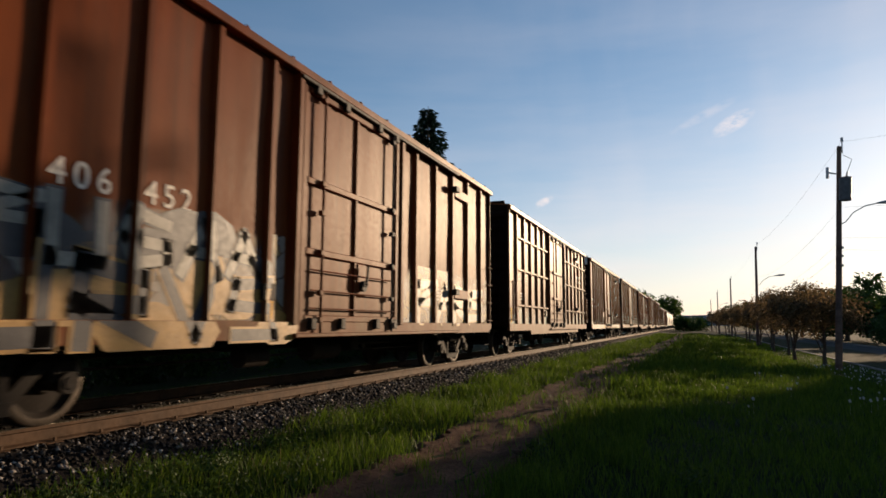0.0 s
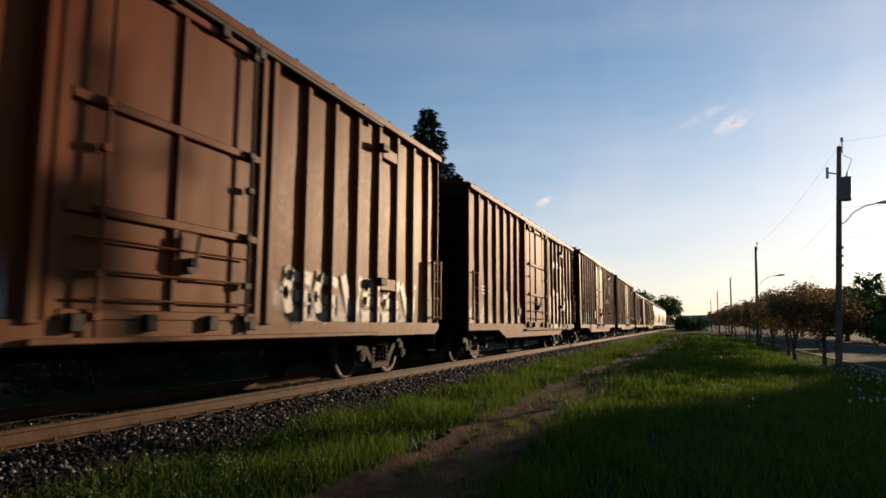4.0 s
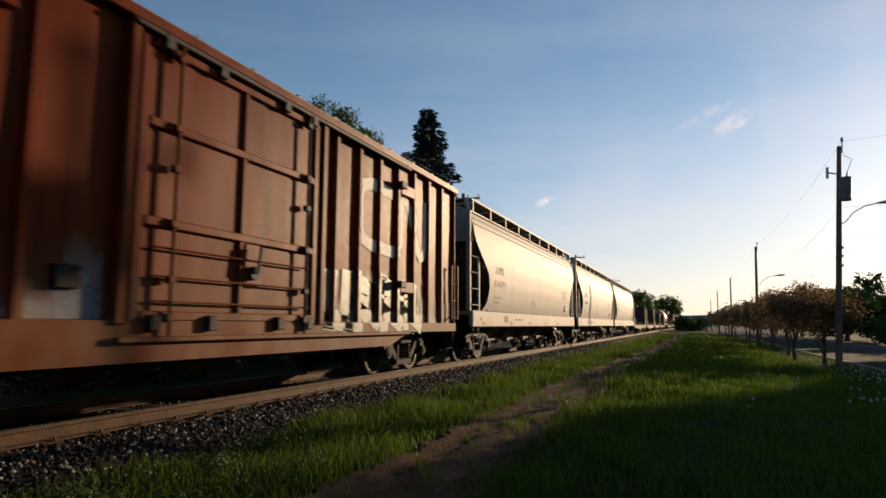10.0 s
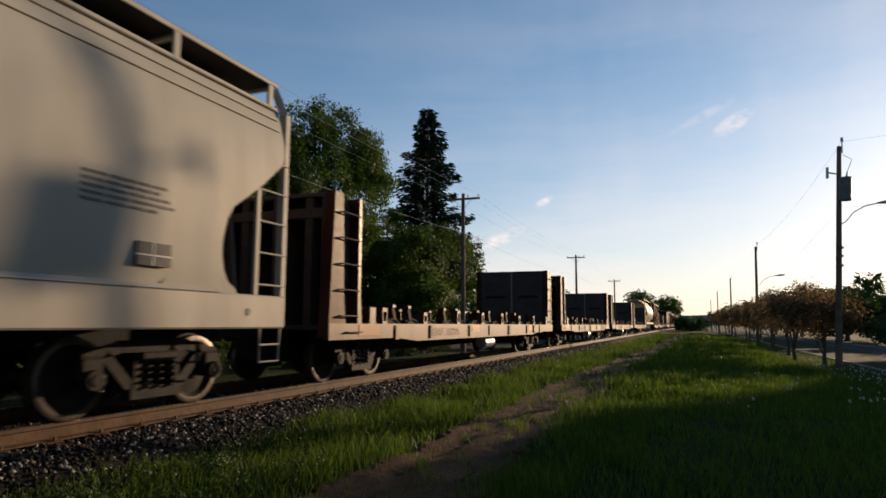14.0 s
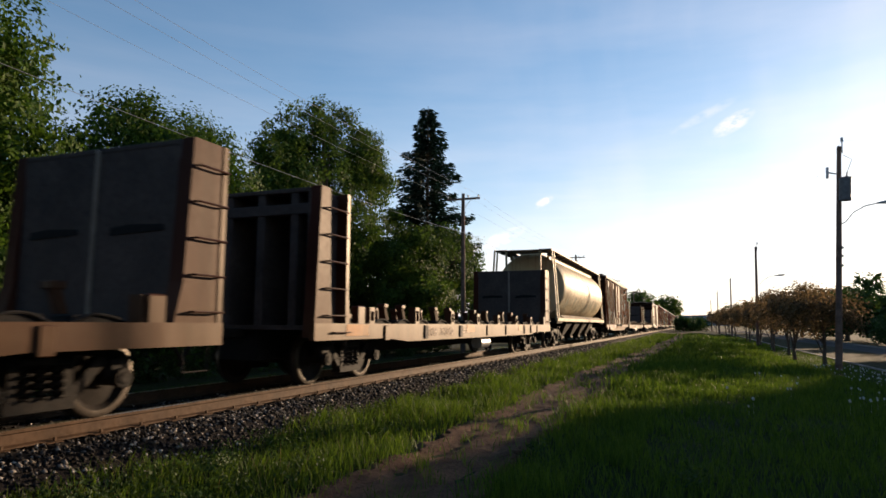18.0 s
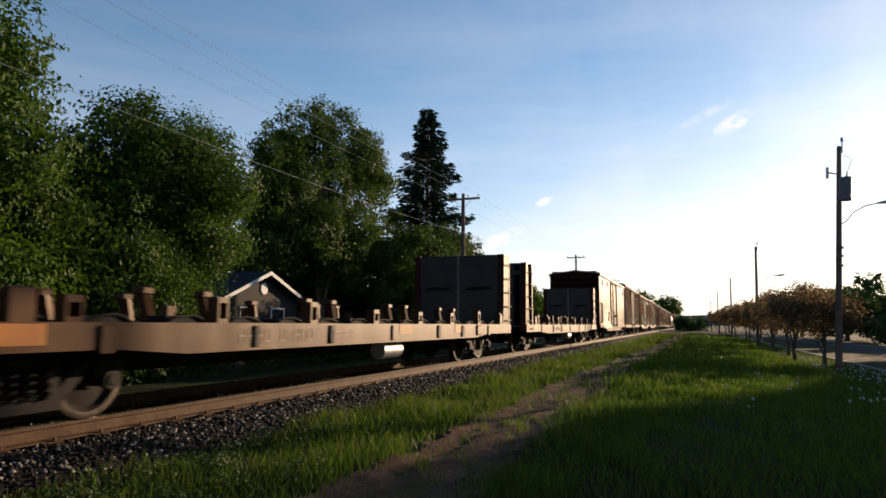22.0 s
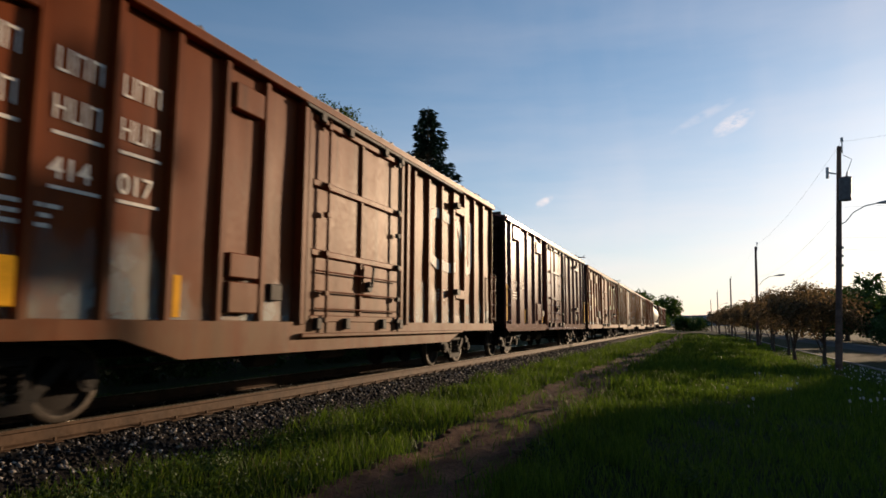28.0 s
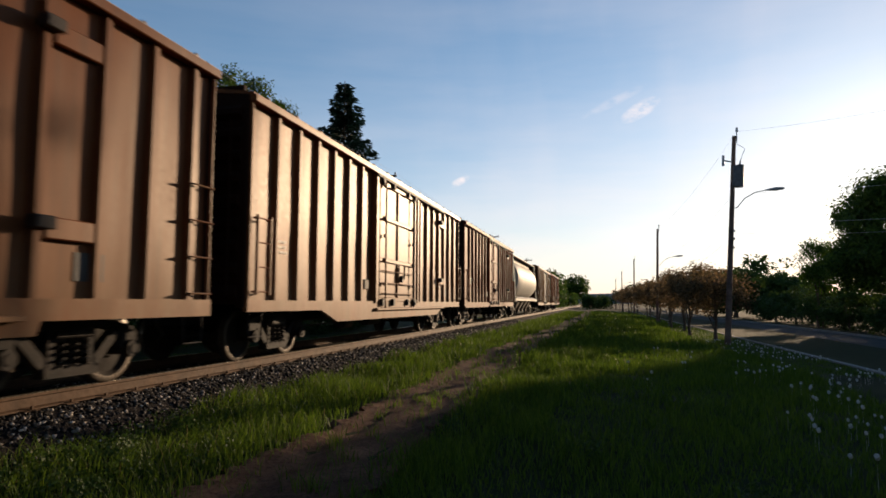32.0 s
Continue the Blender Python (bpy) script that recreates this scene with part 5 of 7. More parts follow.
def cylinder_hopper(label, mat, L=15.2, r=1.56, zc=2.68, seed=0):
    """Round-bodied covered hopper with a flat roof walkway."""
    car = thing("covered_hopper", pose(TRACK_X, 0, 0), label, "freight car", "round covered hoppers of the freight train")
    g, n = Geo(), 40
    rings = [(1.40, 0.0), (1.44, r * 0.97), (1.54, r), (4.4, r), (7.3, r), (10.2, r), (L - 1.1, r), (L - 1.0, r * 0.97), (L - 0.95, 0.0)]
    v = [(rr * 0.99 * math.cos(2 * math.pi * k / n), y, zc + rr * 0.97 * math.sin(2 * math.pi * k / n)) for y, rr in rings for k in range(n)]
    f = [(i * n + k, i * n + (k + 1) % n, (i + 1) * n + (k + 1) % n, (i + 1) * n + k) for i in range(len(rings) - 1) for k in range(n)]
    part("barrel", g.add(v, f), mat, car, "stained round hopper body", smooth=True)
    for s in (1, -1):
        part("side_sill", Geo().box(min(s * 1.38, s * 1.51), 0.0, 1.13, max(s * 1.38, s * 1.51), L, 1.30, 0.02), mat, car)
        part("sill_ledge", Geo().prism([(s * 1.30, 1.30), (s * 1.50, 1.30), (s * 1.33, 1.42), (s * 1.24, 1.42)], "y", 1.4, L - 0.95), mat, car)
        part("roof_curb", Geo().box(min(s * 0.80, s * 0.90), 1.3, 3.90, max(s * 0.80, s * 0.90), L - 0.9, 4.12, 0.01), mat, car, "pale curb along the hatches")
        board = part("running_board", Geo().box(min(s * 0.72, s * 1.24), 0.0, 4.21, max(s * 0.72, s * 1.24), L, 4.225), ROOF_DUST, car, "pale grating walkway")
        for k in range(3):
            x = 0.82 + 0.15 * k
            part("grating_bar", Geo().box(min(s * x, s * (x + 0.03)), 0.0, 4.175, max(s * x, s * (x + 0.03)), L, 4.207), ROOF_DUST, board)
        part("board_edge", Geo().box(min(s * 1.24, s * 1.265), 0.0, 4.18, max(s * 1.24, s * 1.265), L, 4.25, 0.006), mat, car)
        for k in range(17):
            y = 1.0 + 0.82 * k
            if y < L - 0.6:
                part("board_bracket", Geo().beam((s * 0.86, y, 4.08), (s * 1.24, y, 4.165), 0.05, 0.04), TRUCK, car)
        for e, y0 in ((1, 0.0), (-1, L)):
            lad = Geo()
            for yy in (0.06, 0.5):
                lad.beam((s * 1.46, y0 + e * yy, 1.14), (s * 1.26, y0 + e * yy, 4.2), 0.075, 0.06)
            for i in range(3):
                z = 1.5 + i * 0.43
                x = 1.46 - 0.2 * (z - 1.14) / 3.06
                lad.tube([(s * x, y0 + e * 0.06, z), (s * x, y0 + e * 0.5, z)], 0.014, 6)
            part("ladder", lad, mat, car)
            part("sill_step", step_geo(s * 1.45, y0 + e * 0.3), BLACK_STEEL, car)
            part("end_post", Geo().beam((s * 0.75, y0 + e * 0.12, 1.2), (s * 0.75, y0 + e * 0.12, 4.2), 0.08, 0.08), mat, car)
    for e, y0 in ((1, 0.0), (-1, L)):
        part("end_platform", Geo().box(-1.45, min(y0, y0 + e * 1.3), 1.05, 1.45, max(y0, y0 + e * 1.3), 1.2, 0.02), UNDER, car)
        part("end_walkway", Geo().box(-1.26, min(y0, y0 + e * 1.3), 4.175, 1.26, max(y0, y0 + e * 1.3), 4.21, 0.01), ROOF_DUST, car)
        part("draft_sill", Geo().box(-0.3, min(y0, y0 + e * 2.6), 0.68, 0.3, max(y0, y0 + e * 2.6), 1.1, 0.02), UNDER, car)
    for k in range(4):
        y = 4.0 + k * (L - 8.0) / 3
        b = Geo().add([(-1.4, y - 0.95, 1.3), (1.4, y - 0.95, 1.3), (1.4, y + 0.95, 1.3), (-1.4, y + 0.95, 1.3), (-0.9, y - 0.25, 0.42), (0.9, y - 0.25, 0.42), (0.9, y + 0.25, 0.42), (-0.9, y + 0.25, 0.42)],
                      [(0, 1, 5, 4), (1, 2, 6, 5), (2, 3, 7, 6), (3, 0, 4, 7), (4, 5, 6, 7)])
        bay = part("hopper_bay", b, TRUCK if mat is TAN else GREY_SHADED, car)
        part("outlet_gate", Geo().box(-0.95, y - 0.3, 0.34, 0.95, y + 0.3, 0.44, 0.015), TRUCK, bay)
    part("roof_hatch", Geo().box(-0.5, 1.5, 4.12, 0.5, L - 1.0, 4.3, 0.04), mat, car)
    part("underframe", Geo().box(-0.28, 0.2, 0.75, 0.28, L - 0.2, 1.05), UNDER, car)
    for y in (1.75, L - 1.75):
        truck(car, y)
    coupler(car, 0, 0)
    coupler(car, L, 180)
    if mat is TAN:
        # rust runs down from the curb, murky sprayed patches and scrawls over the lower half
        rd = random.Random(seed)

        def wrap(g, lift):
            g.v = [(lift + 0.99 * r * math.cos(math.asin(max(-0.97, min(0.97, (zz - zc) / (0.97 * r))))), yy, zz) for _, yy, zz in g.v]
            return g
        for k in range(15):
            y, w, low = 1.9 + k * 0.86 + rd.uniform(-0.35, 0.35), rd.uniform(0.03, 0.11), rd.uniform(2.7, 3.5)
            zs = [low + (3.95 - low) * i / 8 for i in range(9)]
            g = Geo().add([(0, y + sx * w * (0.15 + 0.85 * (zz - low) / (3.95 - low)) + 0.05 * math.sin(3 * zz + k), zz) for zz in zs for sx in (-1, 1)], [(2 * i, 2 * i + 1, 2 * i + 3, 2 * i + 2) for i in range(8)])
            part("rust_run", wrap(g, 0.002), RUST_RUN, car, "brown rust stain running down")
        for k in range(12):
            y, z, ry, rz = 1.9 + k * 0.95 + rd.uniform(-0.2, 0.2), 1.95 + rd.uniform(-0.15, 0.2), rd.uniform(0.3, 0.55), rd.uniform(0.16, 0.32)
            v = [(0, y, z)] + [(0, y + f * ry * math.cos(a * 0.524) * rd.uniform(0.8, 1.2), z + f * rz * math.sin(a * 0.524) * rd.uniform(0.8, 1.2)) for f in (0.5, 1.0) for a in range(12)]
            f = [(0, 1 + a, 1 + (a + 1) % 12) for a in range(12)] + [(1 + a, 13 + a, 13 + (a + 1) % 12, 1 + (a + 1) % 12) for a in range(12)]
            part("graffiti_ground", wrap(Geo().add(v, f), 0.003), MURK[k % 2], car, "murky sprayed patch")
        for k in range(34):
            y, z = 1.9 + k * 0.34, 1.6 + (k % 2) * 0.42 + rd.uniform(-0.08, 0.2)
            g = Geo()
            pts = rd.choice(STROKES)
            q = [(y + 0.40 * u + rd.uniform(-0.06, 0.06), z + rd.uniform(0.22, 0.42) * w) for u, w in pts]
            fine = [(a0[0] + (b0[0] - a0[0]) * i / 4, a0[1] + (b0[1] - a0[1]) * i / 4) for a0, b0 in zip(q, q[1:]) for i in range(4)] + [q[-1]]
            ribbon(g, fine, rd.uniform(0.010, 0.024), 0.0)
            part("graffiti_scrawl", wrap(g, 0.006), SCRAWL, car, "faded dark sprayed scrawl")
    return car


def bulkhead_flat(label, seed=0):
    """Empty flat car with a tall bulkhead at each end and rows of load stops."""
    L, car = 17.0, thing("bulkhead_flat_car", pose(TRACK_X, 0, 0), label, "freight car", "bulkhead flat cars of the freight train")
    rd = random.Random(seed)
    part("deck", Geo().box(-1.42, 0.1, 0.90, 1.42, L - 0.1, 0.97), FLAT_DARK, car)
    for s in (1, -1):
        lo = [(0.0, 0.74), (2.4, 0.74), (3.4, 0.66), (L - 3.4, 0.66), (L - 2.4, 0.74), (L, 0.74)]
        part("side_sill", Geo().prism(lo + [(L, 1.0), (0, 1.0)], "x", min(s * 1.42, s * 1.52), max(s * 1.42, s * 1.52)), FLAT_RED, car)
        owner_name(car, 4.25, 0.75, 4, seed + 71, x=1.5225, h=0.17, w=0.15, mat=FADED_LETTER) if s > 0 else None
        owner_name(car, 5.1, 0.75, 5, seed + 81, x=1.5225, h=0.17, w=0.15, mat=FADED_LETTER) if s > 0 else None
        bars(car, 1.523, 6.5, 0.86, 0.8, 2, FADED_LETTER, seed + 1, 0.03, 0.04) if s > 0 else None
        n = 15
        for k in range(n):
            y = 1.5 + (L - 3.0) * k / (n - 1) + rd.uniform(-0.08, 0.08)
            x0, x1 = sorted((s * 1.30, s * 1.46))
            # chain hump with dark blocking below, then a pierced pocket or a tilted stop
            arc = [(s * 1.38, y - 0.36 + 0.72 * i / 8, 0.98 + 0.10 * math.sin(math.pi * i / 8) + rd.uniform(-0.012, 0.012)) for i in range(9)]
            part("tie_down_strap", Geo().tube(arc, 0.016, 6), UNDER, car)
            part("blocking", Geo().box(min(s * 1.08, s * 1.36), y - 0.30, 0.97, max(s * 1.08, s * 1.36), y + 0.28, 1.06 + rd.uniform(0, 0.03), 0.015), UNDER, car)
            if k % 2 == 0:
                h = rd.uniform(1.24, 1.34)
                part("stake_pocket", Geo().box(x0, y + 0.40, 0.95, x1, y + 0.43, h).box(x0, y + 0.56, 0.95, x1, y + 0.59, h).box(x0, y + 0.43, 0.95, x1, y + 0.56, 1.05).box(x0, y + 0.43, h - 0.07, x1, y + 0.56, h).box(min(s * 1.30, s * 1.33), y + 0.43, 1.05, max(s * 1.30, s * 1.33), y + 0.56, h - 0.07), FLAT_RED, car)
            if k % 3 != 1:
                yb = y + rd.uniform(-0.1, 0.3)
                part("load_stop", Geo().beam((s * 0.85, yb, 0.97), (s * 0.82, yb - 0.12, 1.36), 0.16, 0.08).box(min(s * 0.74, s * 0.92), yb - 0.2, 1.32, max(s * 0.74, s * 0.92), yb - 0.03, 1.41, 0.015), FLAT_RED, car)
    for e, y0 in ((1, 0.0), (-1, L)):
        def yy(a):
            return y0 + e * a + (0.5 if e > 0 else 0.0)

        def ybox(g, xa, xb, a, b, za, zb, c=0.01):
            return g.box(min(xa, xb), min(yy(a), yy(b)), za, max(xa, xb), max(yy(a), yy(b)), zb, c)
        for s in (1, -1):
            f0 = -0.40 if e > 0 else 0.05
            sidep = part("bulkhead_side", ybox(Geo(), s * 1.24, s * 1.29, f0 + 0.05, 0.52, 0.95, 3.05), FLAT_DARK, car, "dark recessed bulkhead side plate")
            x0, x1 = sorted((s * 1.27, s * 1.47))
            if e > 0:
                wide, thin = [(yy(-0.44), 0.78), (yy(0.12), 0.78), (yy(0.02), 1.4), (yy(-0.06), 3.13), (yy(-0.32), 3.13)], [(yy(0.47), 0.97), (yy(0.62), 0.97), (yy(0.56), 1.45), (yy(0.55), 3.13), (yy(0.47), 3.13)]
            else:
                wide, thin = [(yy(0.06), 0.78), (yy(0.78), 0.78), (yy(0.62), 1.45), (yy(0.55), 3.13), (yy(0.06), 3.13)], [(yy(-0.02), 0.78), (yy(0.06), 0.78), (yy(0.06), 3.13), (yy(-0.02), 3.13)]
            part("side_flange", Geo().prism(wide, "x", x0, x1), FLANGE, sidep, "worn red-brown side flange")
            part("side_post", Geo().prism(thin, "x", x0, x1 + 0.012 if s > 0 else x1), FLAT_RED, sidep)
            ra, rb = (-0.16, 0.40) if e > 0 else (0.02, 0.5)
            for i in range(5):
                z = 1.12 + i * 0.42
                part("rung", Geo().tube([(s * 1.44, yy(ra), z), (s * 1.54, yy(ra), z), (s * 1.54, yy(rb), z), (s * (1.26 if e > 0 else 1.44), yy(rb), z)], 0.014, 6), FLAT_RED, sidep)
            part("sill_step", step_geo(s * 1.45, yy(0.35)), BLACK_STEEL, car)
            part("corner_pocket", ybox(Geo(), s * 1.36, s * 1.5, 0.86, 1.12, 0.97, 1.3, 0.02), FLAT_RED, car)
        face = part("bulkhead_face", ybox(Geo(), -1.30, 1.30, 0.48, 0.56, 0.97, 3.12), FLAT_DARK, car, "dark plated bulkhead face")
        part("face_seam", ybox(Geo(), -0.035, 0.035, 0.555, 0.585, 0.99, 3.1, 0.006), ROOF_DUST, face, "pale centre seam")
        for sx in (-0.68, 0.68):
            part("face_slot", Geo().prism([(sx - 0.42, 2.03), (sx + 0.42, 2.06), (sx + 0.40, 2.13), (sx - 0.1, 2.15), (sx - 0.4, 2.12)], "y", min(yy(0.55), yy(0.575)), max(yy(0.55), yy(0.575))), UNDER, face)
        for x in (-0.95, -0.32, 0.32, 0.95):
            part("bulkhead_post", ybox(Geo(), x - 0.07, x + 0.07, -0.28 if e > 0 else 0.05, 0.48, 0.9, 3.05, 0.012), FLAT_DARK, car)
        part("bulkhead_cap", ybox(Geo(), -1.27, 1.27, -0.3 if e > 0 else 0.0, 0.57, 3.05, 3.12, 0.012), FLAT_DARK, car)
        part("bulkhead_beam", ybox(Geo(), -1.27, 1.27, -0.3 if e > 0 else 0.0, -0.1 if e > 0 else 0.16, 2.70, 2.87, 0.012), FLAT_DARK, car)
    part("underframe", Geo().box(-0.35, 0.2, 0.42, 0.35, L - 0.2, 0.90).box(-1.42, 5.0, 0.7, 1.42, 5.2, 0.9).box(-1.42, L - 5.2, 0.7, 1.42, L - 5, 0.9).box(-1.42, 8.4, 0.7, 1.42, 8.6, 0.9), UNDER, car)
    part("air_tank", Geo().tube([(1.22, 8.6, 0.50), (1.22, 9.4, 0.50)], 0.16, 16), GALV, car, "pale air reservoir", smooth=True)
    for k in range(7):
        y = 2.2 + k * 2.1 + rd.uniform(-0.3, 0.3)
        part("sill_bracket", Geo().box(1.515, y, 0.70, 1.55, y + rd.uniform(0.08, 0.2), 0.97, 0.008), FLAT_DARK if k % 3 else FLAT_RED, car)
    part("grab_iron", Geo().tube([(1.52, 0.5, 0.86), (1.57, 0.5, 0.86), (1.57, 1.0, 0.86), (1.52, 1.0, 0.86)], 0.012, 6), FLAT_RED, car)
    part("winch_box", Geo().box(1.2, L - 3.4, 0.72, 1.56, L - 3.0, 0.98, 0.02), FLAT_RED, car)
    for ya, w in ((0.95, 0.75), (6.9 + seed % 3, 0.6), (13.0 - seed % 2, 0.45)):
        part("primer_patch", Geo().box(1.523, ya, 0.80, 1.527, ya + w, 0.985), PRIMER, car, "orange primer patch")
    for y in (1.9, L - 1.9):
        truck(car, y)
    coupler(car, 0, 0)
    coupler(car, L, 180)
    return car


SPRAY_YELLOW = plain("spray_can_yellow", (0.36, 0.19, 0.035), 0.5, vary=0.35, scale=3)
SPRAY_GREY = plain("spray_can_pale", (0.27, 0.245, 0.195), 0.5, vary=0.35, scale=3)
SPRAY_BLACK = plain("spray_can_black", (0.03, 0.027, 0.03), 0.5, vary=0.3, scale=3)
SPRAY_TEAL = plain("spray_can_teal", (0.075, 0.165, 0.105), 0.5, vary=0.35, scale=3)
SPRAY_PINK = plain("spray_can_pink", (0.28, 0.13, 0.13), 0.5, vary=0.35, scale=3)
SPRAY_OLIVE = plain("spray_can_olive", (0.105, 0.098, 0.058), 0.5, vary=0.4, scale=3)
PRIMER_GREY = plain("worn_pale_primer", (0.25, 0.19, 0.12), 0.5, scale=3.5, second=(0.07, 0.04, 0.02))
SPRAY_PALE = plain("spray_can_chalk", (0.27, 0.235, 0.18), 0.45, vary=0.3, scale=3)
SPRAY_BLUE = plain("spray_can_blue", (0.06, 0.17, 0.25), 0.5, vary=0.35, scale=3)


# ---- the train, from its leading car in view ----
CARS = []


def joins(car, y):
    car.location.y = y
    CARS.append((car, y))
    return car


c = joins(boxcar("weathered brown boxcar with yellow and grey graffiti", BROWN, 4.74, 1.15, "straight", gaff=G_YELLOW, gaff_top=2.2, seed=1, reflect=(5.3,), rungs="rungs"), 1.8)
for k, ch in enumerate("406"):
    letters(c, ch, 1.463, 2.09 + 0.25 * k, 2.24, 0.26, LETTER, "pale car number")
for k, ch in enumerate("452"):
    letters(c, ch, 1.463, 3.17 + 0.25 * k, 2.24, 0.26, LETTER, "pale car number")
sprayed_word(c, 0.2, 5.5, 0.78, 1.62, 5, SPRAY_BLACK, SPRAY_YELLOW, 3, back=SPRAY_YELLOW)
sprayed_word(c, 0.5, 5.2, 1.55, 2.16, 6, SPRAY_GREY, SPRAY_BLACK, 5, back=SPRAY_BLACK)
sprayed_word(c, 10.2, 14.6, 1.05, 1.9, 4, SPRAY_GREY, SPRAY_YELLOW, 9)
c = joins(boxcar("tall brown boxcar with a grid of ribs and bars", BROWN_TAN, 4.72, 0.98, "step", bars_h=(1.58, 2.75, 3.8), seed=2, reflect=(0.4, 3.0), gaff=G_TEAL, gaff_top=1.6), 19.07)
letters(c, "CNA", 1.463, 1.12, 2.45, 0.22, LETTER, "pale reporting letters")
letters(c, "409", 1.463, 2.2, 2.35, 0.22, LETTER, "pale car number")
worm(c, 1.466, 12.6, 3.3, 1.7, 0.75)
owner_name(c, 12.55, 3.05, 4, 31, h=0.15, w=0.15)
owner_name(c, 13.65, 3.06, 5, 33, h=0.13, w=0.12)
c = joins(boxcar("brown ribbed boxcar with a white-topped end", BROWN, 4.74, 0.775, "straight", white_end=WHITE, seed=3, plates=((4.62, 1.47, 0.66, 0.35, None),), gaff=G_GREY, gaff_top=1.35, reflect=(9.2,)), 36.42)
primer_band(c, ((0.2, 1.2), (2.3, 1.23), (3.8, 1.16), (5.9, 1.17)), 51)
primer_band(c, ((9.3, 1.66), (9.9, 1.74), (10.6, 1.62), (11.2, 1.6), (12.1, 1.66), (12.3, 1.25), (14.0, 1.2)), 52)
sprayed_word(c, 9.35, 12.2, 1.02, 1.78, 5, SPRAY_PALE, SPRAY_OLIVE, 54, x=1.468, fat=0.36)
for y, z, x in ((2.45, 1.04, 1.4695), (5.18, 0.82, SILL_X + 0.008), (7.5, 0.80, SILL_X + 0.008), (10.06, 1.04, 1.4695), (12.25, 1.035, 1.4695)):
    part("reflector", Geo().box(x, y, z, x + 0.004, y + 0.44, z + 0.1), YELLOW, c, "yellow reflector strip")
ring = [(3.45 + 0.15 * math.cos(k * 0.524), 2.2 + 0.13 * math.sin(k * 0.524)) for k in range(13)]
seal = Geo()
ribbon(seal, ring, 0.012, 1.465)
part("painted_seal", seal, LETTER, c, "small pale painted ring")
bars(c, 1.464, 3.37, 2.23, 0.17, 2, LETTER, 53, 0.03, 0.03)
worm(c, 1.466, 11.7, 2.97, 1.6, 0.72)
owner_name(c, 11.2, 2.72, 12, 32, h=0.12, w=0.17)
owner_name(c, 0.87, 2.33, 2, 34, h=0.2, w=0.17)
for text, y in (("40", 0.83), ("59", 1.68), ("03", 2.38)):
    letters(c, text, 1.463, y, 1.96, 0.2, LETTER, "pale car number")
c = joins(boxcar("brown ribbed boxcar with a white-topped end and pale graffiti", SHEEN_BROWN, 4.74, 0.775, "straight", white_end=WHITE, seed=4, gaff=G_GREY, gaff_top=1.8), 53.74)
sprayed_word(c, 0.6, 5.6, 1.05, 1.75, 6, SPRAY_GREY, SPRAY_TEAL, 14)
sprayed_word(c, 9.6, 14.2, 1.05, 1.75, 6, SPRAY_GREY, SPRAY_BLACK, 15)
part("spray_patch", Geo().box(SILL_X + 0.003, 0.1, 0.95, SILL_X + 0.006, 0.7, 1.0).box(1.4635, 0.15, 1.05, 1.466, 0.85, 2.1), SPRAY_PINK, c, "pink sprayed block")
c = joins(boxcar("red-brown boxcar with a large pale emblem", BROWN_RED, 4.6, 0.79, "belly", seed=5, gaff=G_PINK, gaff_top=2.0), 71.1)
worm(c, 1.466, 10.85, 2.2, 3.0, 1.3)
sprayed_word(c, 9.7, 14.5, 1.0, 1.95, 5, SPRAY_OLIVE, SPRAY_PINK, 17, fat=0.34)
c = joins(boxcar("faded red-brown boxcar with lettering and pale green graffiti", BROWN, 4.79, 0.79, "belly", seed=6, gaff=G_TEAL, gaff_top=1.75, plates=((4.9, 1.35, 0.45, 0.45, None),), reflect=(2.9,)), 88.44)
for r, z in enumerate((3.41, 3.01, 2.45)):
    for y in (1.13, 1.93, 2.73):
        owner_name(c, y, z, 3 if r < 2 else 2, 41 + r)
for z in (2.83, 2.28):
    for y in (1.13, 1.93, 2.73):
        part("stripe", Geo().box(1.463, y, z, 1.466, y + 0.52, z + 0.035), LETTER, c)
worm(c, 1.466, 10.9, 2.5, 2.6, 1.2)
sprayed_word(c, 1.0, 3.6, 1.05, 1.65, 3, SPRAY_TEAL, SPRAY_GREY, 18)
c = joins(boxcar("brown boxcar with a pale grey end band", BROWN_TAN, 4.74, 1.15, "step", white_end=ROOF_DUST, seed=7, rungs="rungs", gaff=G_GREY, gaff_top=1.6), 105.9)
c = joins(boxcar("older low brown boxcar with its ribbed door slid open", BROWN_DULL, 4.22, 0.93, "straight", open_door=True, seed=8, rungs="rungs", plates=((0.98, 3.76, 0.68, 0.34, None), (3.4, 3.76, 0.68, 0.30, None), (0.5, 1.1, 0.6, 0.4, None), (3.3, 1.1, 0.65, 0.34, None), (4.26, 1.47, 0.36, 0.13, None), (5.0, 1.46, 0.6, 0.37, FLAT_DARK))), 123.17)
for text, y, z in (("GT", 1.62, 2.46), ("W", 2.24, 2.46), ("517", 1.47, 2.07), ("891", 2.22, 2.07)):
    letters(c, text, 1.463, y, z, 0.2, LETTER, "pale reporting mark and car number")
c = joins(boxcar("low rust-brown boxcar with stained ribs", RUST_RED, 4.22, 0.79, "belly", seed=9, plates=((0.92, 3.6, 0.55, 0.38, None), (3.98, 3.6, 0.55, 0.38, None), (0.92, 1.1, 0.55, 0.45, None), (3.98, 1.1, 0.55, 0.5, None)), gaff=G_GREY, gaff_top=2.0), 139.47)
worm(c, 1.466, 10.7, 2.35, 2.9, 1.15)
sprayed_word(c, 9.5, 13.2, 0.98, 1.75, 4, SPRAY_OLIVE, SPRAY_TEAL, 24, fat=0.34)
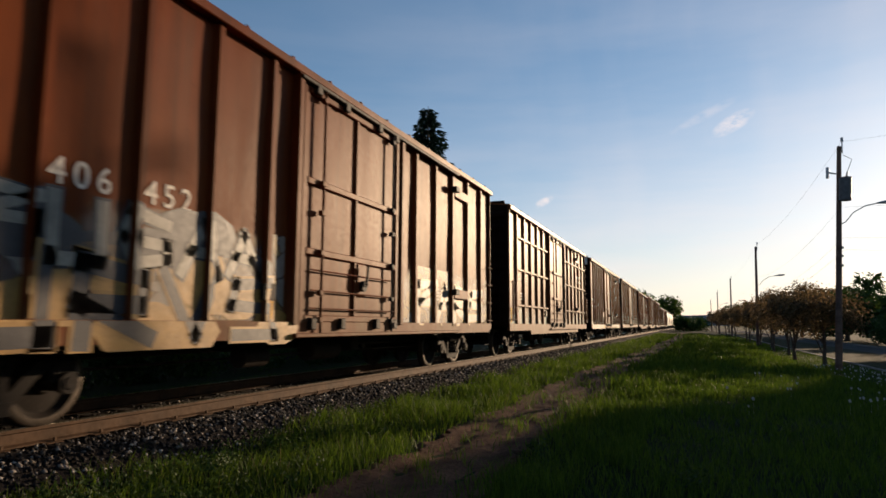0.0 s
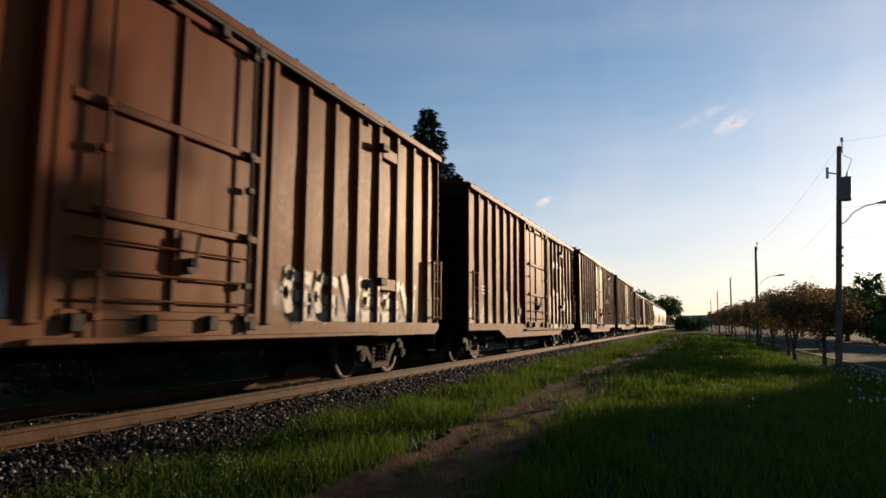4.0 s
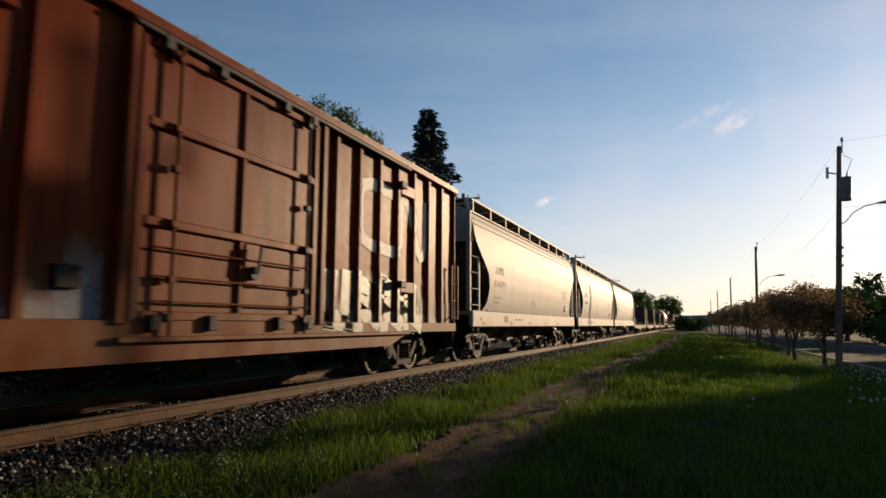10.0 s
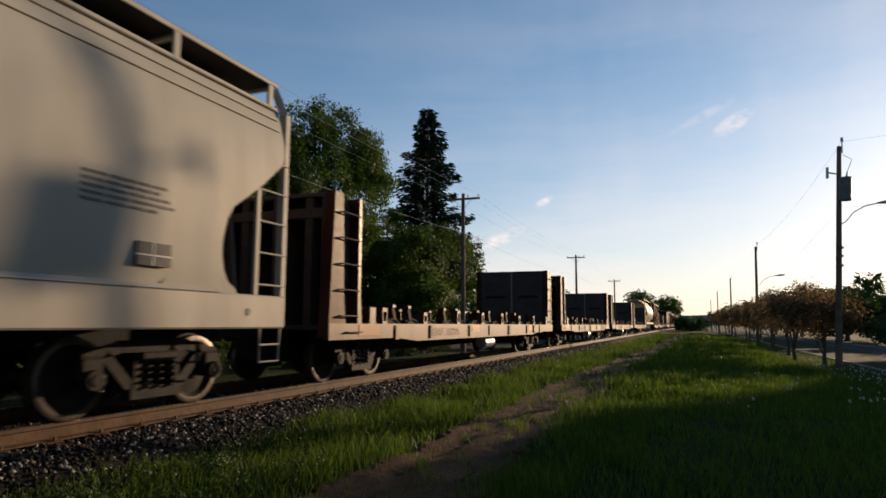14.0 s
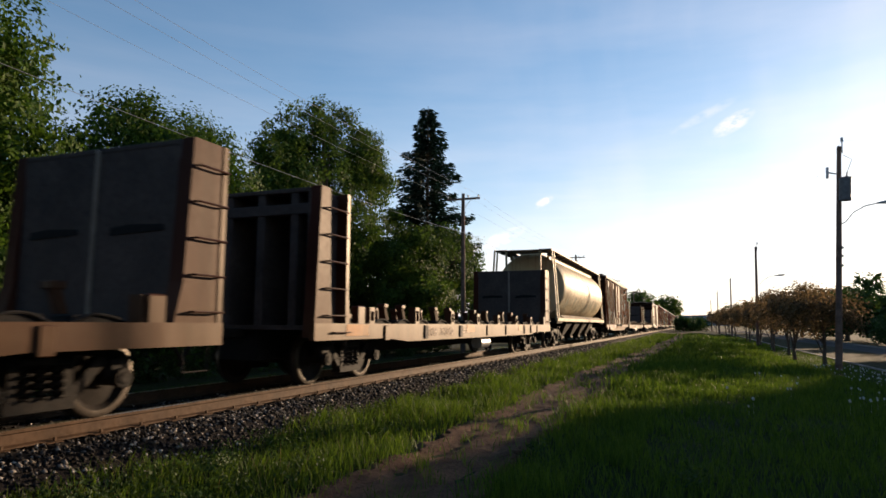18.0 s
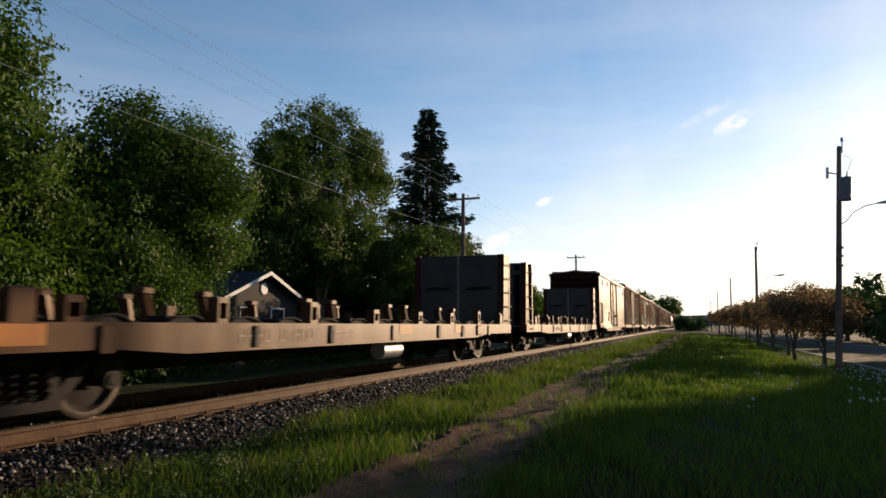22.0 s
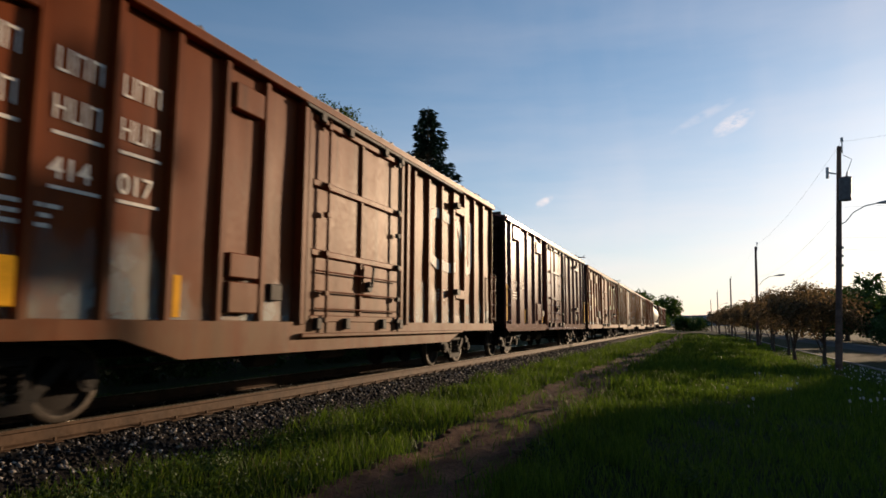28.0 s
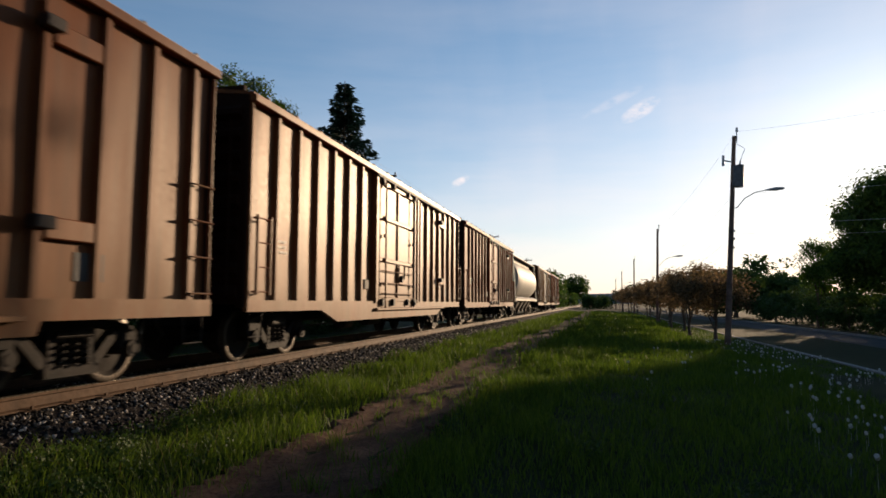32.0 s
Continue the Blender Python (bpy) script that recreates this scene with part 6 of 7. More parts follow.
joins(hopper("light grey curved-side covered hopper", "454791", 10), 156.1)
joins(hopper("light grey curved-side covered hopper", "454800", 11), 172.46)
joins(hopper("light grey curved-side covered hopper", "454193", 12, 16.3), 188.61)
for k, y in enumerate((206.08, 225.1, 244.0, 263.0)):
    joins(bulkhead_flat("empty red-brown bulkhead flat car", k), y)
joins(cylinder_hopper("stained tan round-bodied hopper with roof walkway", TAN, seed=3), 281.68)
c = joins(boxcar("low rust-brown boxcar with pale roofline plates", RUST_RED, 4.22, 0.79, "belly", seed=18, plates=((0.95, 3.55, 0.5, 0.4, None), (4.0, 3.55, 0.5, 0.4, None), (4.82, 1.05, 0.5, 0.5, None), (10.75, 1.1, 0.45, 0.5, None)), gaff=G_PINK, gaff_top=2.3, reflect=(5.2,)), 297.91)
worm(c, 1.466, 10.6, 2.2, 2.8, 1.25)
for y, z, w, h in ((6.75, 1.62, 0.55, 0.36), (7.95, 1.40, 0.36, 0.28), (3.9, 2.72, 0.34, 0.03), (3.9, 2.42, 0.34, 0.03)):
    part("placard", Geo().box(1.462 if y < 5 else 1.507, y, z, 1.466 if y < 5 else 1.511, y + w, z + h), FADED_PATCH, c, "pale worn placard")
sprayed_word(c, 0.6, 5.6, 0.78, 2.0, 4, SPRAY_PINK, SPRAY_GREY, 23, back=SPRAY_PINK, floor=0.68)
for k, y in enumerate((314.79, 333.86)):
    joins(bulkhead_flat("empty red-brown bulkhead flat car", k + 5), y)
c = joins(boxcar("smooth-sided glossy brown boxcar with small plates", GLOSS_BROWN, 4.16, 1.0, "belly", smooth=True, seed=21, gaff=None, plates=((1.1, 1.25, 0.78, 0.38, None), (4.1, 1.25, 0.5, 0.36, None), (4.3, 1.68, 0.25, 0.16, None), (4.75, 1.6, 0.5, 0.3, None), (1.25, 3.52, 0.65, 0.36, None), (3.85, 3.55, 0.62, 0.32, None), (14.0, 3.4, 0.2, 0.25, None))), 352.56)
owner_name(c, 1.16, 2.32, 2, 61, x=1.526, h=0.2, w=0.15)
letters(c, "414921", 1.526, 1.62, 2.32, 0.2, LETTER, "pale car number")
sprayed_word(c, 1.0, 5.6, 0.86, 1.55, 5, SPRAY_PALE, SPRAY_OLIVE, 26, x=1.528, back=SPRAY_PALE, fat=0.3, floor=0.66)
sprayed_word(c, 1.9, 5.2, 1.45, 2.0, 6, SPRAY_GREY, SPRAY_PALE, 27, x=1.529, fat=0.22)
c = joins(boxcar("scuffed brown ribbed boxcar on roller trucks", BROWN_RED, 4.4, 0.775, "straight", seed=22, rungs="rungs"), 368.69)
c = joins(boxcar("rusty brown boxcar with teal graffiti along the sill", RUST_RED, 4.3, 0.79, "belly", seed=23, gaff=G_TEAL, gaff_top=1.9, plates=((11.55, 3.6, 0.4, 0.3, WHITE), (13.85, 3.6, 0.4, 0.22, WHITE), (3.4, 3.55, 0.6, 0.36, None), (3.4, 1.2, 0.6, 0.48, None), (4.26, 1.15, 0.6, 0.48, FLAT_DARK), (13.0, 1.2, 0.45, 0.4, None)), rungs="rungs"), 385.56)
letters(c, "41", 1.463, 1.2, 2.3, 0.22, LETTER, "pale car number")
letters(c, "37", 1.463, 1.95, 2.3, 0.22, LETTER, "pale car number")
letters(c, "89", 1.463, 2.74, 2.3, 0.22, LETTER, "pale car number")
sprayed_word(c, 10.2, 15.0, 1.0, 1.95, 5, SPRAY_BLUE, SPRAY_GREY, 44)
sprayed_word(c, 2.5, 5.5, 0.8, 1.9, 3, SPRAY_TEAL, SPRAY_BLACK, 19, back=SPRAY_TEAL, fat=0.3)
sprayed_word(c, 9.6, 12.5, 1.05, 1.6, 4, SPRAY_GREY, SPRAY_TEAL, 20)
c = joins(boxcar("orange-brown boxcar with pale lettering", BROWN, 4.36, 0.79, "belly", seed=24, gaff=G_BLUE, gaff_top=1.9, plates=((1.03, 3.7, 0.6, 0.38, None), (4.2, 3.65, 0.55, 0.34, None), (4.2, 1.12, 0.55, 0.38, None), (4.2, 1.55, 0.55, 0.3, None), (1.05, 1.12, 0.55, 0.42, YELLOW)), reflect=(3.42,)), 401.9)
for r, z in enumerate((3.27, 2.82)):
    for y in (1.06, 1.90, 2.63):
        owner_name(c, y, z, 3, 51 + r)
letters(c, "414", 1.463, 1.89, 2.28, 0.21, LETTER, "pale car number", spacing=1.0)
letters(c, "017", 1.463, 2.63, 2.28, 0.21, LETTER, "pale car number", spacing=1.0)
for z in (2.68, 2.18):
    for y in (1.06, 1.90, 2.63):
        part("stripe", Geo().box(1.463, y, z, 1.466, y + 0.52, z + 0.035), LETTER, c)
worm(c, 1.466, 10.8, 2.3, 2.7, 1.2)
c = joins(boxcar("glossy dark maroon boxcar with yellow stripes", MAROON, 4.3, 1.15, "straight", seed=25, rungs="rungs", reflect=(2.62, 5.3), plates=((0.82, 3.7, 0.75, 0.4, None), (4.05, 3.6, 0.72, 0.4, None), (4.08, 1.15, 0.6, 0.6, None))), 418.54)
letters(c, "CNA", 1.463, 0.80, 2.2, 0.2, LETTER, "pale reporting letters")
letters(c, "4", 1.463, 1.45, 2.2, 0.2, LETTER, "pale car number")
letters(c, "12422", 1.463, 1.86, 2.2, 0.2, LETTER, "pale car number")
part("reflector", Geo().box(POST_X + 0.001, 0.06, 1.1, POST_X + 0.006, 0.18, 2.2), YELLOW, c, "yellow corner stripe")
part("reflector", Geo().box(POST_X + 0.001, 15.12, 1.1, POST_X + 0.006, 15.24, 2.2), YELLOW, c, "yellow corner stripe")
c = joins(boxcar("red-brown boxcar with yellow corner stripe and clean panels", BROWN_RED, 4.22, 1.15, "straight", seed=26, rungs="rungs", reflect=(4.02, 5.4), plates=((0.84, 3.5, 0.72, 0.4, None), (3.0, 3.45, 0.68, 0.4, None), (4.15, 1.4, 0.7, 0.42, FLAT_DARK), (2.96, 1.05, 0.6, 0.4, None)), gaff=G_GREY, gaff_top=1.5), 434.95)
part("repaint_patch", Geo().box(1.461, 1.9, 1.1, 1.4625, 2.68, 2.75), FADED_PATCH, c, "pale faded repaint patch")
part("repaint_patch", Geo().box(1.461, 2.98, 2.1, 1.4625, 3.78, 2.6), FADED_PATCH, c, "pale faded repaint patch")
letters(c, "CNA", 1.463, 0.88, 2.5, 0.24, LETTER, "pale reporting letters")
letters(c, "413", 1.464, 2.0, 2.5, 0.2, LETTER, "pale car number")
part("stripe", Geo().box(1.463, 0.88, 2.86, 1.466, 1.6, 2.89).box(1.463, 0.88, 2.38, 1.466, 1.6, 2.41), LETTER, c)
part("reflector", Geo().box(POST_X + 0.001, 0.06, 1.1, POST_X + 0.006, 0.18, 2.2), YELLOW, c, "yellow corner stripe")
part("reflector", Geo().box(POST_X + 0.001, 15.12, 1.1, POST_X + 0.006, 15.24, 2.2), YELLOW, c, "yellow corner stripe")
worm(c, 1.466, 10.2, 2.15, 3.1, 1.45, YELLOWED)
c = joins(boxcar("dull brown boxcar with dented ribs", BROWN_DULL, 4.25, 0.79, "step", seed=27, rungs="rungs", plates=((1.1, 3.6, 0.6, 0.3, None),)), 451.15)
c = joins(boxcar("tan-brown ribbed boxcar with a dropped sill", BROWN_TAN, 4.25, 0.775, "belly", seed=28), 467.4)
c = joins(boxcar("dark brown ribbed boxcar with a straight sill", BROWN_RED, 4.3, 0.79, "straight", seed=29), 483.8)
joins(cylinder_hopper("pale pinkish round-bodied hopper", GREY, seed=5), 500.5)
joins(boxcar("brown boxcar at the rear of the train", BROWN_DULL, 4.3, 0.79, "straight", seed=31), 516.6)
joins(boxcar("red boxcar at the rear of the train", BROWN_RED, 4.4, 0.79, "straight", seed=32), 533.5)


# ---- trees and shrubs ----
def leaf_cloud(name, blobs, count, size, mat, seed, per=26, spread=0.34, fill=0.55, flat=0.8, lobes=9):
    """Leaves in clumps over and inside a set of blobs (centre, radii); the outline stays ragged."""
    rs = np.random.RandomState(seed)
    if lobes:
        # smaller lobes over each blob give a knobbly outline with shaded gaps
        grown = []
        for c, r in blobs:
            c, r = np.array(c, float), np.array(r, float)
            grown.append((c, r * 0.80))
            for _ in range(lobes):
                d = rs.normal(size=3) + np.array([0, 0, 0.25])
                d /= np.linalg.norm(d)
                grown.append((c + d * r * 0.71, r * rs.uniform(0.26, 0.46) * np.array([1, 1, 0.85])))
        blobs = grown
    vol = np.array([r[0] * r[1] * r[2] for _, r in blobs]) ** 0.62
    clumps = max(4, count // per)
    which = rs.choice(len(blobs), clumps, p=vol / vol.sum())
    cen = np.array([b[0] for b in blobs])[which]
    rad = np.array([b[1] for b in blobs])[which]
    d = rs.normal(size=(clumps, 3))
    d /= np.linalg.norm(d, axis=1)[:, None]
    rr = (fill + (1.0 - fill) * rs.uniform(0, 1, clumps) ** 0.6)[:, None]
    lump = 1 + 0.16 * np.sin(d[:, :1] * 7 + seed) * np.sin(d[:, 1:2] * 6 + 1.3 * seed) + 0.12 * np.sin(d[:, 2:3] * 9 + seed)
    pos = cen + d * rad * rr * lump
    k = clumps * per
    off = np.clip(rs.normal(size=(clumps, per, 3)), -1.5, 1.5) * spread * np.array([1, 1, flat]) * (0.6 + 0.8 * rs.uniform(size=(clumps, 1, 1)))
    p = (pos[:, None] + off).reshape(-1, 3)
    nrm = (d[:, None] * 0.9 + rs.normal(size=(clumps, 1, 3)) * 0.4 + rs.normal(size=(clumps, per, 3)) * 0.38 + np.array([0, 0, 0.35])).reshape(-1, 3)
    nrm /= np.linalg.norm(nrm, axis=1)[:, None]
    t = np.cross(nrm, rs.normal(size=(k, 3)))
    t /= np.linalg.norm(t, axis=1)[:, None] + 1e-9
    b = np.cross(nrm, t)
    s = (size * rs.uniform(0.6, 1.35, k))[:, None]
    fold = nrm * s * 0.18
    v = np.stack([p - t * s, p - b * s * 0.55 + fold, p + t * s, p + b * s * 0.55 + fold], 1)
    f = (np.array([0, 1, 2, 0, 2, 3])[None] + (np.arange(k) * 4)[:, None]).reshape(-1)
    return raw_mesh(name, v.reshape(-1, 3), f, 3, mat)


def limbs(g, base, top, r0, blobs, seed, n=7):
    rd = random.Random(seed)
    base, top = Vector(base), Vector(top)
    pts, rad = [], []
    for i in range(7):
        u = i / 6
        pts.append(base.lerp(top, u) + Vector((rd.uniform(-1, 1), rd.uniform(-1, 1), 0)) * 0.12 * (i > 0) * (top - base).length * 0.12)
        rad.append(r0 * (1.25 if i == 0 else 1) * (1 - 0.82 * u))
    g.tube(pts, rad, 9)
    for i in range(n):
        c, r = blobs[i % len(blobs)]
        st = pts[1 + (i % 4)]
        end = Vector(c) + Vector((rd.uniform(-0.7, 0.7) * r[0], rd.uniform(-0.7, 0.7) * r[1], rd.uniform(-0.5, 0.6) * r[2]))
        mid = st.lerp(end, 0.5) + Vector((rd.uniform(-0.2, 0.2), rd.uniform(-0.2, 0.2), 0.12 * (end - st).length))
        g.tube([st, st.lerp(mid, 0.5), mid, mid.lerp(end, 0.6), end], [r0 * 0.42, r0 * 0.36, r0 * 0.26, r0 * 0.16, r0 * 0.05], 6)
        for j in range(3):
            e2 = mid.lerp(end, 0.3 + 0.25 * j) + Vector((rd.uniform(-1, 1) * r[0] * 0.4, rd.uniform(-1, 1) * r[1] * 0.4, rd.uniform(0, 0.5) * r[2]))
            g.tube([mid.lerp(end, 0.2 + 0.25 * j), e2], [r0 * 0.14, r0 * 0.03], 5)


def tree(x, y, blobs, count, size, mat, label, seed, trunk_r=0.22, bark=BARK, group="", per=26, spread=0.34, name="tree", fill=0.55):
    z = ground_z(x) - 0.05
    ob = thing(name, pose(x, y, z), label, "tree", group)
    zt = max(c[2] for c, r in blobs)
    g = Geo()
    limbs(g, (0, 0, 0), (0, 0, zt), trunk_r, blobs, seed)
    part("trunk", g, bark, ob, smooth=True)
    part("crown", leaf_cloud("crown", blobs, count, size, mat, seed, per, spread, fill), None, ob)
    return ob


tree(-18.5, 6.8, [((0, 0, 8.0), (5.2, 5.0, 4.8)), ((0, 3.0, 9.4), (3.2, 3.0, 3.2)), ((0.3, 4.4, 6.2), (3.4, 3.6, 3.2)), ((0.5, 3.5, 5.0), (4.2, 4.0, 3.8)), ((1.5, -3, 6), (4, 4, 4)), ((2.2, 2.0, 2.6), (3, 4, 2.2))], 150000, 0.082, LEAF_NEAR, "tall leafy green tree beside the track", 31, 0.35, per=60, spread=0.32)
tree(-18.0, 16.8, [((0, 0.8, 6.6), (3.6, 3.6, 3.1)), ((0, 3.0, 7.0), (1.6, 1.5, 1.9)), ((0, -1.2, 8.0), (1.8, 1.8, 1.8)), ((0.2, 1.9, 5.2), (3.0, 2.7, 2.0)), ((0.8, -2.5, 4.2), (3.4, 3.2, 3.0)), ((1.0, -1.4, 2.4), (2.6, 3.2, 1.9))], 120000, 0.075, LEAF_NEAR, "leafy green tree with pale branches beside the track", 32, 0.3, PALE_BARK, per=60, spread=0.30)
tree(-21.5, 34.2, [((0, -1, 9.8), (4.4, 4.4, 4.6)), ((0, 3.2, 10.6), (3.4, 3.4, 4.6)), ((0, -4, 7.6), (3.4, 3.2, 4.0)), ((-1.0, 2.0, 6.2), (5.0, 5.0, 3.2)), ((0, -3.4, 12.9), (1.1, 0.8, 2.2)), ((0, -1.4, 14.0), (1.1, 0.75, 2.5)), ((0, 0.4, 13.8), (0.9, 0.6, 2.3)), ((0, 2.0, 14.5), (1.0, 0.7, 2.3)), ((0, 4.2, 14.0), (1.0, 0.75, 2.5)), ((0, 6.0, 13.2), (0.9, 0.7, 2.3)), ((0, 7.6, 11.9), (0.9, 0.7, 2.1)), ((0.5, 8.8, 9.4), (1.2, 0.9, 1.2)), ((0, -5.6, 11.0), (0.9, 0.8, 2.2))], 130000, 0.095, LEAF_MAPLE, "large green maple with a broad full crown", 33, 0.4, per=60, spread=0.30)
tree(-18.5, 44.2, [((0, -3.4, 5.6), (4.0, 3.8, 3.8)), ((0, 1.0, 6.6), (4.2, 4.0, 3.2)), ((0, 4.6, 5.4), (3.4, 3.6, 3.2)), ((1, -5.5, 3.6), (3, 3.5, 3.0)), ((0.5, 6.8, 7.6), (1.4, 1.8, 1.3))], 70000, 0.105, LEAF_MAPLE, "rounded green tree below the wires", 34, 0.28, per=60, spread=0.34)
tree(-27.0, 24.0, [((0, 0, 6.0), (5, 5.0, 4.5)), ((2, -6, 5.0), (4, 5, 4)), ((1, 6, 4.0), (4, 5, 3))], 9000, 0.22, LEAF_DARK, "dark shaded tree behind the house", 35, 0.3, per=24, spread=0.6, fill=0.3)
tree(-25.5, 33.5, [((0, 0, 2.4), (2.6, 3.2, 2.4)), ((0.5, 4.5, 2.2), (2.4, 3.0, 2.2))], 9000, 0.13, LEAF_DARK, "dense dark shrub beside the house", 38, 0.12, per=24, spread=0.35, fill=0.3, name="shrub")
tree(-27.0, 40.0, [((0, 0, 5.5), (5, 6.0, 4.5)), ((0, 8, 5.0), (5, 6, 4.5))], 8000, 0.24, LEAF_DARK, "dark shaded tree behind the maple", 36, 0.3, per=24, spread=0.6, fill=0.3)
tree(-25.0, 44.5, [((0, -1.5, 2.6), (2.4, 3.4, 2.6)), ((0.5, 3.5, 2.4), (2.4, 3.4, 2.4))], 10000, 0.15, LEAF_DARK, "dense dark shrub behind the round tree", 39, 0.12, per=24, spread=0.35, fill=0.3, name="shrub")
for i, (x, y, h) in enumerate(((-22, 74, 6.6), (-20, 82, 7.2), (-23, 92, 7.6), (-20, 104, 7.0))):
    tree(x, y, [((0, 0, h * 0.6), (3.6, 4.2, h * 0.42)), ((0.4, 3.0, h * 0.45), (3, 3.2, h * 0.35))], 3500, 0.26, LEAF_MAPLE, "small round green tree beyond the line of poles", 40 + i, 0.2, group="trees behind the pole line", per=22, spread=0.5)
tree(-17.0, 248.0, [((0, 0, 9.5), (6, 7, 5.0)), ((0, 5, 7), (5, 5, 4))], 2600, 0.6, LEAF_MAPLE, "distant broad green tree beside the track", 46, 0.4, per=20, spread=1.0)
tree(-10.5, 300.0, [((0, 0, 10), (6.2, 6, 5.4)), ((3.0, 2, 8), (4.5, 4, 4)), ((-3, 0, 6), (4, 4, 4))], 3000, 0.6, LEAF_MAPLE, "distant broad green tree beside the track", 47, 0.5, per=20, spread=1.1)
for i, (x, y, h) in enumerate(((-13, 190, 5), (-15, 220, 6), (-12, 270, 5.5))):
    tree(x, y, [((0, 0, h * 0.55), (4, 8, h * 0.45))], 1800, 0.45, LEAF_MAPLE, "distant green shrubbery beside the track", 48 + i, 0.2, per=20, spread=0.9)
for i, (x, y, r, h) in enumerate(((-1.6, 150, 2.0, 3.4), (0.4, 170, 2.4, 3.8), (2.6, 190, 3.0, 4.2))):
    tree(x, y, [((0, 0, h * 0.5), (r, r, h * 0.5))], 2200, 0.22, LEAF_DARK, "low rounded shrub where the path ends", 52 + i, 0.1, group="shrubs at the path's end", per=20, spread=0.5, name="shrub")


def spruce(x, y, H, r, seed):
    z = ground_z(x)
    ob = thing("spruce", pose(x, y, z), "tall dark green spruce with drooping branches", "tree")
    part("trunk", Geo().tube([(0, 0, -0.1), (0, 0, H * 0.5), (0, 0, H - 0.1)], [0.3, 0.17, 0.02], 9), BARK, ob, smooth=True)
    rs, rd = np.random.RandomState(seed), random.Random(seed)
    br, pts, dirs = Geo(), [], []
    zc = 1.6
    while zc < H - 0.2:
        u = 1 - zc / H
        n = 7 if u > 0.15 else 5
        a0 = rd.uniform(0, 6.28)
        for k in range(n):
            a = a0 + 6.28 * k / n + rd.uniform(-0.3, 0.3)
            ln = r * (u ** 0.72) * rd.uniform(0.38, 1.22) + 0.12
            d = Vector((math.cos(a), math.sin(a), 0))
            p0, p1, p2 = Vector((0, 0, zc)), Vector((0, 0, zc - 0.14 * ln)) + d * ln * 0.6, Vector((0, 0, zc - 0.08 * ln)) + d * ln
            br.tube([p0, p1, p2], [0.035, 0.02, 0.008], 4)
            for j in range(int(14 + 38 * ln)):
                t = rd.uniform(0.1, 1.0)
                q = p0.lerp(p1, t / 0.6) if t < 0.6 else p1.lerp(p2, (t - 0.6) / 0.4)
                side = d.cross(Vector((0, 0, 1))) * rd.uniform(-1, 1) * 0.34 * ln * (1.1 - t)
                pts.append(q + side + Vector((0, 0, rd.uniform(-0.40, 0.12))))
                dirs.append(d + side * 0.8)
        zc += 0.55 * (0.5 + 0.9 * u) * rd.uniform(0.6, 1.3)
    part("bough", br, BARK, ob)["kind"] = "stuff"
    p, d = np.array([tuple(q) for q in pts]), np.array([tuple(q) for q in dirs])
    k = len(p)
    d /= np.linalg.norm(d, axis=1)[:, None] + 1e-9
    n1 = np.cross(d, rs.normal(size=(k, 3)))
    n1 /= np.linalg.norm(n1, axis=1)[:, None] + 1e-9
    s = rs.uniform(0.16, 0.34, k)[:, None]
    drop = np.stack([np.zeros(k), np.zeros(k), -0.35 * s[:, 0]], 1)
    v = np.stack([p - n1 * s * 0.30, p + n1 * s * 0.30, p + d * s * 1.4 + drop], 1)
    part("needles", raw_mesh("needles", v.reshape(-1, 3), np.arange(k * 3), 3, NEEDLE), None, ob)


spruce(-20.0, 48.0, 20.2, 5.4, 9)

# crab apple row on the boulevard strip
CRAB = [(5.5, 33.2, 3.7), (4.95, 37.8, 4.2), (5.4, 44.0, 3.9), (5.3, 50.4, 4.3), (6.0, 58.0, 4.2), (5.9, 66.0, 4.3), (5.6, 74.0, 4.4), (5.9, 82.0, 4.5), (5.4, 94.0, 4.5), (5.3, 107.0, 4.8), (5.5, 122.0, 5.0), (5.2, 140.0, 5.2), (5.4, 165.0, 5.5), (5.3, 200.0, 6.0)]
for i, (x, y, h) in enumerate(CRAB):
    rd = random.Random(70 + i)
    w = rd.uniform(1.5, 1.9)
    bl = [((0, 0, h * 0.66), (w, w, h * 0.27)), ((rd.uniform(-0.8, 0.8), rd.uniform(-0.8, 0.8), h * 0.6), (w * 0.8, w * 0.8, h * 0.22)), ((rd.uniform(-1, 1), rd.uniform(-1, 1), h * 0.8), (w * 0.6, w * 0.6, h * 0.18))]
    tree(x, y, bl, 5200 if i < 6 else 3000, 0.07 if i < 5 else 0.10, LEAF_CRAB, "small crab apple tree with purplish brown foliage", 70 + i, 0.09, BARK, "crab apple trees along the street", 20, 0.27, "crab_apple_tree", 0.35)

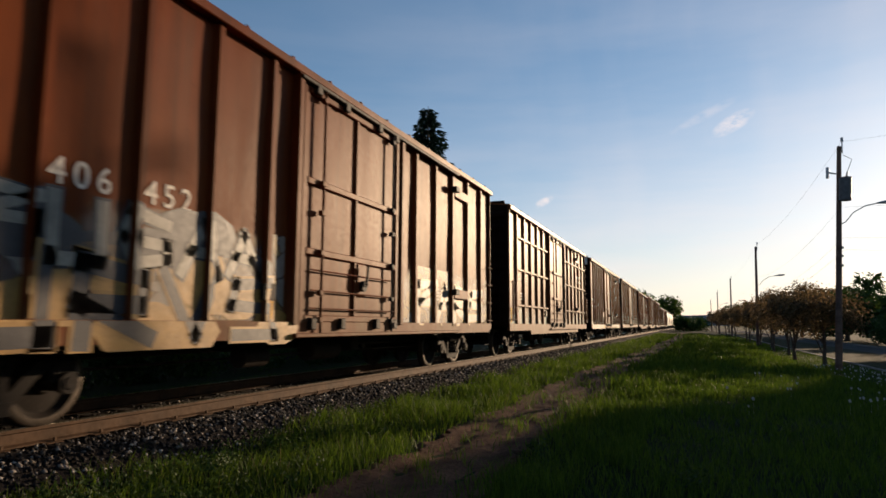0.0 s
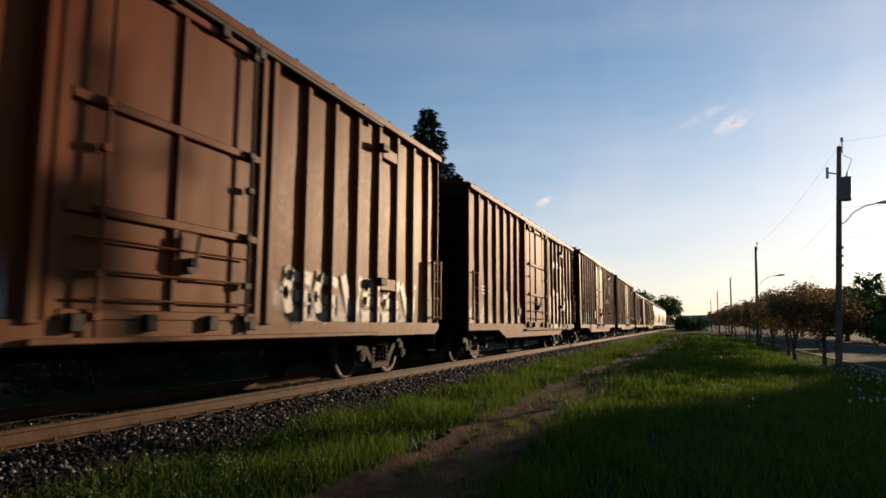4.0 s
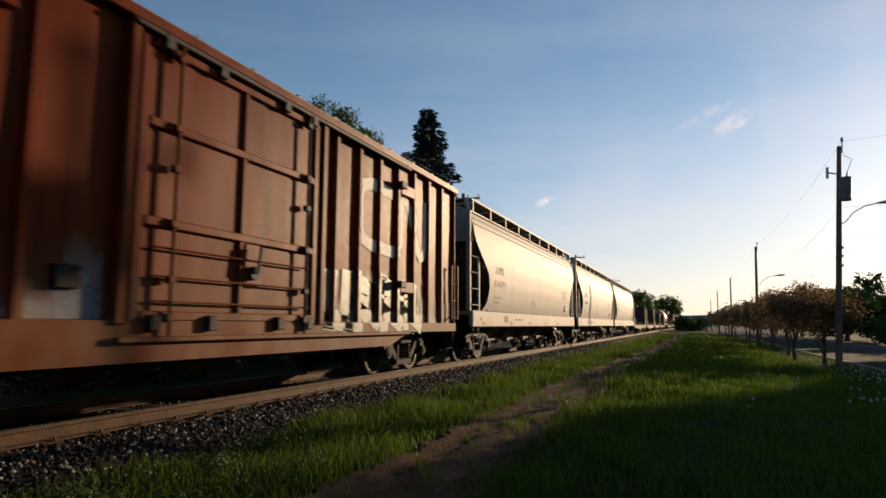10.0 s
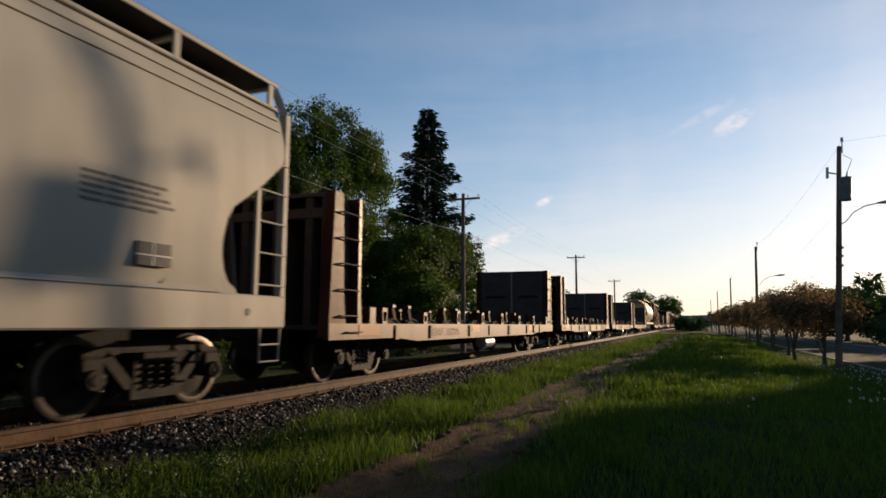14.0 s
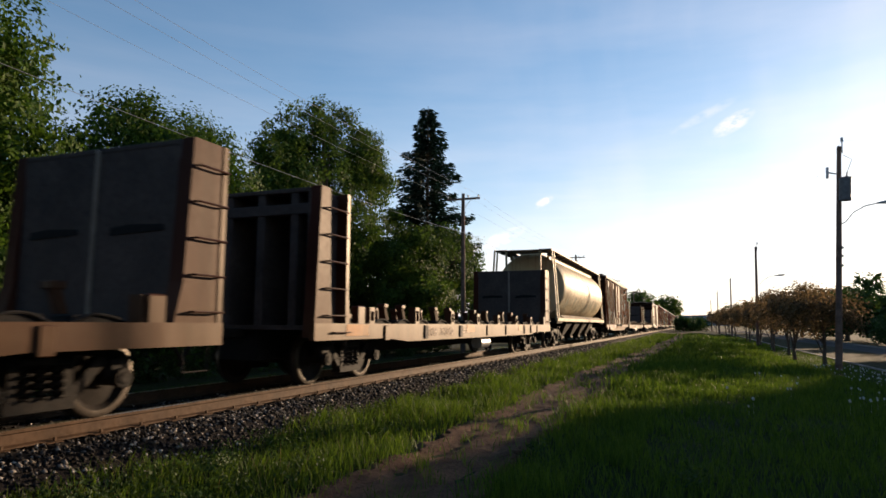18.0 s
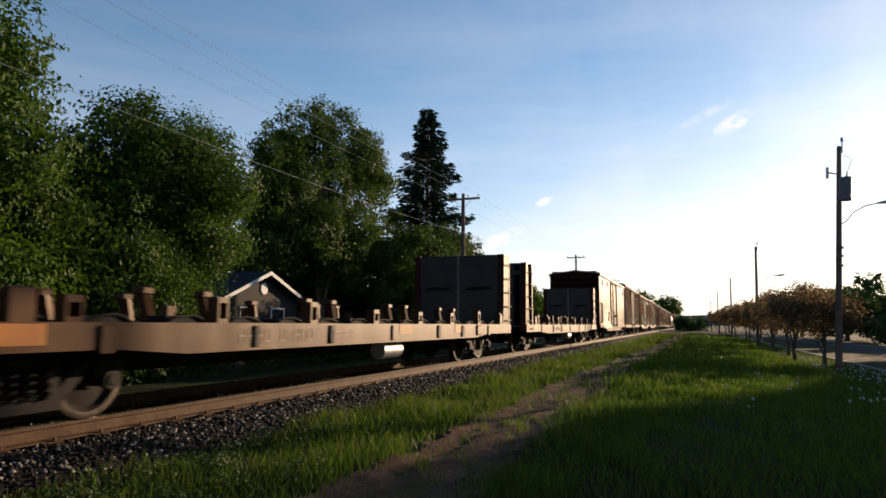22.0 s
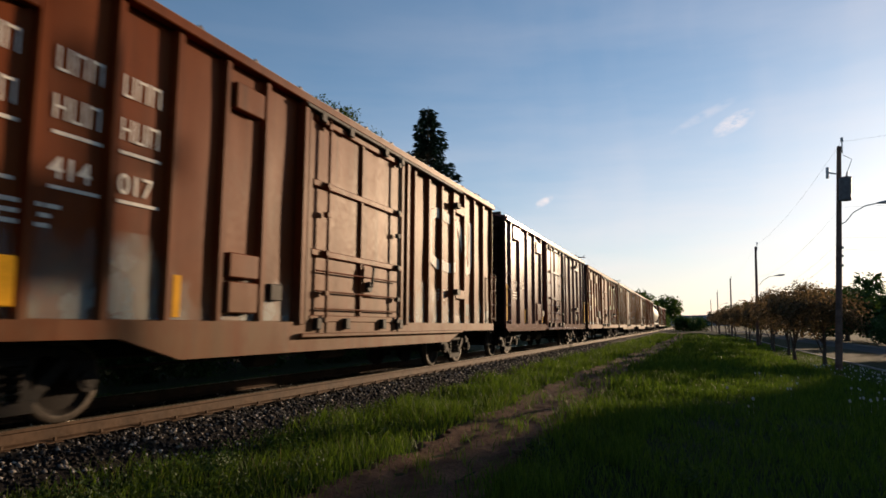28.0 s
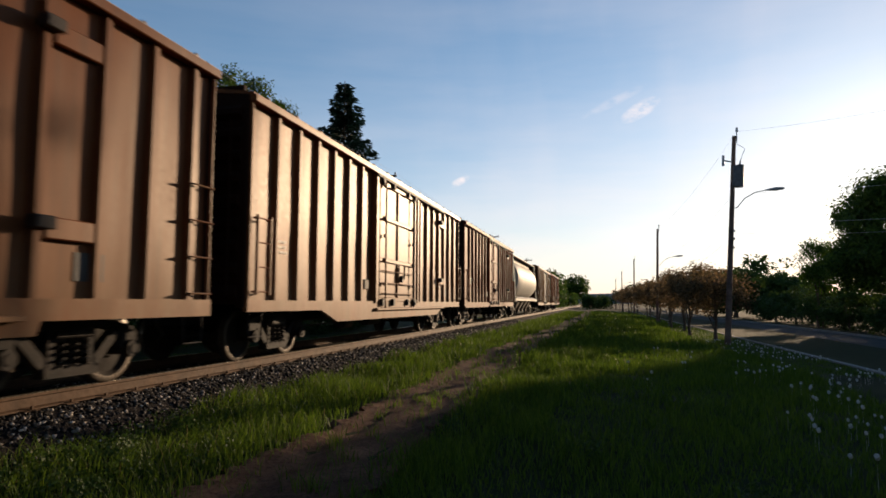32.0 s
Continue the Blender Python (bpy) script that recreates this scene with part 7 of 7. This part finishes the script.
# dark trees and shrubs across the street, and five trees added behind the camera
# The five at negative y are unseen and only block sky light.
for i, (x, y, h, r) in enumerate(((20.4, 50.2, 11.8, 5.0), (25.5, 41, 9.0, 4.2), (30, 33, 10.0, 4.6), (28, 20, 9.0, 5.0), (32, 8, 9.5, 5.5), (24, -8, 12, 6), (12, -20, 14, 6.5), (1, -22, 15, 7), (-11, -24, 15, 7), (-22, -14, 14, 7), (20, 84, 7.6, 5.0), (19, 98, 7.4, 5.0), (21, 112, 8.2, 5.5), (19, 135, 8, 6), (18, 165, 8.5, 7), (17, 210, 9, 9))):
    bl = [((0, 0, h * 0.62), (r, r, h * 0.38)), ((-r * 0.4, r * 0.3, h * 0.42), (r * 0.8, r * 0.8, h * 0.3)), ((r * 0.4, -r * 0.4, h * 0.4), (r * 0.8, r * 0.8, h * 0.3))]
    if i == 0:
        bl = [((0.2, 0, 7.8), (4.8, 4.8, 4.2)), ((0.4, 0.5, 5.0), (4.6, 4.6, 3.4)), ((2.5, -1.0, 10.4), (2.0, 2.0, 1.8))]
    tree(x, y, bl, 85000 if i == 0 else 30000 if i < 4 else 7000, 0.13 if i < 4 else 0.26, LEAF_MAPLE if i == 0 else LEAF_DARK, "dark leafy tree across the street or added behind the camera", 90 + i, 0.3, BARK, "trees across the street", 24, 0.38)
for i, (x, y, r, h) in enumerate(((18.0, 40, 2.0, 2.6), (18.5, 46, 2.2, 2.4), (18.0, 53, 2.2, 3.2), (18.4, 60, 2.4, 3.4), (18.2, 67, 2.6, 3.6), (18.5, 75, 2.4, 3.2), (19, 34, 2.0, 2.2), (20, 28, 2.0, 2.4), (21, 22, 2.4, 2.6), (24, 47, 3.0, 4.2), (24.5, 55, 3.2, 4.4), (24, 64, 3.2, 4.6), (23, 74, 3.2, 4.6))):
    tree(x, y, [((0, 0, h * 0.5), (r, r * 1.5, h * 0.5)), ((0.3, r, h * 0.45), (r * 0.8, r, h * 0.42))], 3000, 0.13, LEAF_DARK, "dense dark garden shrub across the street", 110 + i, 0.07, BARK, "garden shrubs across the street", 22, 0.3, "shrub", 0.4)

tree(17.6, 58.5, [((0, 0, 5.6), (1.7, 1.7, 1.7)), ((0.6, 0.4, 4.2), (1.5, 1.5, 1.5))], 9000, 0.09, LEAF_NEAR, "slender young green tree across the street", 106, 0.09, BARK, "", 24, 0.25)

# low hedge beyond the lawn on the far side of the track
for i in range(7):
    y = 1.0 + i * 6.4
    tree(-16.3, y, [((0, -1.6, 0.75), (0.9, 2.0, 0.75)), ((0.1, 1.6, 0.8), (0.9, 2.0, 0.85))], 4200, 0.085, LEAF_DARK, "low leafy hedge at the edge of the lawn", 130 + i, 0.05, BARK, "hedge plants beyond the track", 24, 0.2, "hedge", 0.4)


# ---- house beyond the track ----
# Dark siding, deepened further to carry the maple's shade on the wall.
SIDING = plain("dark_shaded_siding", (0.026, 0.021, 0.019), 0.8, vary=0.2)
SHINGLE = plain("dark_shingles", (0.045, 0.045, 0.05), 0.9, vary=0.3, scale=5)
PALE_SIDING = plain("pale_house_siding", (0.40, 0.38, 0.34), 0.8, vary=0.15)
GLASS = plain("dark_window_glass", (0.02, 0.025, 0.03), 0.08, vary=0.1, bump=0.02)


def gable_house(x0, x1, y0, y1, eave, apex, siding, label):
    """Ridge along x; the gable faces the track."""
    zb = ground_z(x0) - 0.05
    ob = thing("house", pose(0, 0, 0), label, "house")
    ym = (y0 + y1) / 2
    part("wall", Geo().prism([(y0, zb), (y1, zb), (y1, eave), (ym, apex - 0.12), (y0, eave)], "x", x0, x1), siding, ob)
    for s, ya, yb in ((1, y0 - 0.45, ym), (-1, y1 + 0.45, ym)):
        drop = (apex - eave) / (ym - y0) * 0.45
        q = [(ya, eave - drop), (yb, apex), (yb, apex + 0.14), (ya, eave - drop + 0.14)]
        part("roof", Geo().prism(q, "x", x0 - 0.4, x1 + 0.4), SHINGLE, ob)
        part("fascia", Geo().prism([(ya, eave - drop - 0.03), (yb, apex - 0.06), (yb, apex + 0.13), (ya, eave - drop + 0.13)], "x", x1 + 0.4, x1 + 0.45), WHITE, ob, "white gable trim")
    part("vent", Geo().lathe([(0.0, 0.05), (0.26, 0.05), (0.3, 0.03), (0.3, 0.0)], (x1 + 0.005, ym, apex - 0.75), 20), WHITE, ob, "round white gable vent")
    for y in (y0 + 1.3, y1 - 2.3):
        win = part("window", Geo().box(x1 + 0.004, y, 0.5, x1 + 0.03, y + 1.0, 1.7), GLASS, ob)
        part("window_frame", Geo().box(x1, y - 0.08, 0.42, x1 + 0.05, y, 1.78).box(x1, y + 1.0, 0.42, x1 + 0.05, y + 1.08, 1.78).box(x1, y - 0.08, 1.7, x1 + 0.06, y + 1.08, 1.78).box(x1, y - 0.08, 0.42, x1 + 0.06, y + 1.08, 0.5), WHITE, win)
    return ob


gable_house(-29, -20, 23.7, 29.7, 2.2, 3.45, SIDING, "dark bungalow with a white-trimmed gable and round vent")
ob = gable_house(-11.5, -3.5, -4, 4, 2.2, 3.9, PALE_SIDING, "pale bungalow behind the street trees")
ob.matrix_basis = pose(23.5, 57, 0, 0, 0, 180)


# ---- poles, wires and street lamps ----
def bar_wire(name, a, b, sag, r=0.005, label="thin overhead wire strung between wooden poles", mat=None):
    a, b = Vector(a), Vector(b)
    pts = [a.lerp(b, i / 16) - Vector((0, 0, 4 * sag * (i / 16) * (1 - i / 16))) for i in range(17)]
    ob = part(name, Geo().tube(pts, r, 5), mat or WIRE, smooth=True)
    return tagged(ob, label, "wire", "overhead wires")


def t_pole(x, y, top):
    zb = ground_z(x) - 0.1
    ob = thing("utility_pole", pose(x, y, 0), "wooden utility pole with a crossarm beside the track", "utility pole", "utility poles beyond the track")
    part("post", Geo().tube([(0, 0, zb), (0, 0, top - 3), (0, 0, top + 0.12)], [0.17, 0.135, 0.11], 12), WOOD_POLE, ob, smooth=True)
    part("crossarm", Geo().box(-1.15, -0.06, top - 0.3, 1.15, 0.06, top - 0.17, 0.01), WOOD_POLE, ob)
    for s in (1, -1):
        part("brace", Geo().beam((s * 0.1, -0.08, top - 0.85), (s * 0.62, -0.08, top - 0.28), 0.03, 0.03), GALV, ob)
    for xx in (-1.05, 0.35, 1.05):
        part("insulator", Geo().tube([(xx, 0, top - 0.18), (xx, 0, top - 0.06), (xx, 0, top + 0.0)], [0.025, 0.06, 0.045], 10), GALV, ob)
    return ob


LP = [(-13.7, -4.0, 9.4), (-13.7, 39.0, 9.4), (-13.7, 83.2, 9.9), (-13.7, 127.6, 9.7), (-13.7, 172.0, 9.7), (-13.7, 216.0, 9.7)]
for x, y, t in LP:
    t_pole(x, y, t)
for (xa, ya, ta), (xb, yb, tb) in zip(LP, LP[1:]):
    for dx in (-1.05, 0.35, 1.05):
        bar_wire("overhead_wire", (xa + dx, ya, ta), (xb + dx, yb, tb), 0.45)
    bar_wire("overhead_wire", (xa + 0.15, ya, ta - 2.5), (xb + 0.15, yb, tb - 2.5), 0.5, 0.007)


def street_pole(x, y, lean, top, lamp=True, transformer=False):
    ob = thing("street_pole", pose(x, y, 0), "leaning wooden street pole with a lamp arm" if lamp else "leaning wooden street pole", "utility pole", "street poles")
    zb = ground_z(x) - 0.1
    def px(z):
        return lean * (z - zb) / (top - zb)
    part("post", Geo().tube([(0, 0, zb), (px(3), 0, 3), (px(6), 0, 6), (lean, 0, top)], [0.135, 0.115, 0.10, 0.085], 14), WOOD_POLE, ob, smooth=True)
    part("top_pin", Geo().tube([(lean + 0.1, 0, top - 0.3), (lean + 0.12, 0, top + 0.28)], 0.025, 6).tube([(lean + 0.12, 0, top + 0.2), (lean + 0.12, 0, top + 0.38)], [0.06, 0.05], 8), GALV, ob)
    if transformer:
        z0, z1 = top - 2.36, top - 1.42
        can = part("transformer", Geo().tube([(px(z0) + 0.19, -0.20, z0), (px(z1) + 0.19, -0.20, z1)], 0.225, 18).tube([(px(z1) + 0.19, -0.20, z1), (px(z1) + 0.19, -0.20, z1 + 0.03)], 0.235, 18), CAN_GREY, ob, "grey transformer can", smooth=True)
        part("bushing", Geo().tube([(px(z1) + 0.22, -0.26, z1), (px(z1) + 0.26, -0.28, z1 + 0.24)], [0.05, 0.03], 8), GALV, can)
        part("bracket", Geo().box(px(z0) + 0.0, -0.16, z0 + 0.2, px(z0) + 0.16, 0.0, z0 + 0.3).box(px(z1) + 0.0, -0.16, z1 - 0.3, px(z1) + 0.16, 0.0, z1 - 0.2), GALV, can)
        zf = top - 1.2
        part("fuse_cutout", Geo().beam((px(zf), 0, zf), (px(zf) - 0.42, -0.05, zf + 0.1), 0.05, 0.05).tube([(px(zf) - 0.44, -0.05, zf - 0.15), (px(zf) - 0.42, -0.05, zf + 0.32)], 0.06, 8), GALV, ob)
        part("riser_wire", Geo().tube([(lean + 0.1, -0.1, top - 0.4), (lean + 0.4, -0.15, top - 0.62), (px(z1) + 0.26, -0.28, z1 + 0.24)], 0.014, 5), WIRE, ob)
    za = top - 3.35
    for z in (za - 1.0, za - 1.35, za - 1.75):
        part("cable_clamp", Geo().box(px(z) + 0.08, -0.05, z, px(z) + 0.17, 0.05, z + 0.1, 0.01), GALV, ob)
    if lamp:
        arm = [(px(za), 0, za), (px(za) + 0.25, 0, za + 0.12), (px(za) + 0.55, 0, za + 0.5), (px(za) + 1.0, 0, za + 0.76), (px(za) + 1.45, 0, za + 0.84)]
        a = part("lamp_arm", Geo().tube(arm, 0.022, 8), GALV, ob, smooth=True)
        e = arm[-1]
        part("lamp_head", Geo().tube([(e[0] - 0.05, 0, e[2]), (e[0] + 0.15, 0, e[2] + 0.02), (e[0] + 0.4, 0, e[2] + 0.04), (e[0] + 0.66, 0, e[2] + 0.06), (e[0] + 0.74, 0, e[2] + 0.065)], [0.03, 0.06, 0.085, 0.06, 0.02], 12), GALV, a, smooth=True)
    return ob


SP = [(5.55, 30.6, 0.55, 8.55), (5.15, 60.2, 0.2, 7.7), (5.4, 101.8, 0.1, 7.8), (5.4, 150, 0.0, 8.2), (5.4, 200, 0.0, 8.2)]
for i, (x, y, ln, t) in enumerate(SP):
    street_pole(x, y, ln, t, i in (0, 1, 3), i == 0)
SPW = [(20.0, 21.0, 0.0, 9.0)] + SP
for (xa, ya, la, ta), (xb, yb, lb, tb) in zip(SPW, SPW[1:]):
    bar_wire("overhead_wire", (xa + la + 0.1, ya, ta + 0.2), (xb + lb + 0.1, yb, tb + 0.2), 0.5, 0.004, mat=PALE_WIRE)
    for k, dz in enumerate((2.6, 3.9, 4.4)):
        bar_wire("overhead_wire", (xa + la * 0.6 + 0.15, ya, ta - dz), (xb + lb * 0.6 + 0.15, yb, tb - dz), 0.6, 0.0045, mat=PALE_WIRE)


# ---- dandelions and white clover by the path ----
def puffballs(name, spots, r, hgt, mat, stem, label, seed):
    rs = np.random.RandomState(seed)
    pts = []
    for (x0, x1, y0, y1, n) in spots:
        pts.append(np.stack([rs.uniform(x0, x1, n), rs.uniform(y0, y1, n)], 1))
    p = np.concatenate(pts)
    g = Geo()
    for x, y in p:
        z, h, q = ground_z(x), hgt * rs.uniform(0.7, 1.25), r * rs.uniform(0.7, 1.2)
        v, f = [], []
        for i in range(4):
            a = math.pi * (i + 0.5) / 4
            v += [(x + q * math.sin(a) * math.cos(2.09 * k + i), y + q * math.sin(a) * math.sin(2.09 * k + i), z + h + q * math.cos(a)) for k in range(3)]
        f = [(0, 1, 2), (11, 10, 9)] + [(3 * i + k, 3 * i + (k + 1) % 3, 3 * i + 3 + (k + 1) % 3, 3 * i + 3 + k) for i in range(3) for k in range(3)]
        g.add(v, f)
        g.add([(x - 0.002, y, z), (x + 0.002, y, z), (x, y, z + h)], [(0, 1, 2)])
    return tagged(part(name, g, mat), label, "flower", kind="stuff")


PUFF = plain("seed_head_white", (0.5, 0.5, 0.46), 0.9, vary=0.15, scale=30)
puffballs("dandelions", [(2.2, 6.0, 4, 9, 70), (3.0, 7.0, 5.5, 18, 170), (0.6, 3.0, 9, 20, 12)], 0.028, 0.26, PUFF, None, "white dandelion seed heads in the shaded grass", 5)
puffballs("clover_flowers", [(4.6, 7.1, 22, 33, 110), (4.4, 6.8, 33, 60, 40)], 0.028, 0.12, PUFF, None, "white flowers in the lit grass round the pole", 6)

# broad-leaved weeds at the foot of the ballast and in the verge
rdw = random.Random(12)
spots = []
for _ in range(46):
    wx, wy = rdw.uniform(-4.7, -3.7) if rdw.random() < 0.7 else rdw.uniform(-1.9, 1.5), rdw.uniform(1.6, 8.5)
    spots.append(((wx, wy, ground_z(wx) + 0.09), (rdw.uniform(0.12, 0.32), rdw.uniform(0.15, 0.4), 0.09)))
weeds = new("weeds", leaf_cloud("weeds", spots, 5200, 0.02, LEAF_DARK, 77, 18, 0.07, 0.2, 0.8, 0))
tagged(weeds, "low broad-leaved weeds among the verge grass", "weeds", kind="stuff")

# distant wooded ridge
hill = Geo()
hv = []
for i in range(61):
    x = -1500 + i * 50
    hz = 34 + 12 * noise.noise((x * 0.002, 1.0, 0)) + 6 * noise.noise((x * 0.01, 4.0, 0))
    hv += [(x, 2300, -6), (x, 2340, hz), (x, 2450, -6)]
hill.add(hv, [(3 * i + a, 3 * i + 3 + a, 3 * i + 4 + a, 3 * i + 1 + a) for i in range(60) for a in (0, 1)])
tagged(part("backdrop_ridge", hill, plain("hazy_woods", (0.11, 0.14, 0.17), 0.95, vary=0.2, scale=0.02)), "distant hazy wooded ridge on the horizon", "hill", kind="structure")


# ---- what moves ----
def motions():
    times = [float(t) for t in range(0, 33)]
    for car, y in CARS:
        walk(car, [(t, pose(TRACK_X, y - travel(t), 0)) for t in times])
    # one turning key set for all wheelsets, which roll alike
    wheel = WHEEL_ACTION[0]
    walk(wheel, [(i / FPS, pose(0, 0, 0, math.degrees(travel(i / FPS) / WHEEL_R) % 360)) for i in range(0, 32 * FPS + 1)])
    for ob in scene.objects:
        if ob.name.startswith("wheelset") and ob is not wheel:
            ob.rotation_mode = "QUATERNION"
            ob.animation_data_create()
            ob.animation_data.action = wheel.animation_data.action
            ob.animation_data.action_slot = wheel.animation_data.action_slot


motions()
